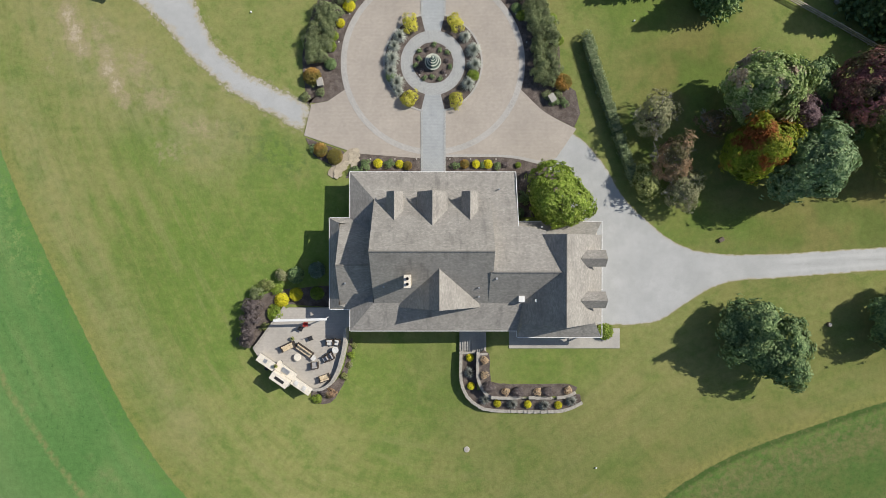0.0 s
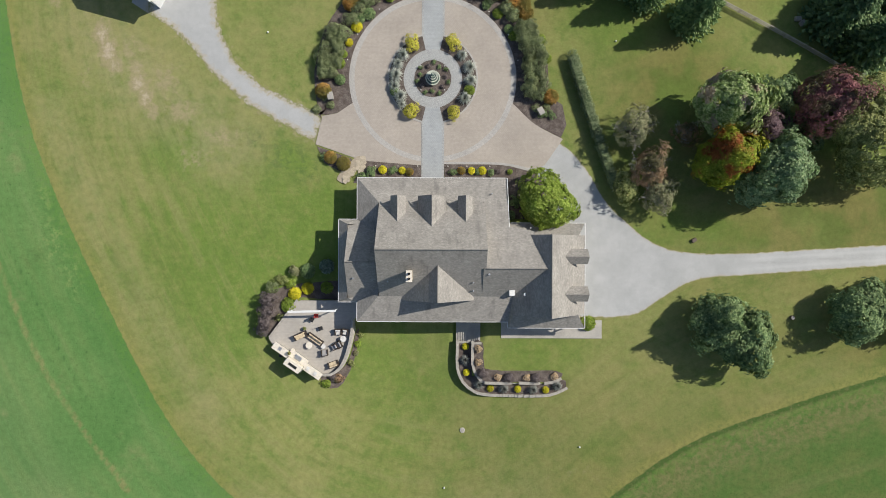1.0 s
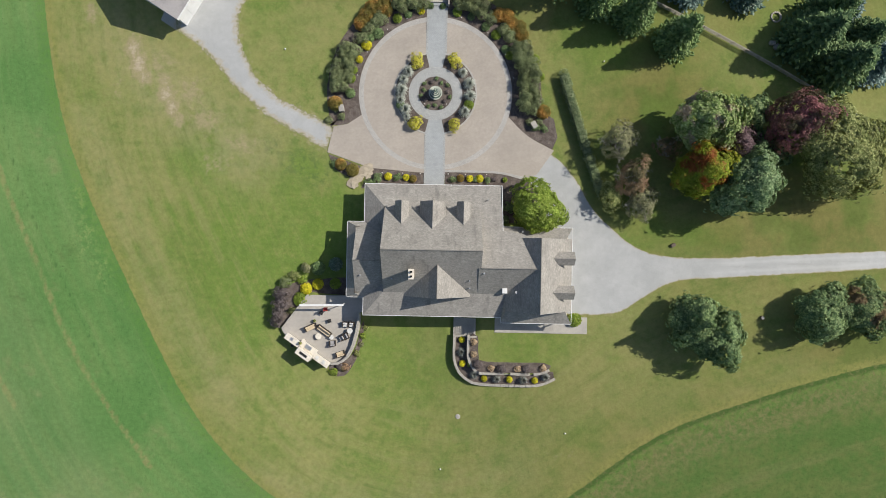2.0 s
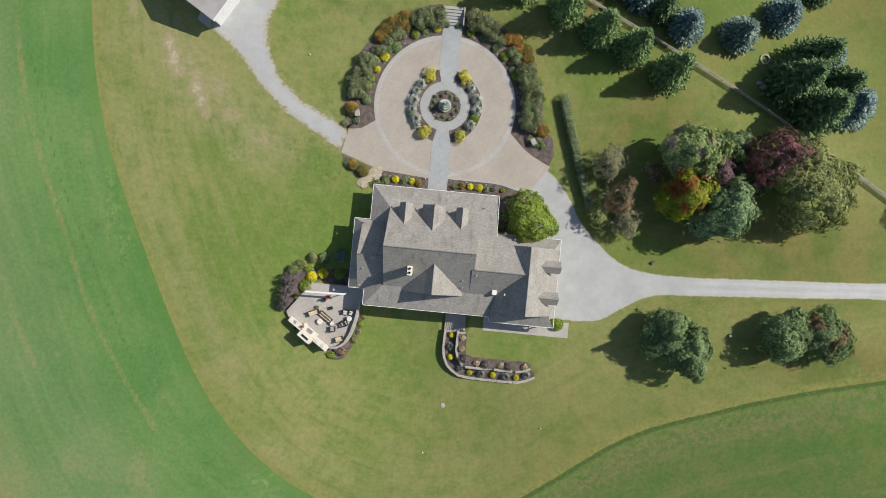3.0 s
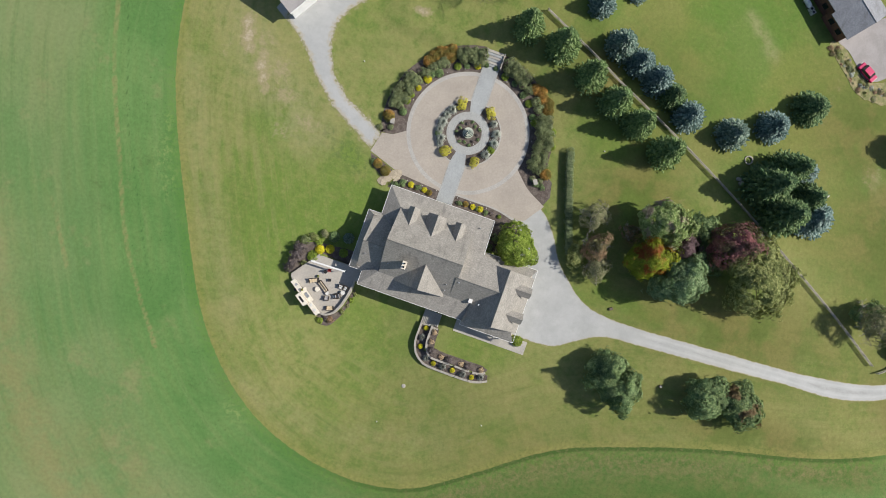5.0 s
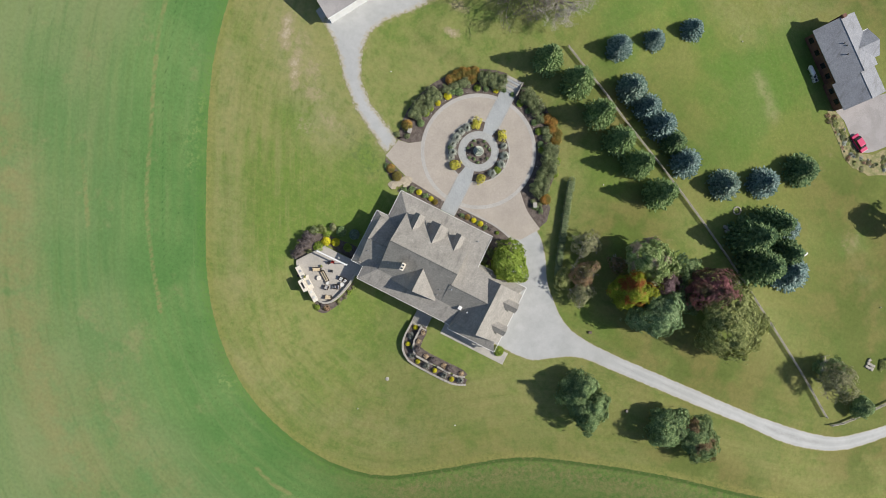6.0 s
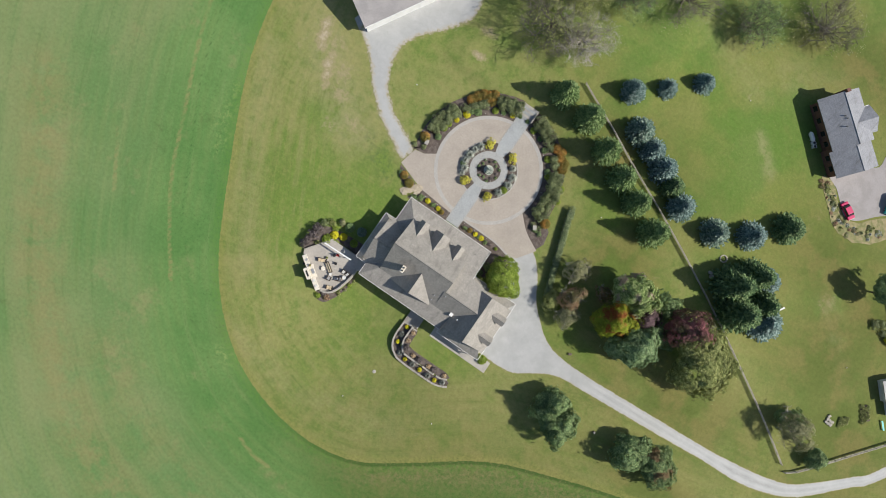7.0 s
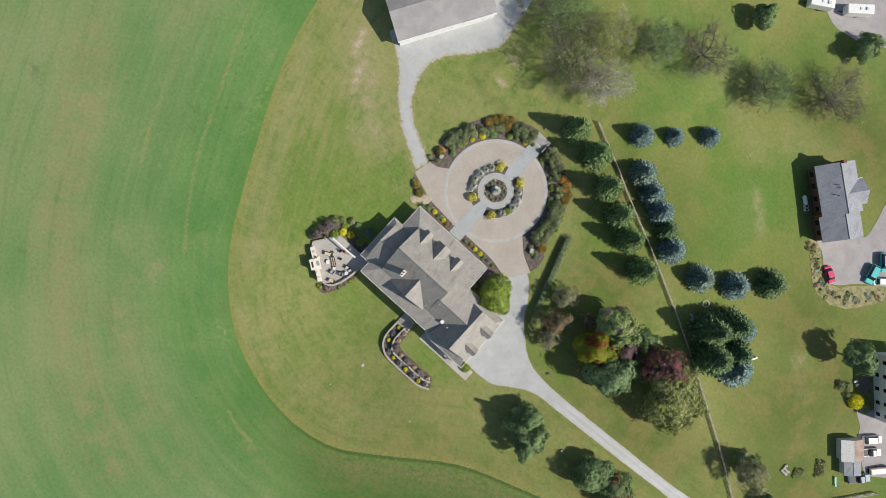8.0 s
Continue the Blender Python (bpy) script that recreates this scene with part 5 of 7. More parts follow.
round_table(-19.3, -14.9, 0.5, 0.5, COUNTER, "round pale-topped table beside the sofas")
round_table(-17.2, -15.0, 0.38, 0.5, OFFWHITE, "small round pale side table")
round_table(-19.9, -12.9, 0.25, 0.5, DARK, "small dark side table")
round_table(-21.6, -15.6, 0.32, 0.75, COUNTER, "round bar stool with a tan seat")
round_table(-14.2, -13.9, 0.45, 0.7, OFFWHITE, "round white dining table")


def folding_chair(x, y, turn, cloth, label):
    c = thing("folding_chair", x, y, label, "chair", "patio folding chairs", turn, 0.06)
    part("seat", one_box(-0.28, 0.28, -0.28, 0.28, 0.42, 0.46, 0.015), cloth, c)
    part("backrest", one_box(-0.28, 0.28, 0.26, 0.31, 0.46, 0.95, 0.015), cloth, c)
    for sx in (-0.27, 0.27):
        for a, b in ((-0.3, 0.3), (0.3, -0.3)):
            part("leg", tube(bmesh.new(), (sx, a, 0), (sx, b, 0.44), 0.016, 0.016, 6), DARK, c)
    return c


for x, y, m, lab in ((-22.0, -15.9, REDCLOTH, "dark red glazed pot with a small plant"), (-20.0, -12.4, DARK, "dark pot with a leafy plant")):
    pot = thing("plant_pot", x, y, lab, "pot", z=1.04 if x < -21 else 0.06)
    part("pot", lathe([(0.14, 0), (0.2, 0.28), (0.17, 0.28)], 14), m, pot)
    shared("plant", leaf_mesh("plant", 5, 60, [(0, 0, 0.4, 0.22, 0.22, 0.18)], 0.1, L_OLIVE), pot)
grill = thing("barbecue", -23.6, -16.5, "black kettle barbecue on thin legs beside the kitchen", "barbecue", z=G(-23.6, -16.5))
part("kettle", lathe([(0.05, 0.6), (0.24, 0.68), (0.3, 0.85), (0.24, 1.02), (0.05, 1.1)], 16), DARK, grill)
for k in range(3):
    part("leg", tube(bmesh.new(), (0.3 * math.cos(2.1 * k), 0.3 * math.sin(2.1 * k), 0), (0.12 * math.cos(2.1 * k), 0.12 * math.sin(2.1 * k), 0.68), 0.02, 0.02, 6), DARK, grill)

folding_chair(-18.2, -10.5, 90, REDCLOTH, "red cloth folding chair standing on the patio")
folding_chair(-18.9, -11.1, 60, DARK, "black folding chair standing on the patio")
folding_chair(-17.6, -12.4, 20, DARK, "black folding chair standing on the patio")


def awning():
    a = thing("awning", -18.5, -9.6, "white retracted awning beam on slim posts", "awning", z=0.06, turn=1.5)
    part("beam", one_box(-3.5, 3.5, -0.2, 0.12, 2.35, 2.5, 0.04), WHITE, a)
    for x in (-3.3, 3.3):
        part("post", one_box(x - 0.06, x + 0.06, -0.06, 0.06, 0, 2.36), WHITE, a)


awning()

# ---- plants: shapes ----
def lobes_round(seed, r, h, base, n):
    """Overlapping lobes that fill a broad uneven crown."""
    rng = random.Random(seed)
    out = [(0, 0, base + (h - base) * 0.46, r * 0.58, r * 0.58, (h - base) * 0.44)]
    for i in range(n):
        a = 6.283 * (i + rng.random() * 0.8) / n
        wide = 1 + 0.16 * math.sin(2 * a + seed) + 0.10 * math.sin(3 * a + 2 * seed)
        d, s = r * wide * rng.uniform(0.55, 0.85), r * rng.uniform(0.16, 0.34)
        out.append((d * math.cos(a), d * math.sin(a), base + (h - base) * rng.uniform(0.12, 0.38), s, s, s))
    for i in range(2 * n):
        a = 6.283 * (i + rng.random() * 0.7) / n * 0.95
        d = r * rng.uniform(0.15, 0.74)
        s = r * rng.uniform(0.15, 0.27)
        z = base + (h - base) * rng.uniform(0.62, 0.95) * (1 - 0.62 * (d / r) ** 2)
        out.append((d * math.cos(a), d * math.sin(a), z, s, s, s * 0.85))
    return out


def trunk_mesh(seed, h, r0, lobes):
    rng = random.Random(seed)
    bm = bmesh.new()
    p = Vector((0, 0, -0.4))
    top = h * 0.62
    steps = [Vector((rng.uniform(-0.15, 0.15) * i / 4, rng.uniform(-0.15, 0.15) * i / 4, top * i / 4)) for i in range(5)]
    steps[0] = p
    for i in range(4):
        tube(bm, steps[i], steps[i + 1], r0 * (1 - 0.2 * i), r0 * (0.8 - 0.2 * i), 8)
    for lx, ly, lz, *_ in lobes[1:9]:
        a = steps[2] + (steps[3] - steps[2]) * rng.random()
        tube(bm, a, (lx * 0.85, ly * 0.85, lz), r0 * 0.4, r0 * 0.1, 5)
    return bm


def tree(x, y, r, h, material, label, seed, density=1.0, size=0.25, base=0.06, name="tree", twigs=0, category="tree", group="", taper=0.25, leader=0.0, knobs=13, rough=1.0):
    t = thing(name, x, y, label, category, group, turn=seed * 37 % 360)
    h = h * 1.15
    lb = lobes_round(seed, r, h, h * base, 10)
    part("trunk", trunk_mesh(seed, h, max(0.12, r * 0.055), lb), BARK, t)
    shared("crown", spray_mesh("crown", seed, r, h, h * base, material, size, density, taper, knobs, leader, 0.36, rough), t)
    if twigs:
        shared("branchwork", twig_mesh(seed, r, h, twigs), t)
    return t


def twig_mesh(seed, r, h, n, material=None, limb=0.15):
    """A bare branching crown of thin tapering twigs."""
    rng = random.Random(seed)
    verts, faces = [], []

    def stick(p, q, a, b):
        ax = (q - p)
        if ax.length < 1e-4:
            return
        u = ax.orthogonal().normalized()
        w = ax.normalized().cross(u)
        k = len(verts)
        for c, rad in ((p, a), (q, b)):
            for i in range(3):
                verts.append(tuple(c + (u * math.cos(2.094 * i) + w * math.sin(2.094 * i)) * rad))
        for i in range(3):
            faces.append((k + i, k + (i + 1) % 3, k + 3 + (i + 1) % 3, k + 3 + i))

    def grow(p, way, length, rad, depth):
        q = p
        for i in range(3):
            nxt = q + (way + Vector((rng.gauss(0, 0.16), rng.gauss(0, 0.16), rng.gauss(0.03, 0.12)))) * length / 3
            stick(q, nxt, rad * (1 - 0.22 * i), rad * (0.78 - 0.22 * i))
            q = nxt
            if depth:
                for s in range(2 if depth > 1 else 4):
                    side = Vector((rng.gauss(0, 1), rng.gauss(0, 1), rng.gauss(0.15, 0.6))).normalized()
                    grow(q, (way * 0.55 + side * 0.75).normalized(), length * rng.uniform(0.42, 0.66), rad * 0.42, depth - 1)

    for i in range(n):
        a = 6.283 * (i + rng.random() * 0.6) / n
        grow(Vector((0, 0, h * 0.25)), Vector((math.cos(a), math.sin(a), rng.uniform(0.35, 0.9))).normalized(), r * 0.62, limb, 3)
    me = bpy.data.meshes.new("branchwork")
    me.from_pydata(verts, [], faces)
    me.materials.append(material or TWIG)
    return me


def conifer_mesh(seed, r, h, material, tiers=26, per=21, droop=0.20, size=0.74):
    """Whorls of needle sprays on a cone; each spray is a narrow bent leaf shape."""
    rng = random.Random(seed)
    verts, faces = [], []
    for k in range(tiers):
        f = k / tiers
        z = h * (0.06 + 0.92 * f)
        rr = r * (1 - f ** 1.7) ** 0.85 * rng.uniform(0.9, 1.08) + 0.05
        n = max(5, int(per * (0.35 + 0.65 * (1 - f)) * 1.4))
        for i in range(n):
            a = 6.283 * (i + rng.random()) / n
            l = rr * rng.uniform(0.70, 1.16)
            way, side = Vector((math.cos(a), math.sin(a), 0)), Vector((-math.sin(a), math.cos(a), 0))
            for j in range(5):
                s0 = 0.22 + 0.78 * (j + 1) / 5
                c = way * l * s0 + Vector((0, 0, z - droop * l * s0 + rng.uniform(-0.22, 0.22)))
                w = (0.22 + 0.10 * rng.random()) * size * (1.15 - 0.5 * s0) + 0.08
                ln = (0.34 + 0.16 * rng.random()) * size
                d = (way + side * rng.uniform(-0.9, 0.9)).normalized()
                e = Vector((-d.y, d.x, 0))
                q = len(verts)
                verts += [tuple(c - d * ln * 0.6), tuple(c + e * w - Vector((0, 0, 0.10))), tuple(c + d * ln + Vector((0, 0, rng.uniform(-0.05, 0.18)))), tuple(c - e * w - Vector((0, 0, 0.10)))]
                faces.append((q, q + 1, q + 2, q + 3))
    me = bpy.data.meshes.new("crown")
    me.from_pydata(verts, [], faces)
    me.materials.append(material)
    return me


CONIFERS = {}


def conifer(x, y, r, h, material, label, seed, group=""):
    t = thing("conifer", x, y, label, "tree", group, turn=seed * 53 % 360)
    key = (material.name, seed % 3)
    if key not in CONIFERS:
        CONIFERS[key] = conifer_mesh(seed, 1.0 * 2.6, 7.0, material), None
    crown = shared("crown", CONIFERS[key][0], t)
    crown.scale = (r / 2.6, r / 2.6, h / 7.0)
    part("trunk", tube(bmesh.new(), (0, 0, -0.3), (0, 0, h * 0.9), 0.16, 0.02, 8), BARK, t)
    return t


SHRUBS = {}


def shrub(x, y, r, h, material, label, kind="mound", z=None, name="shrub", seed=0, group=""):
    """A low plant: a dense mound, an open shrub or a tuft of blades."""
    t = thing(name, x, y, label, "plant" if kind == "tuft" else "shrub", group, turn=(x * 91 + y * 57) % 360, z=z)
    key = (material.name, kind, seed % 3)
    if key not in SHRUBS:
        s = seed % 3 + len(material.name)
        if kind == "mound":
            me = leaf_mesh("foliage", s, 900, [(0, 0, 0.35, 0.9, 0.9, 0.62)], 0.12, material, 0.4)
        elif kind == "open":
            me = spray_mesh("foliage", s, 1.0, 1.0, 0.05, material, 0.075, 0.95, 0.1, 9, 0.0, 0.16)
        else:
            rng = random.Random(s)
            verts, faces = [], []
            for i in range(330):
                a, l, e = 6.283 * rng.random(), rng.uniform(0.4, 1.12), rng.uniform(0.25, 0.9)
                d, w = Vector((math.cos(a), math.sin(a), 0)), Vector((-math.sin(a), math.cos(a), 0)) * 0.026
                p0, p1, p2 = d * 0.05, d * l * 0.5 + Vector((0, 0, e)), d * l + Vector((0, 0, e * 0.55))
                q = len(verts)
                verts += [tuple(p0 - w), tuple(p0 + w), tuple(p1 - w), tuple(p1 + w), tuple(p2)]
                faces += [(q, q + 1, q + 3, q + 2), (q + 2, q + 3, q + 4)]
            me = bpy.data.meshes.new("foliage")
            me.from_pydata(verts, [], faces)
            me.materials.append(material)
        SHRUBS[key] = me
    f = shared("foliage", SHRUBS[key], t)
    f.scale = (r, r, h)
    if kind == "open":
        part("stem", tube(bmesh.new(), (0, 0, -0.05), (0, 0, h * 0.5), 0.04, 0.02, 6), BARK, t)
    return t

# ---- trees ----
tree(15.2, 6.1, 4.5, 6.3, L_LIME, "rounded lime green tree growing against the house", 4, 1.3, 0.24, knobs=20, rough=0.7)
tree(49.6, 22.4, 3.6, 5.4, L_GREEN, "thin dark green tree between taller crowns", 26, 0.55)
tree(40.2, 20.0, 5.4, 12.0, L_MAPLE, "tall green tree with pinkish turning leaf tips", 5, 1.1, 0.27, taper=0.35)
tree(46.4, 17.2, 3.3, 7.2, L_PURPLE, "small purple-leaved tree in the grove", 6, 0.9, 0.2)
tree(40.6, 12.2, 4.8, 9.6, L_ORANGE, "green and yellow tree turning orange-red on top", 7, 1.1, 0.24)
tree(47.5, 10.7, 5.6, 10.6, L_SILVER, "broad silvery green tree at the grove edge", 8, 1.1, 0.27, taper=0.4)
tree(27.8, 17.0, 3.3, 6.0, L_GREYGREEN, "thin grey-green tree with sparse foliage", 9, 0.5, 0.17, twigs=4)
tree(30.3, 11.4, 3.4, 5.8, L_RUSSET, "small russet brown autumn tree", 10, 0.6, 0.18, twigs=3)
tree(32.0, 7.4, 3.0, 5.0, L_GREYGREEN, "low grey-green tree beside the gravel drive", 11, 0.5, 0.18, twigs=3)
tree(27.2, 8.4, 2.4, 3.6, L_OLIVE, "low olive green bush beside the gravel drive", 12, 0.6, 0.2)
tree(55.6, 20.2, 5.5, 10.8, L_RED, "dark red autumn tree", 13, 0.75, 0.22, twigs=4)
tree(61.6, 16.4, 8.0, 10.5, L_OLIVE, "very broad olive green tree near the fence", 14, 1.05, 0.25, knobs=22)
tree(52.0, 16.2, 4.4, 5.0, L_GREEN, "shaded dark green tree inside the grove", 15, 0.8)
tree(36.2, 16.6, 2.2, 3.4, L_RUSSET, "small russet tree in the shade of the grove", 16, 0.5, 0.18, twigs=3)
tree(40.3, -10.8, 4.7, 6.2, L_GREEN, "dense dark green tree with a tall leading shoot on the lawn", 17, 1.1, 0.25, group="lawn trees", leader=3.6)
tree(43.8, -13.5, 4.8, 7.6, L_GREEN, "dense dark green tree on the lawn", 18, 1.1, 0.25, group="lawn trees")
tree(41.4, -12.7, 3.9, 6.2, L_GREEN, "dense dark green tree on the lawn", 19, 1.0, 0.25, group="lawn trees")
tree(61.0, -9.4, 5.3, 6.2, L_GREEN, "dense dark green tree by the drive", 20, 1.0, 0.25, group="lawn trees")
tree(67.3, -9.0, 5.2, 6.6, L_TINGED, "dark green tree with a tinge of rust", 21, 1.0, 0.25, group="lawn trees")
tree(89.8, 15.8, 4.4, 8.6, L_GREYGREEN, "half-bare grey-green tree at the fence corner", 22, 0.5, 0.18, base=0.32, twigs=5)
tree(100.6, 13.6, 2.8, 4.2, L_GREEN, "round dark green tree at the fence corner", 23, 1.0)
tree(92.4, 54.9, 4.4, 9.0, L_GREEN, "dark green tree beside the white house", 24, 1.0, 0.25, base=0.28)
tree(90.0, 17.5, 3.4, 5.0, L_GREEN, "dark green tree in the shade of the fence corner", 25, 0.8)
for i, (x, y, r, h, lf, tw, m, lab) in enumerate((
        (-0.3, 60.0, 7.5, 8.5, 0, 12, L_OLIVE, "bare grey branching tree with fine twigs"),
        (-8.0, 59.5, 10.5, 10.0, 650, 10, L_OLIVE, "wide thinning green tree with dark branches"),
        (-6.5, 68.0, 7.5, 9.0, 1400, 5, L_OLIVE, "yellowing tree with thinning leaves"),
        (13.6, 82.6, 8.5, 7.5, 300, 9, L_GREYGREEN, "nearly bare grey tree with spreading twigs"),
        (3.5, 75.5, 6.0, 8.0, 900, 7, L_GREEN, "dark thin-leaved tree on the far lawn"),
        (30.5, 88.5, 6.5, 7.5, 800, 10, L_GREEN, "half-bare dark tree on the far lawn"),
        (45.8, 99.5, 8.5, 7.5, 400, 9, L_GREYGREEN, "nearly bare grey tree with spreading twigs"),
        (-18.0, 66.0, 7.0, 9.0, 1100, 5, L_GREEN, "green tree behind the barn apron"))):
    t = thing("tree", x, y, lab, "tree", "half-bare trees", turn=i * 70)
    shared("branchwork", twig_mesh(40 + i, r, h, tw, TWIG if i in (0, 2) else LIMB, 0.2), t)
    part("trunk", tube(bmesh.new(), (0, 0, -0.4), (0, 0, h * 0.28), 0.38, 0.24, 9), BARK, t)
    if lf:
        shared("crown", leaf_mesh("crown", 60 + i, int(lf * 5.5), lobes_round(60 + i, r, h, h * 0.3, 18), 0.15, m), t)
tree(18.6, 100.6, 3.4, 6.0, L_GREEN, "dark green tree on the far lawn", 31)
tree(43.3, 115.0, 4.0, 6.0, L_GREEN, "dark green tree near the parked trailer", 32)

for i, (x, y) in enumerate(((3.4, 48.2), (11.0, 46.8), (18.2, 42.9), (24.7, 40.1), (30.5, 37.5), (37.5, 34.1))):
    conifer(x, y, 2.9 + 0.2 * (i % 2), 10.4 + 0.5 * (i % 3), L_FIR, "upright mid-green fir in a row along the fence", 70 + i, "row of green firs")
for i, (x, y, r, h, m) in enumerate(((15.8, 58.0, 2.5, 6.5, L_BLUE), (22.0, 63.7, 2.1, 5.0, L_BLUE), (28.6, 70.2, 2.2, 5.2, L_BLUE), (22.2, 51.5, 3.1, 7.4, L_TEAL), (27.2, 49.7, 2.7, 6.5, L_BLUE), (31.6, 47.7, 3.0, 6.8, L_BLUE),
                                     (35.6, 45.7, 2.5, 6.0, L_CONIFER), (39.9, 43.0, 3.0, 6.6, L_BLUE), (50.0, 42.8, 3.1, 6.6, L_TEAL), (58.0, 47.6, 3.1, 6.4, L_BLUE), (64.8, 54.3, 3.4, 6.8, L_CONIFER),
                                     (59.6, 35.0, 4.2, 8.5, L_CONIFER), (63.0, 39.7, 3.6, 7.8, L_CONIFER), (67.0, 40.9, 2.9, 6.0, L_BLUE), (64.5, 30.4, 4.2, 8.0, L_CONIFER), (71.5, 32.5, 4.0, 7.4, L_BLUE), (68.5, 35.5, 3.4, 6.5, L_CONIFER))):
    lab = {"needles_blue": "silvery blue spruce with dense whorled needles", "needles_blue_green": "blue-green spruce with dense whorled needles"}.get(m.name, "dark green spruce with dense whorled needles")
    conifer(x, y, r * 1.03, h * (1.5 if i in (11, 12, 14, 16) else 1.05), m, lab, i, "spruces beyond the fence")

# ---- hedges and shrubs ----
def hedge(line, width, h, material, label):
    x0, y0 = line[0]
    t = thing("hedge", x0, y0, label, "hedge", z=0.0)
    pts = curve_points(line, 0.55)
    lb = [(x - x0 + 0.12 * math.sin(i * 2.3), y - y0 + 0.1 * math.cos(i * 1.7), G(x, y) + h * 0.5, width * 0.55, width * 0.55, h * (0.5 + 0.08 * math.sin(i * 1.9))) for i, (x, y) in enumerate(pts)]
    shared("foliage", leaf_mesh("foliage", len(pts), 150 * len(pts), lb, 0.13, material), t)
    bm = bmesh.new()
    for x, y in pts[::3]:
        tube(bm, (x - x0, y - y0, G(x, y) - 0.1), (x - x0, y - y0, G(x, y) + h * 0.7), 0.04, 0.02, 5)
    part("stem", bm, BARK, t)
    bm = bmesh.new()
    for (ax, ay), (bx, by) in zip(pts, pts[1:]):
        l = math.hypot(bx - ax, by - ay)
        box(bm, 0, l, -width * 0.36, width * 0.36, 0.1, h * 0.85, 0, pose(ax - x0, ay - y0, G(ax, ay), 0, 0, math.degrees(math.atan2(by - ay, bx - ax))))
    part("inner_growth", bm, L_HEDGE, t)


hedge([(19.5, 28.0), (21.0, 23.1), (22.4, 18.9), (23.9, 14.4), (25.0, 11.4), (25.9, 8.9)], 1.45, 1.6, L_HEDGE, "long clipped dark green hedge along the drive")
srng = random.Random(11)


def ring(a, r):
    return CX + r * math.cos(radians(a)), CY + r * math.sin(radians(a))


# tall sage shrubs, rust blooms and small mounds round the court
for k, (a0, a1, n) in enumerate(((152, 178, 7), (98, 116, 5), (60, 80, 5), (2, 32, 8), (-10, 1, 3))):
    for i in range(n):
        a = a0 + (a1 - a0) * (i + 0.5) / n
        for rr in (14.6, 16.1):
            x, y = ring(a + srng.uniform(-1.5, 1.5), rr + srng.uniform(-0.35, 0.35))
            shrub(x, y, srng.uniform(1.05, 1.35), srng.uniform(1.7, 2.3), L_SAGE, "tall grey-green feathery shrub in the court border", "open", seed=i, group="sage shrubs")
for a, r in ((120, 17.0), (124, 16.8), (128, 17.2), (133, 16.9), (138, 16.5), (122, 15.6), (48, 17.0), (43, 16.6), (39, 17.2), (35, 16.8), (52, 16.2), (187, 16.3), (-9, 17.7)):
    x, y = ring(a, r)
    shrub(x, y, 1.15, 1.4, L_RUST, "rounded shrub covered in rust orange blooms", "mound", seed=int(a), group="rust shrubs")
for a in (127, 131, 137, 145, 44, 38, 55):
    x, y = ring(a, 14.9)
    shrub(x, y, 1.2, 1.5, L_SAGE, "grey-green shrub in the court border", "open", seed=a, group="sage shrubs")
for a, r, s, m in ((146, 13.6, 0.85, L_YELLOW), (157, 13.5, 0.6, L_YELLOW), (165, 13.7, 0.6, L_LIME), (101, 13.6, 0.65, L_YELLOW), (118, 13.6, 0.75, L_LIME), (135, 13.4, 0.9, L_GREEN), (141, 14.0, 0.8, L_GREEN), (110, 13.5, 0.6, L_GREEN), (171, 14.0, 0.8, L_LIME), (181, 13.8, 0.8, L_GREEN),
                   (76, 13.6, 0.75, L_LIME), (66, 13.7, 0.6, L_GREEN), (54, 13.5, 0.7, L_GREEN), (45, 13.6, 0.8, L_LIME), (33, 13.4, 0.7, L_GREEN), (28, 13.5, 0.75, L_LIME), (86, 14.2, 0.5, L_GREEN), (94, 14.2, 0.5, L_GREEN), (20, 17.0, 0.8, L_LIME), (10, 17.2, 0.7, L_LIME)):
    x, y = ring(a, r)
    shrub(x, y, s, s * 1.0, m, "small clipped bright mound at the paver edge" if m != L_GREEN else "small clipped green mound at the paver edge", "mound", seed=int(a), group="court mounds")
for x, y in ((-18.3, 20.2), (-16.2, 20.8), (-17.2, 22.0), (15.2, 19.5), (16.6, 19.4), (15.8, 20.6), (14.2, 20.4)):
    shrub(x, y, 0.7, 0.7, L_SAGE if y > 20 else L_GREEN, "loose green shrub in the bed corner", "open", group="corner shrubs")
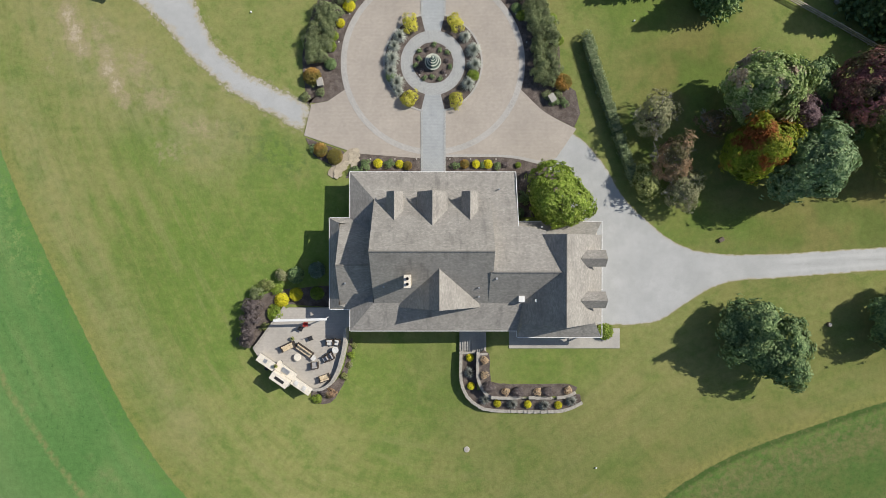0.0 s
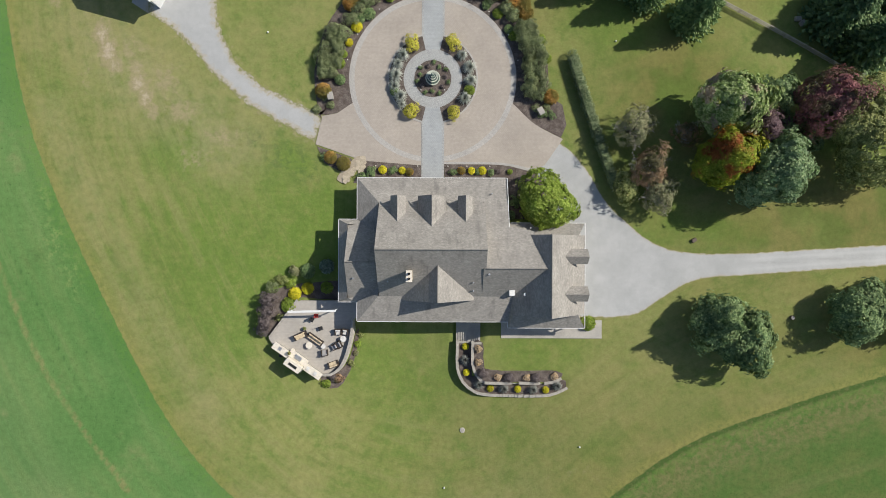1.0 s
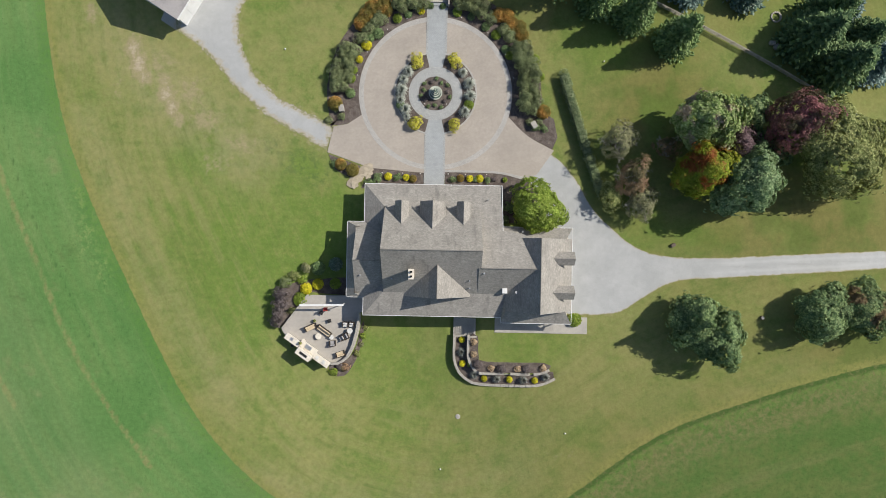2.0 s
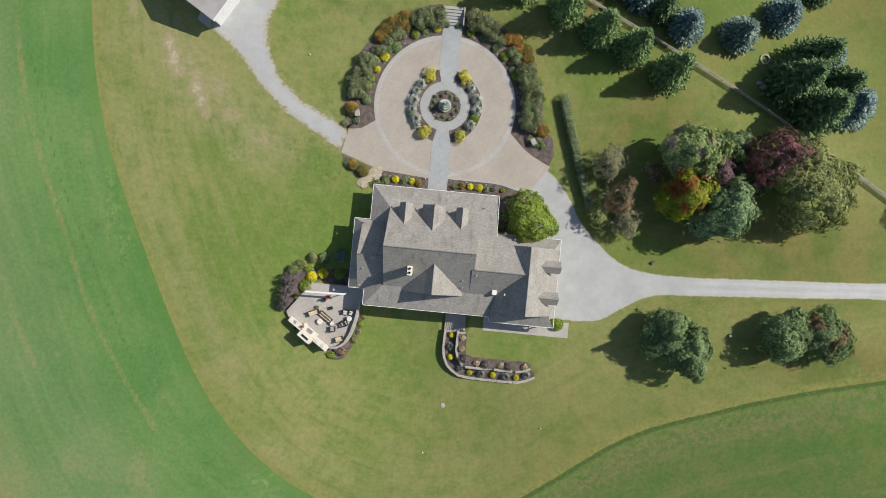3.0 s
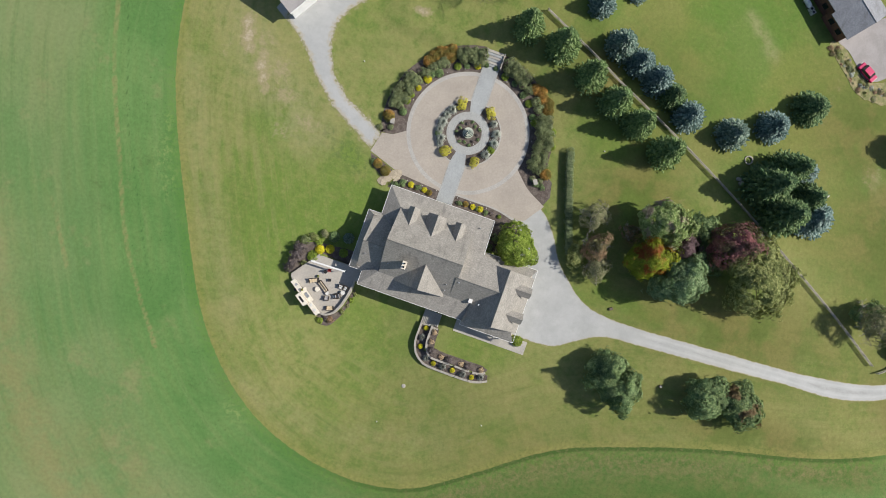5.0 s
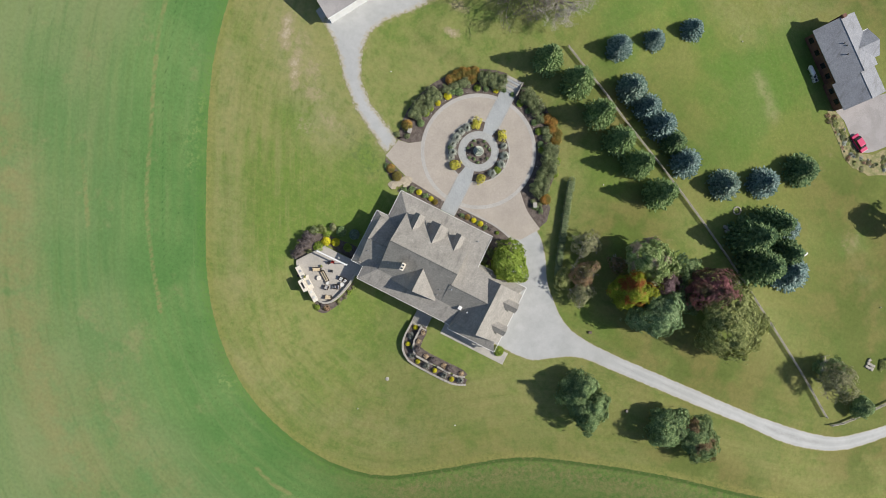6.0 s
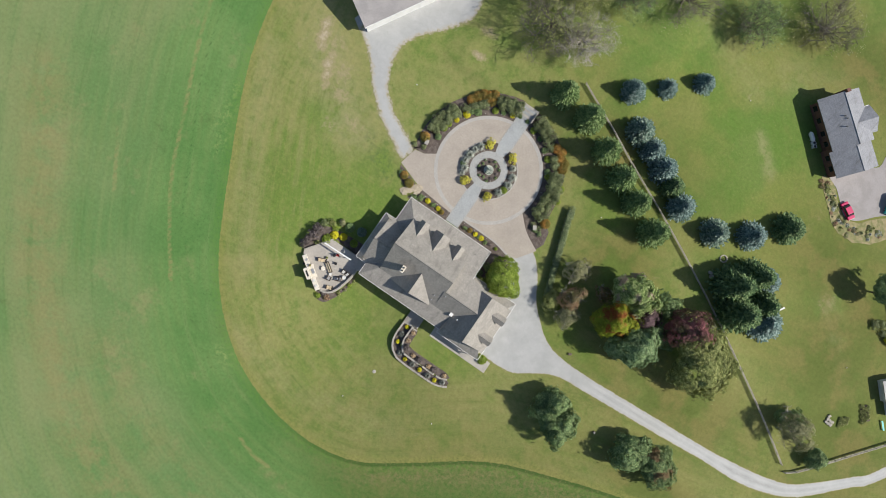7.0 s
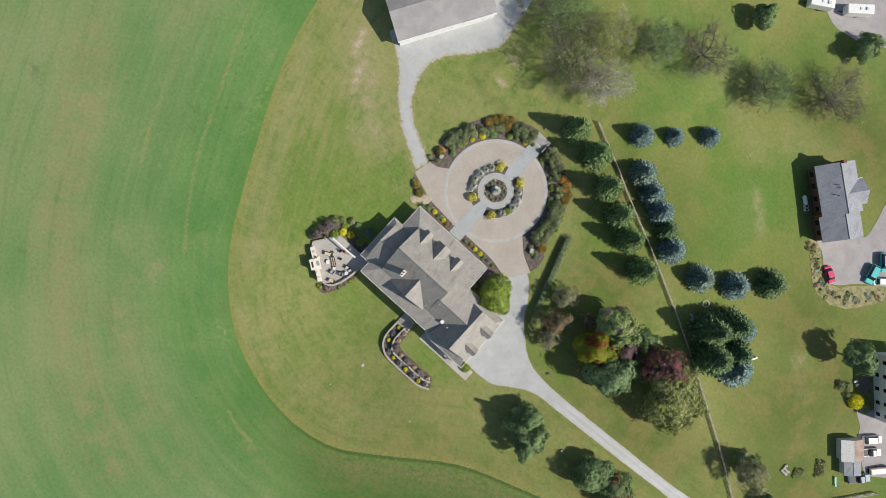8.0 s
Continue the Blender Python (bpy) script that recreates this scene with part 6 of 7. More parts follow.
# beds beside the ring walk
for a, r, m, s, kd in ((59, 6.0, L_GOLD, 1.1, "open"), (121, 6.0, L_GOLD, 1.15, "open"), (-58, 5.9, L_GOLD, 1.05, "open"), (-123, 6.0, L_GOLD, 1.15, "open"),
                       (38, 5.5, L_GRASSES, 1.0, "tuft"), (16, 5.7, L_GRASSES, 1.25, "tuft"), (-4, 5.6, L_GRASSES, 1.2, "tuft"), (-32, 5.6, L_GRASSES, 1.2, "tuft"), (-18, 5.7, L_LIME, 0.7, "mound"),
                       (143, 5.6, L_GRASSES, 1.2, "tuft"), (158, 5.6, L_GRASSES, 1.1, "tuft"), (176, 5.5, L_GRASSES, 1.35, "tuft"), (-168, 5.8, L_GRASSES, 1.1, "tuft"), (-150, 5.6, L_GRASSES, 1.3, "tuft"), (-140, 6.1, L_GRASSES, 0.9, "tuft"), (-161, 6.0, L_GREEN, 0.6, "mound")):
    x, y = ring(a, r)
    lab = "golden yellow flowering mound beside the ring walk" if m == L_GOLD else "silvery arching grass tuft beside the ring walk" if kd == "tuft" else "green mound beside the ring walk"
    k = 0.95 if kd == "tuft" else 1.15
    shrub(x, y, s * k, s * k, m, lab, kd, z=0.12, name="ornamental_grass" if kd == "tuft" else "shrub", seed=int(a) % 5, group="fountain planting")
for i in range(14):
    x, y = ring(i * 26 + 8, 1.9 + 0.5 * (i % 2))
    shrub(x, y, 0.38, 0.4, L_GREEN if i % 4 else L_PLUM, "small leafy plant in the fountain bed", "open", z=0.13, group="fountain bed plants")
# front beds
for x, y, s, m, lab in ((-8.5, 11.2, 0.62, L_YELLOW, "bright yellow mound"), (-5.6, 11.1, 0.55, L_YELLOW, "bright yellow mound"), (-7.0, 11.1, 0.7, L_GREEN, "green shrub"), (-4.5, 10.9, 0.6, L_RUST, "rust pink shrub"), (-10.2, 10.8, 0.9, L_GREEN, "green shrub"), (-11.5, 10.2, 0.8, L_GREEN, "green shrub"),
                        (4.7, 11.1, 0.55, L_YELLOW, "bright yellow mound"), (6.3, 11.1, 0.62, L_YELLOW, "bright yellow mound"), (3.2, 11.1, 0.6, L_RUST, "rust pink shrub"), (1.9, 10.9, 0.6, L_GREEN, "green shrub"), (5.6, 10.9, 0.5, L_GREEN, "green shrub"), (7.6, 10.9, 0.6, L_GREEN, "green shrub"), (8.6, 11.0, 0.45, L_PLUM, "plum shrub"), (10.4, 11.0, 0.4, L_LIME, "lime shrub"),
                        (-16.2, 13.0, 0.95, L_RUST, "rust orange mound"), (-14.3, 12.1, 1.05, L_RUST, "rust orange mound"), (-17.3, 13.2, 0.6, L_GREEN, "green shrub"), (11.0, 6.5, 1.0, L_GREEN, "shaded green shrub"), (10.5, 4.5, 0.9, L_GREEN, "shaded green shrub"), (22.1, -11.5, 1.1, L_LIME, "rounded lime green shrub")):
    shrub(x, y, s, s * 0.95, m, lab + " in the bed beside the house", "mound" if m in (L_YELLOW, L_RUST, L_LIME) else "open", z=0.1, seed=int(x * 3) % 3, group="house bed plants")
# terraces
for x, y in ((3.95, -15.2), (4.1, -19.1), (7.7, -21.5), (11.8, -21.5), (15.9, -21.5)):
    shrub(x, y, 0.52, 0.55, L_YELLOW, "bright yellow mound in the lower terrace bed", "mound", z=float(low_bed_height(x)), group="terrace yellow mounds")
for x, y in ((3.9, -17.2), (6.0, -20.9), (9.7, -21.5), (14.0, -21.5), (17.6, -20.9)):
    shrub(x, y, 0.85, 0.9, L_MIST, "thin grey shrub in the lower terrace bed", "tuft", z=float(low_bed_height(x)), group="terrace grey shrubs")
for x, y in ((5.9, -15.4), (5.85, -17.4), (8.8, -19.6), (13.1, -19.6), (17.2, -19.4)):
    shrub(x, y, 0.62, 0.6, L_PINK, "tan and pink flowering shrub in the upper terrace bed", "open", z=0.05, group="terrace pink shrubs")
for x, y in ((6.4, -19.0), (10.4, -19.6), (14.3, -19.6)):
    shrub(x, y, 0.85, 0.9, L_PLUM, "dark plum shrub in the upper terrace bed", "open", z=0.05, group="terrace plum shrubs")
# patio corner
for x, y, s, h, m, lab, kd in ((-21.6, -7.3, 0.95, 0.9, L_YELLOW, "bright yellow mound", "mound"), (-19.7, -6.5, 0.9, 0.9, L_YELLOW, "bright yellow mound", "mound"), (-16.9, -6.4, 0.9, 0.9, L_LIME, "lime mound", "mound"), (-22.4, -9.0, 1.2, 0.9, L_LIME, "lime mound", "mound"), (-23.8, -11.0, 0.8, 0.6, L_OLIVE, "olive shrub", "open"),
                            (-25.2, -8.0, 1.3, 2.8, L_PLUM, "tall plum-grey shrub", "open"), (-25.6, -9.8, 1.3, 2.8, L_PLUM, "tall plum-grey shrub", "open"), (-25.9, -11.4, 1.2, 2.7, L_PLUM, "tall plum-grey shrub", "open"), (-26.2, -12.8, 1.1, 1.7, L_PLUM, "tall plum-grey shrub", "open"), (-24.9, -6.4, 1.1, 1.6, L_SAGE, "grey shrub", "open"),
                            (-23.6, -5.2, 1.0, 1.0, L_OLIVE, "olive shrub", "open"), (-21.6, -3.8, 0.9, 1.3, L_GREYGREEN, "grey-green shrub", "open"), (-19.6, -3.9, 1.1, 1.3, L_GREEN, "dark green shrub", "mound"), (-16.8, -3.2, 1.1, 1.6, L_TEAL, "blue-green shrub", "mound"), (-22.2, -5.8, 0.8, 0.8, L_LIME, "lime shrub", "open"),
                            (-17.0, -21.0, 0.8, 0.7, L_LIME, "lime shrub", "open"), (-15.4, -20.2, 0.9, 0.8, L_RUSSET, "russet shrub", "open"), (-16.2, -19.9, 0.8, 0.8, L_PLUM, "plum shrub", "open"), (-13.4, -17.9, 0.6, 0.6, L_OLIVE, "olive shrub", "open"), (-12.4, -15.0, 0.6, 0.6, L_LIME, "lime shrub", "open"), (-12.0, -13.6, 0.5, 0.5, L_OLIVE, "olive shrub", "open"), (-12.7, -16.4, 0.5, 0.5, L_GREYGREEN, "grey-green shrub", "open")):
    shrub(x, y, s, h, m, lab + " in the bed beside the patio", kd, seed=int(-x) % 3, group="patio bed plants")

# ---- fountain ----
def fountain():
    f = thing("fountain", CX, CY, "tiered pale verdigris stone fountain", "fountain", z=0.1)
    f.scale = (0.82, 0.82, 0.9)
    part("pool", lathe([(1.25, 0), (1.3, 0.4), (1.35, 0.55), (1.15, 0.55), (1.1, 0.3), (0.2, 0.28)], 32), VERDI, f, smooth_shade=False)
    part("basin_water", lathe([(1.12, 0.44), (1.12, 0.45)], 32), WATER, f)
    for k, (r, z) in enumerate(((1.0, 1.15), (0.72, 1.75), (0.46, 2.25))):
        bowl = part("bowl", lathe([(0.14, z - 0.55), (0.12, z - 0.3), (r * 0.5, z - 0.18), (r, z), (r * 1.02, z + 0.06), (r * 0.9, z + 0.05), (r * 0.55, z - 0.08), (0.1, z - 0.1)], 28), VERDI, f)
        part("water", lathe([(r * 0.86, z + 0.0), (r * 0.86, z + 0.015)], 24), WATER, bowl)
    part("finial", lathe([(0.12, 2.1), (0.10, 2.5), (0.2, 2.6), (0.16, 2.75), (0.04, 2.9)], 16), VERDI, f)


fountain()


def path_light(x, y, z):
    l = thing("path_light", x, y, "small pale garden path light", "lamp", "path lights", z=z)
    part("stake", tube(bmesh.new(), (0, 0, 0), (0, 0, 0.35), 0.03, 0.03, 6), DARK, l)
    part("shade", lathe([(0.09, 0.35), (0.07, 0.40), (0.02, 0.42)], 10), OFFWHITE, l)


for i in range(4):
    path_light(*ring(45 + 90 * i, 2.5), 0.13)
for x in (-9.5, -6.2, -3.3, 1.2, 4.0, 7.4):
    path_light(x, 11.75, 0.09)
for a in (112, 128, 150, 168, 72, 50, 30, 12):
    path_light(*ring(a, 12.9), 0.07)


def stone_bench(x, y, turn):
    b = thing("pedestal", x, y, "small pale stone pier with a flat cap", "garden pier", "court piers", turn)
    part("pier", one_box(-0.35, 0.35, -0.45, 0.45, 0, 0.9, 0.02), WALLSTONE, b)
    part("cap", one_box(-0.42, 0.42, -0.55, 0.55, 0.9, 1.0, 0.03), CONCRETE, b)


stone_bench(-16.2, 22.0, 10)
stone_bench(14.9, 19.9, 30)


def north_steps():
    s = thing("garden_steps", CX, 39.0, "grey stone steps rising from the walk", "steps", z=0.0)
    for i in range(6):
        part("step", one_box(-1.6, 1.7, i * 0.5, i * 0.5 + 0.52, -0.3, 0.10 + 0.15 * (i + 1), 0.02), CONCRETE if i % 2 else BLUESTONE, s)
    for x in (-1.9, 1.75):
        part("cheek_wall", one_box(x, x + 0.25, -0.1, 3.1, -0.3, 1.15, 0.02), WALLSTONE, s)


north_steps()


# ---- fence ----
def fence(line, label, spacing=2.6, z=1.25):
    x0, y0 = line[0]
    f = thing("fence", x0, y0, label, "fence", z=0.0)
    pts = curve_points(line, 0.2)
    keep, run = [pts[0]], 0.0
    for a, b in zip(pts, pts[1:]):
        run += math.hypot(b[0] - a[0], b[1] - a[1])
        if run >= spacing:
            keep.append(b)
            run = 0.0
    post = None
    for x, y in keep:
        m = pose(x - x0, y - y0, G(x, y), 0, 0, 25)
        if post is None:
            post = part("post", one_box(-0.08, 0.08, -0.08, 0.08, -0.3, z, 0.015), TIMBER, f)
            post.matrix_basis = m
        else:
            shared("post", post.data, f, m)
    for (ax, ay), (bx, by) in zip(keep, keep[1:]):
        for hz in (0.35, 0.75, 1.12):
            p, q = Vector((ax - x0, ay - y0, G(ax, ay) + hz)), Vector((bx - x0, by - y0, G(bx, by) + hz))
            l, a = (q - p).length, math.atan2(q.y - p.y, q.x - p.x)
            m = Matrix.Translation(p) @ pose(0, 0, 0, 0, 0, math.degrees(a)) @ pose(0, 0, 0, 0, -math.degrees(math.asin((q.z - p.z) / l)), 0)
            part("rail", one_box(0, l, -0.05, 0.05, -0.07, 0.07, 0, m), TIMBER, f)


fence([(5.9, 53.4), (22.5, 45.9), (41.5, 37.4), (58.0, 29.2), (74.0, 20.4), (85.0, 14.0), (96.3, 6.8)], "weathered grey three-rail timber fence")
fence([(96.6, 6.6), (100.6, 9.8), (116.1, 26.6), (124, 36)], "weathered grey three-rail timber fence along the drive")


# ---- barn ----
def gabled(name, x, y, turn, L, W, eave, ridge, roof, walls, label, over=0.4, z=None, category="building"):
    """A plain long building: length along local x, ridge along x."""
    b = thing(name, x, y, label, category, turn=turn, z=z)
    part("wall", one_box(-L / 2, L / 2, -W / 2, W / 2, -2.0, eave), walls, b)
    bm = bmesh.new()
    for s in (-1, 1):
        a = [bm.verts.new((s * L / 2, yy, zz)) for yy, zz in ((-W / 2, eave), (W / 2, eave), (0, ridge - 0.1))]
        c = [bm.verts.new((s * (L / 2 - 0.2), yy, zz)) for yy, zz in ((-W / 2, eave), (W / 2, eave), (0, ridge - 0.1))]
        bm.faces.new(a)
        bm.faces.new(list(reversed(c)))
        for i in range(3):
            bm.faces.new((a[i], c[i], c[(i + 1) % 3], a[(i + 1) % 3]))
    bmesh.ops.recalc_face_normals(bm, faces=bm.faces)
    part("gable_wall", bm, walls, b)
    drop = (ridge - eave) / (W / 2) * over
    for s in (-1, 1):
        part("roof_slope", plate(bmesh.new(), [(-L / 2 - over, 0, ridge), (L / 2 + over, 0, ridge), (L / 2 + over, s * (W / 2 + over), eave - drop + 0.1), (-L / 2 - over, s * (W / 2 + over), eave - drop + 0.1)], 0.16), roof, b)
    part("ridge_cap", tube(bmesh.new(), (-L / 2 - over, 0, ridge), (L / 2 + over, 0, ridge), 0.09, 0.09, 6), roof, b)
    return b


# front wall runs from (-41.5, 34.5) to (-29.0, 55.5)
BT = math.degrees(math.atan2(21.0, 12.5))
fx, fy = (-41.5 - 29.0) / 2, (34.5 + 55.5) / 2
nx, ny = -math.sin(radians(BT)), math.cos(radians(BT))
barn = gabled("barn", fx + nx * 6.4, fy + ny * 6.4, BT, 23.6, 12.0, 4.0, 6.4, BARNROOF, WHITE, "long white barn with a plain grey-brown roof", 0.35)
part("fascia", one_box(-12.15, 3.6, -6.55, -6.38, 3.7, 4.02), WHITE, barn, "bright white fascia and gutter")
part("fascia", one_box(4.2, 12.0, -6.75, -6.5, 3.6, 3.98), WHITE, barn, "bright white fascia and gutter")
for x in (-8, -2.5, 3.0, 8.5):
    part("door", one_box(x - 1.8, x + 1.8, -6.04, -6.0, 0, 3.0), WHITE, barn)

# ---- neighbours ----
# the grey-roofed house: a long part, a lower end and a gabled wing
H2T = -38.6
n1 = gabled("house", 61.0, 82.8, H2T, 11.7, 9.2, 4.2, 6.3, SLATE, BRICKRED, "low brick house with a stepped grey shingle roof", 0.5, z=-7.6, category="house")
part("wall", one_box(5.7, 12.1, -5.2, 4.1, -2.0, 3.75), BRICKRED, n1)
bm = bmesh.new()
for y, z in ((-5.2, 3.7), (4.1, 3.7), (-0.55, 5.75)):
    bm.verts.new((12.1, y, z))
for y, z in ((-5.2, 3.7), (4.1, 3.7), (-0.55, 5.75)):
    bm.verts.new((11.9, y, z))
bm.verts.ensure_lookup_table()
for f in ((0, 1, 2), (5, 4, 3), (0, 3, 4, 1), (1, 4, 5, 2), (2, 5, 3, 0)):
    bm.faces.new([bm.verts[i] for i in f])
bmesh.ops.recalc_face_normals(bm, faces=bm.faces)
part("gable_wall", bm, BRICKRED, n1)
for s in (-1, 1):
    part("roof_slope", plate(bmesh.new(), [(6.3, -0.55, 5.9), (12.6, -0.55, 5.9), (12.6, -0.55 + s * 5.15, 3.6), (6.3, -0.55 + s * 5.15, 3.6)], 0.16), SLATE, n1)
part("ridge_cap", tube(bmesh.new(), (6.3, -0.55, 5.9), (12.6, -0.55, 5.9), 0.08, 0.08, 6), SLATE, n1)
part("wall", one_box(-1.2, 4.2, 4.0, 5.9, -2.0, 3.9), BRICKRED, n1)
for s in (-1, 1):
    part("roof_slope", plate(bmesh.new(), [(1.5, 1.3, 5.75), (1.5, 6.4, 5.75), (1.5 + s * 3.2, 6.4, 4.0), (1.5 + s * 3.2, 4.9, 4.0)], 0.14), SLATE, n1)
part("gutter", one_box(-1.85, -1.70, 4.9, 6.3, 3.9, 4.02), WHITE, n1)
part("chimney", one_box(-6.75, -5.95, 0.25, 1.15, 2.0, 6.9, 0.03), BRICKRED, n1)
for x, y in ((-0.9, -1.2), (-0.2, -0.9), (1.6, -1.5)):
    part("vent_pipe", lathe([(0.10, 4.8), (0.10, 6.0), (0.15, 6.01), (0.15, 6.1)], 10, None, (x, y)), DARK, n1)
for x in (-4.6, -1.6, 1.6, 4.2):
    part("window", one_box(x - 0.6, x + 0.6, -4.66, -4.6, 1.2, 2.5), GLASS, n1)
for x in (7.6, 10.2):
    part("window", one_box(x - 0.6, x + 0.6, -5.26, -5.2, 1.2, 2.5), GLASS, n1)
for x in (-0.2, 2.9):
    part("garage_door", one_box(12.1, 12.15, x * 1.15 - 3.2, x * 1.15 - 0.5, 0.0, 2.3), WHITE, n1)
tank = thing("propane_tank", 58.0, 76.6, "white oval propane tank on the lawn", "tank", turn=H2T)
part("tank_body", lathe([(0.05, -1.25), (0.42, -1.05), (0.52, -0.7), (0.52, 0.7), (0.42, 1.05), (0.05, 1.25)], 16), WHITE, tank).matrix_basis = pose(0, 0, 0.75, 0, 90, 0)
for x in (-0.7, 0.7):
    part("foot", one_box(x - 0.1, x + 0.1, -0.4, 0.4, -0.1, 0.35), CONCRETE, tank)
for x, y in ((59.3, 75.7), (59.9, 75.1)):
    unit = thing("air_conditioner", x, y, "pale square outdoor air conditioner unit", "air conditioner", "air conditioners", turn=H2T)
    part("casing", one_box(-0.38, 0.38, -0.45, 0.45, -0.05, 0.85, 0.04), OFFWHITE, unit)
    part("fan_grille", lathe([(0.3, 0.85), (0.3, 0.88)], 16), DARK, unit)
tagged(sheet("pavement", curve_points([(67.6, 71.6), (70.3, 70.6), (73.4, 68.0), (76.0, 66.0), (78.9, 66.6), (83.9, 71.5), (89.5, 75.5), (96, 80), (96, 90), (86, 91), (80.3, 86.7), (78.2, 92.5), (75.2, 92.5), (76.6, 85.5), (76.9, 81.2), (74.4, 79.6), (70.5, 75.4)], 1.2, True), ASPHALT, 0.05, 2.5, 0.05),
       "pale pinkish-grey asphalt parking court", "driveway", kind="structure")
tagged(sheet("planting_bed", curve_points([(65.9, 70.4), (70.0, 66.2), (75.0, 62.4), (80.0, 61.9), (84.5, 63.6), (88.5, 68.0), (91.5, 72.8), (89.0, 74.8), (84.2, 71.0), (79.2, 66.3), (76.0, 65.6), (73.2, 67.7), (70.2, 70.3), (67.4, 71.4)], 1.0, True), WEEDY, 0.06, 1.5, 0.25),
       "dry tan weedy border of the parking court", "planting bed", kind="structure")
weedy = curve_points([(66.8, 70.4), (71.0, 67.0), (75.4, 63.9), (80.0, 63.9), (84.8, 67.0), (90.0, 73.2)], 0.28)
for i, (x, y) in enumerate(weedy):
    k = srng.uniform(0.25, 0.75)
    shrub(x + srng.uniform(-1.3, 1.3), y + srng.uniform(-1.2, 1.2), k, k * srng.uniform(0.4, 0.8), (L_SAGE, L_OLIVE, L_RUSSET, L_GREYGREEN, L_GRASSES)[srng.randrange(5)], "scrubby weed clump in the parking border", "open" if i % 3 else "tuft", seed=i, group="border weeds")


def vehicle(name, x, y, turn, L, W, H, colour, label, cab=(-0.28, 0.22), bed_box=None):
    """A road vehicle: lower body, cabin with glass, four wheels."""
    v = thing(name, x, y, label, "vehicle", turn=turn)
    part("body", one_box(-L / 2, L / 2, -W / 2, W / 2, 0.3, H * 0.58, 0.16), colour, v)
    bm = bmesh.new()
    a, b = cab[0] * L, cab[1] * L
    lo = [bm.verts.new(p) for p in ((a - 0.3, -W * 0.46, H * 0.56), (b + 0.45, -W * 0.46, H * 0.56), (b + 0.45, W * 0.46, H * 0.56), (a - 0.3, W * 0.46, H * 0.56))]
    hi = [bm.verts.new(p) for p in ((a, -W * 0.38, H * 0.96), (b, -W * 0.38, H * 0.96), (b, W * 0.38, H * 0.96), (a, W * 0.38, H * 0.96))]
    for i in range(4):
        bm.faces.new((lo[i], lo[(i + 1) % 4], hi[(i + 1) % 4], hi[i]))
    bm.faces.new(hi)
    part("glazing", bm, GLASS, v)
    part("roof", one_box(a + 0.25, b - 0.2, -W * 0.39, W * 0.39, H * 0.95, H, 0.04), colour, v)
    if bed_box:
        part("cargo_bed", one_box(*bed_box[:2], -W * 0.4, W * 0.4, H * 0.57, H * 0.6), bed_box[2], v)
    for sx in (-0.31, 0.31):
        for sy in (-1, 1):
            w = part("wheel", lathe([(0.33, -0.11), (0.33, 0.11)], 16), RUBBER, v)
            w.matrix_basis = pose(sx * L, sy * (W / 2 - 0.1), 0.33, 90, 0, 0)
            part("rim", lathe([(0.19, -0.115), (0.19, 0.115)], 12), STEEL, w)
    for sy in (-1, 1):
        part("headlight", one_box(L / 2 - 0.08, L / 2 + 0.01, sy * W * 0.33 - 0.16, sy * W * 0.33 + 0.16, H * 0.4, H * 0.5, 0.02), WHITE, v)
    return v


vehicle("car", 75.7, 67.3, -30, 4.4, 1.8, 1.45, CAR_RED, "bright red sedan parked at the court edge")
vehicle("van", 84.2, 75.1, -75, 5.2, 2.0, 1.9, CAR_TEAL, "teal van parked across the court", (-0.42, 0.2))
vehicle("van", 84.6, 79.6, -48, 4.8, 1.95, 2.0, CAR_TEAL, "teal and white van parked on the court", (-0.4, 0.25))
vehicle("car", 87.5, 75.6, 42, 4.6, 1.85, 1.5, CAR_WHITE, "white car parked on the court")

# white house and its yard at the far edge
wh = gabled("house", 107.4, 57.8, -46.0, 17.0, 9.0, 5.6, 8.4, SLATE, WHITE, "two-storey white house with dark windows", 0.3, category="house")
for x in (-6.5, -3.0, 0.5, 4.0, 7.0):
    for z in (0.9, 3.7):
        part("window", one_box(x - 0.45, x + 0.45, -4.56, -4.5, z, z + 1.3), GLASS, wh)
tagged(sheet("pavement", [(104.5, 47.0), (108.5, 44.5), (110.6, 40.8), (118, 36), (135, 48), (120, 62), (108.5, 50)], ASPHALT, 0.05, 2.5), "pale grey parking yard of the white house", "driveway", kind="structure")
shed = gabled("shed", 109.2, 38.0, -47.5, 5.0, 5.4, 2.4, 3.2, plain("rusty_tin", (0.30, 0.20, 0.16), (0.38, 0.29, 0.25), 0.6, 6.0), OFFWHITE, "small shed with a half rusty, half pale tin roof", 0.2)
part("roof_sheet", plate(bmesh.new(), [(-2.72, 0.0, 3.27), (2.72, 0.0, 3.27), (2.7, -2.95, 2.56), (-2.7, -2.95, 2.56)], 0.06), OFFWHITE, shed, "pale tin sheets on one slope")
gabled("shed", 112.2, 34.9, -47.5, 3.9, 4.0, 2.2, 2.6, SLATE, OFFWHITE, "small shed with a dark grey roof", 0.15)
crate = thing("garden_bench", 112.6, 29.6, "narrow teal painted bench beside the shed", "bench", turn=-47)
part("seat", one_box(-1.2, 1.2, -0.22, 0.22, 0.4, 0.46, 0.01), CAR_TEAL, crate)
for x in (-1.0, 1.0):
    part("leg", one_box(x - 0.05, x + 0.05, -0.2, 0.2, -0.05, 0.4), CAR_TEAL, crate)
tagged(sheet("pavement", [(99.9, 53.6), (101.6, 56.0), (104.9, 52.6), (102.9, 51.0)], DECK, 0.12, 2.0), "dark brownish paved sitting place by the white house", "patio", kind="structure")
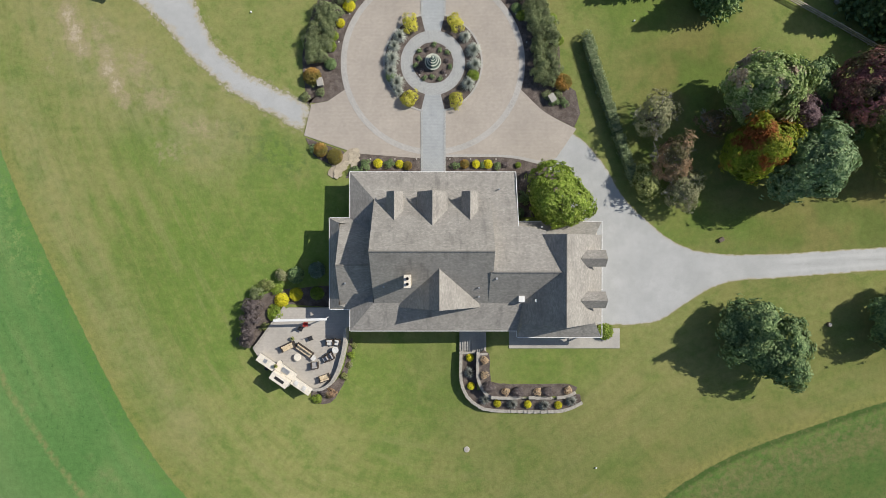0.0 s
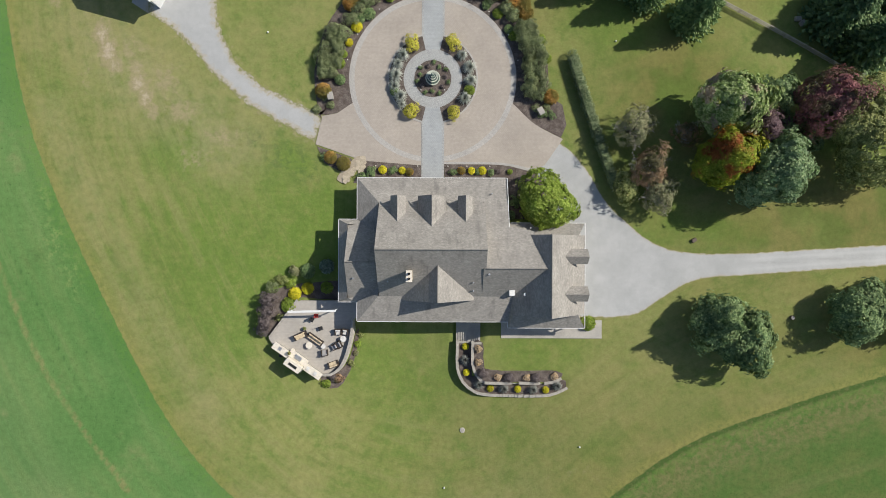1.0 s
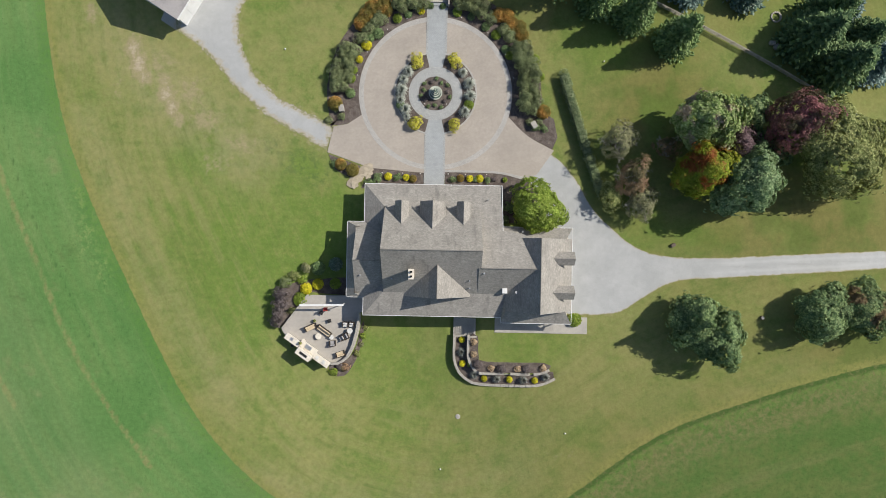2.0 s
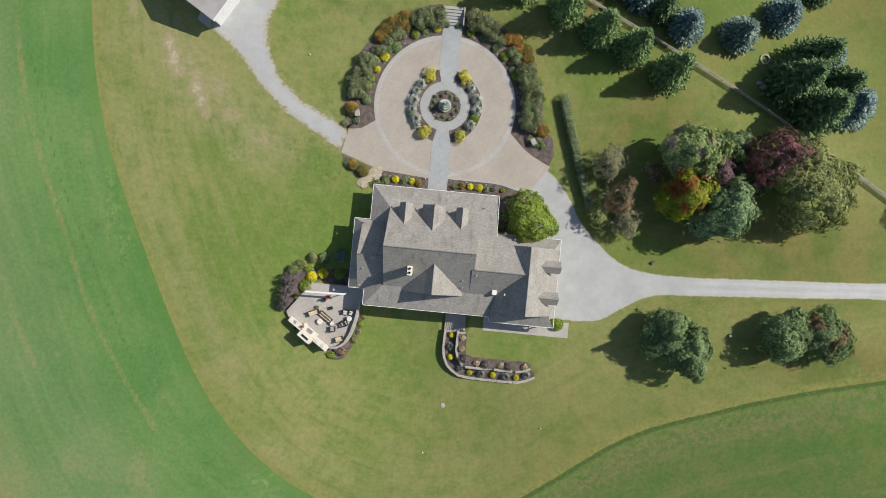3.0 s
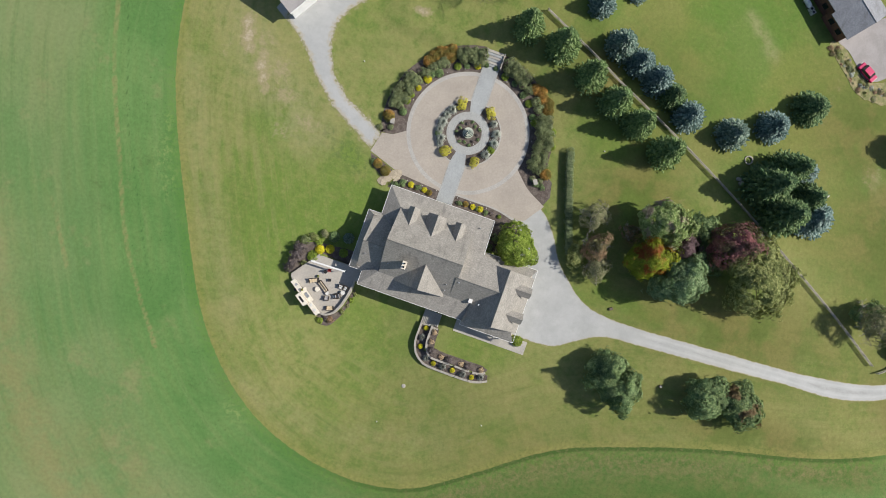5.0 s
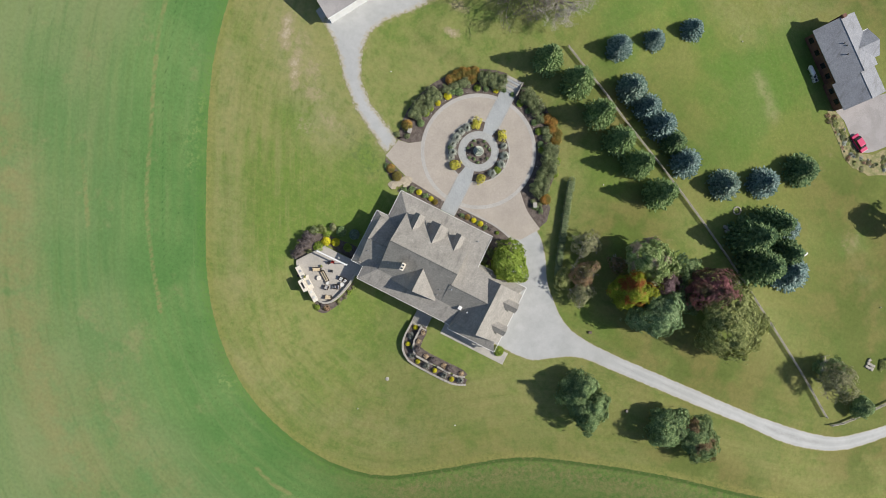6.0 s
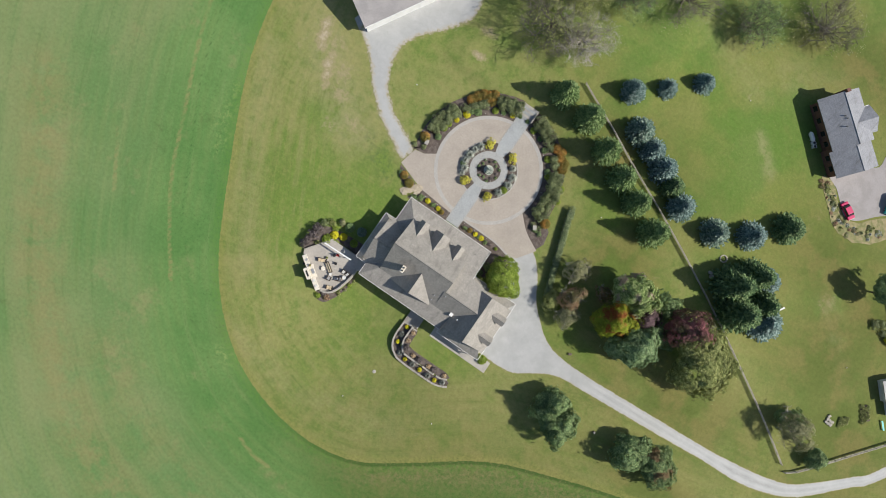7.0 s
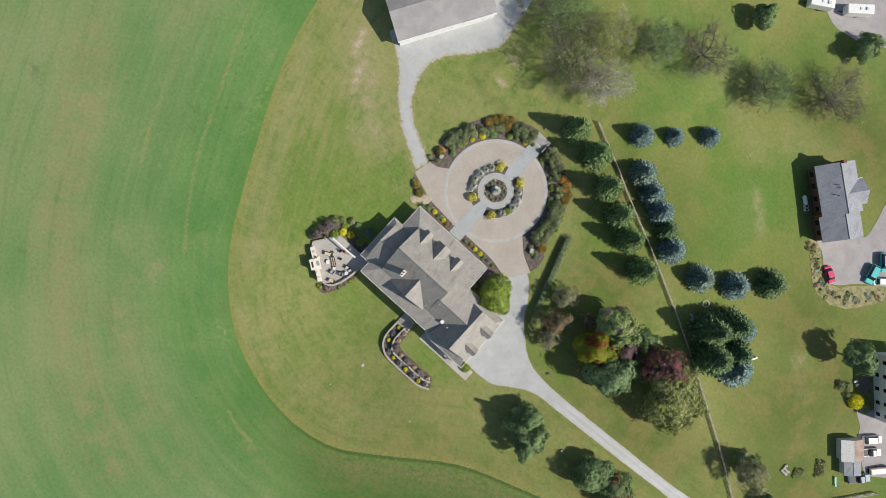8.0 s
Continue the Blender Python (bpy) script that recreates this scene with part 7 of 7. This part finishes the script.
for x, y, k in ((99.6, 52.0, 20), (100.5, 51.6, 60)):
    c = thing("garden_chair", x, y, "white garden chair beside the white house", "chair", "garden chairs", turn=k)
    part("seat", one_box(-0.3, 0.3, -0.3, 0.3, 0.38, 0.44, 0.02), WHITE, c)
    part("backrest", one_box(-0.3, 0.3, 0.26, 0.32, 0.44, 0.95, 0.02), WHITE, c)
    for sx in (-0.26, 0.26):
        for sy in (-0.26, 0.26):
            part("leg", one_box(sx - 0.03, sx + 0.03, sy - 0.03, sy + 0.03, -0.05, 0.38), WHITE, c)
vehicle("van", 112.6, 43.9, 45, 4.6, 1.9, 1.9, CAR_WHITE, "white and green minivan", (-0.4, 0.22))
vehicle("pickup_truck", 114.6, 41.3, 45, 4.8, 1.9, 1.7, CAR_WHITE, "white pickup truck with an open bed", (-0.05, 0.2), (-2.2, -0.6, DARK))
vehicle("pickup_truck", 116.6, 34.2, 48, 5.6, 2.0, 1.8, CAR_BLUE, "blue-grey pickup truck with an open bed", (-0.05, 0.2), (-2.6, -0.7, DARK))
boat = thing("boat", 119.6, 39.4, "tan covered boat on a trailer", "boat", turn=48)
part("hull", one_box(-2.6, 2.6, -0.9, 0.9, 0.4, 1.2, 0.3), CAR_BOAT, boat)
part("trailer_frame", one_box(-2.8, 3.4, -0.7, 0.7, 0.2, 0.4, 0.02), DARK, boat)
for sy in (-0.85, 0.85):
    part("wheel", lathe([(0.3, -0.1), (0.3, 0.1)], 14), RUBBER, boat).matrix_basis = pose(-0.6, sy, 0.3, 90, 0, 0)
shrub(102.8, 48.2, 1.9, 2.0, L_YELLOW, "round yellow-leaved shrub beside the white house", "mound", name="shrub")
for x, y, s in ((97.2, 48.6, 1.3), (98.6, 49.8, 1.2), (105.8, 48.6, 1.6), (104.6, 48.4, 1.4), (100.2, 48.0, 1.1)):
    shrub(x, y, s, s, L_SAGE, "grey-green shrub beside the white house", "open", seed=int(x))
for x, y, w, h in ((103.3, 24.7, 2.4, 1.6), (107.1, 29.4, 2.2, 4.0)):
    b = thing("vegetable_bed", x, y, "raised vegetable bed with straggling plants", "vegetable bed", turn=44)
    part("soil", one_box(-w / 2, w / 2, -h / 2, h / 2, -0.2, 0.12, 0.03), FLAG if h < 2 else MULCH, b)
    for i in range(10):
        shared("plant", leaf_mesh("plant", i, 90, [(0, 0, 0.25, 0.5, 0.5, 0.3)], 0.16, L_OLIVE), b, pose(-w / 2 + w * ((i * 0.37) % 1), -h / 2 + h * (i + 0.5) / 10, 0.1))
for i in range(7):
    x, y = 99.5 + 0.7 * (i % 3), 22.3 + 0.8 * (i // 3)
    s = thing("rubble_stone", x, y, "loose grey stone in a small heap", "stone", "stone heap")
    part("stone", one_box(-0.4, 0.4, -0.3, 0.3, -0.1, 0.4, 0.12, pose(0, 0, 0, 0, 0, i * 40)), WALLSTONE, s)

# trailer and van far up the lawn
tagged(sheet("pavement", curve_points([(28, 119), (33.5, 115.5), (38.5, 116.2), (43.5, 118.0), (50, 124), (44, 134), (32, 128)], 1.5, True), ASPHALT, 0.05, 3.0), "pale grey parking pad", "driveway", kind="structure")
for x, y, t, L in ((35.9, 121.6, 40, 6.6), (27.4, 115.6, 32, 6.0)):
    rv = thing("camper_trailer", x, y, "white camper trailer parked on the pad", "trailer", turn=t)
    part("body", one_box(-L / 2, L / 2, -1.2, 1.2, 0.5, 2.8, 0.15), WHITE, rv)
    part("roof_vent", one_box(-0.3, 0.3, -0.3, 0.3, 2.8, 2.95, 0.03), OFFWHITE, rv)
    part("roof_unit", one_box(1.2, 2.0, -0.4, 0.4, 2.8, 3.05, 0.06), OFFWHITE, rv)
    part("drawbar", one_box(-L / 2 - 1.2, -L / 2, -0.1, 0.1, 0.45, 0.6), DARK, rv)
    for sy in (-1.1, 1.1):
        part("wheel", lathe([(0.35, -0.1), (0.35, 0.1)], 14), RUBBER, rv).matrix_basis = pose(0.2, sy, 0.35, 90, 0, 0)

# ---- small things on the lawns ----
pit = thing("fire_pit", 55.8, 39.6, "ring of grey stones round a grassy fire pit", "fire pit")
for i in range(14):
    a = 6.283 * i / 14
    part("stone", one_box(-0.18, 0.18, -0.14, 0.14, -0.1, 0.25, 0.05, pose(0.8 * math.cos(a), 0.8 * math.sin(a), 0, 0, 0, 360 * i / 14 + 90)), WALLSTONE, pit)
mh = thing("well_cover", 3.55, -28.0, "round pale concrete well cover in the lawn", "cover")
part("cover", lathe([(0.40, -0.1), (0.40, 0.07), (0.36, 0.1)], 24), CONCRETE, mh)
part("lid", lathe([(0.25, 0.1), (0.23, 0.13)], 20), WALLSTONE, mh)
for x, y in ((21.0, -30.0), (26.2, 30.6), (-25.6, 31.6), (0.8, -36.5), (40.5, 74.5), (97.0, 36.0)):
    p = thing("marker_cap", x, y, "small white utility pipe cap in the lawn", "pipe cap", "pipe caps")
    part("cap", lathe([(0.11, -0.1), (0.11, 0.22), (0.08, 0.26)], 12), WHITE, p)
for x, y, a in ((54.9, 35.0, 0), (55.6, 34.4, 40)):
    s = thing("garden_stone", x, y, "pale and dark stones piled at the fence", "stone", "fence stones")
    part("stone", one_box(-0.5, 0.5, -0.35, 0.35, -0.1, 0.5, 0.14, pose(0, 0, 0, 0, 0, a)), WALLSTONE, s)
bench = thing("garden_bench", 74.7, 38.2, "small white garden bench beside the spruces", "bench", turn=60)
part("seat", one_box(-0.7, 0.7, -0.2, 0.2, 0.4, 0.46, 0.01), WHITE, bench)
for sx in (-0.6, 0.6):
    part("leg", one_box(sx - 0.04, sx + 0.04, -0.18, 0.18, 0, 0.4), WHITE, bench)
stump = thing("tree_stump", 52.6, -10.6, "short weathered tree stump in the lawn", "stump")
part("stump_wood", lathe([(0.42, -0.15), (0.34, 0.05), (0.30, 0.34), (0.27, 0.36)], 14), BARK, stump)
part("cut_face", lathe([(0.25, 0.36), (0.24, 0.375)], 14), TIMBER, stump)
rock = thing("garden_stone", 37.9, 0.9, "small dark stone beside the gravel drive", "stone")
part("stone", one_box(-0.4, 0.4, -0.28, 0.28, -0.1, 0.35, 0.12, pose(0, 0, 0, 0, 0, 30)), BARK, rock)
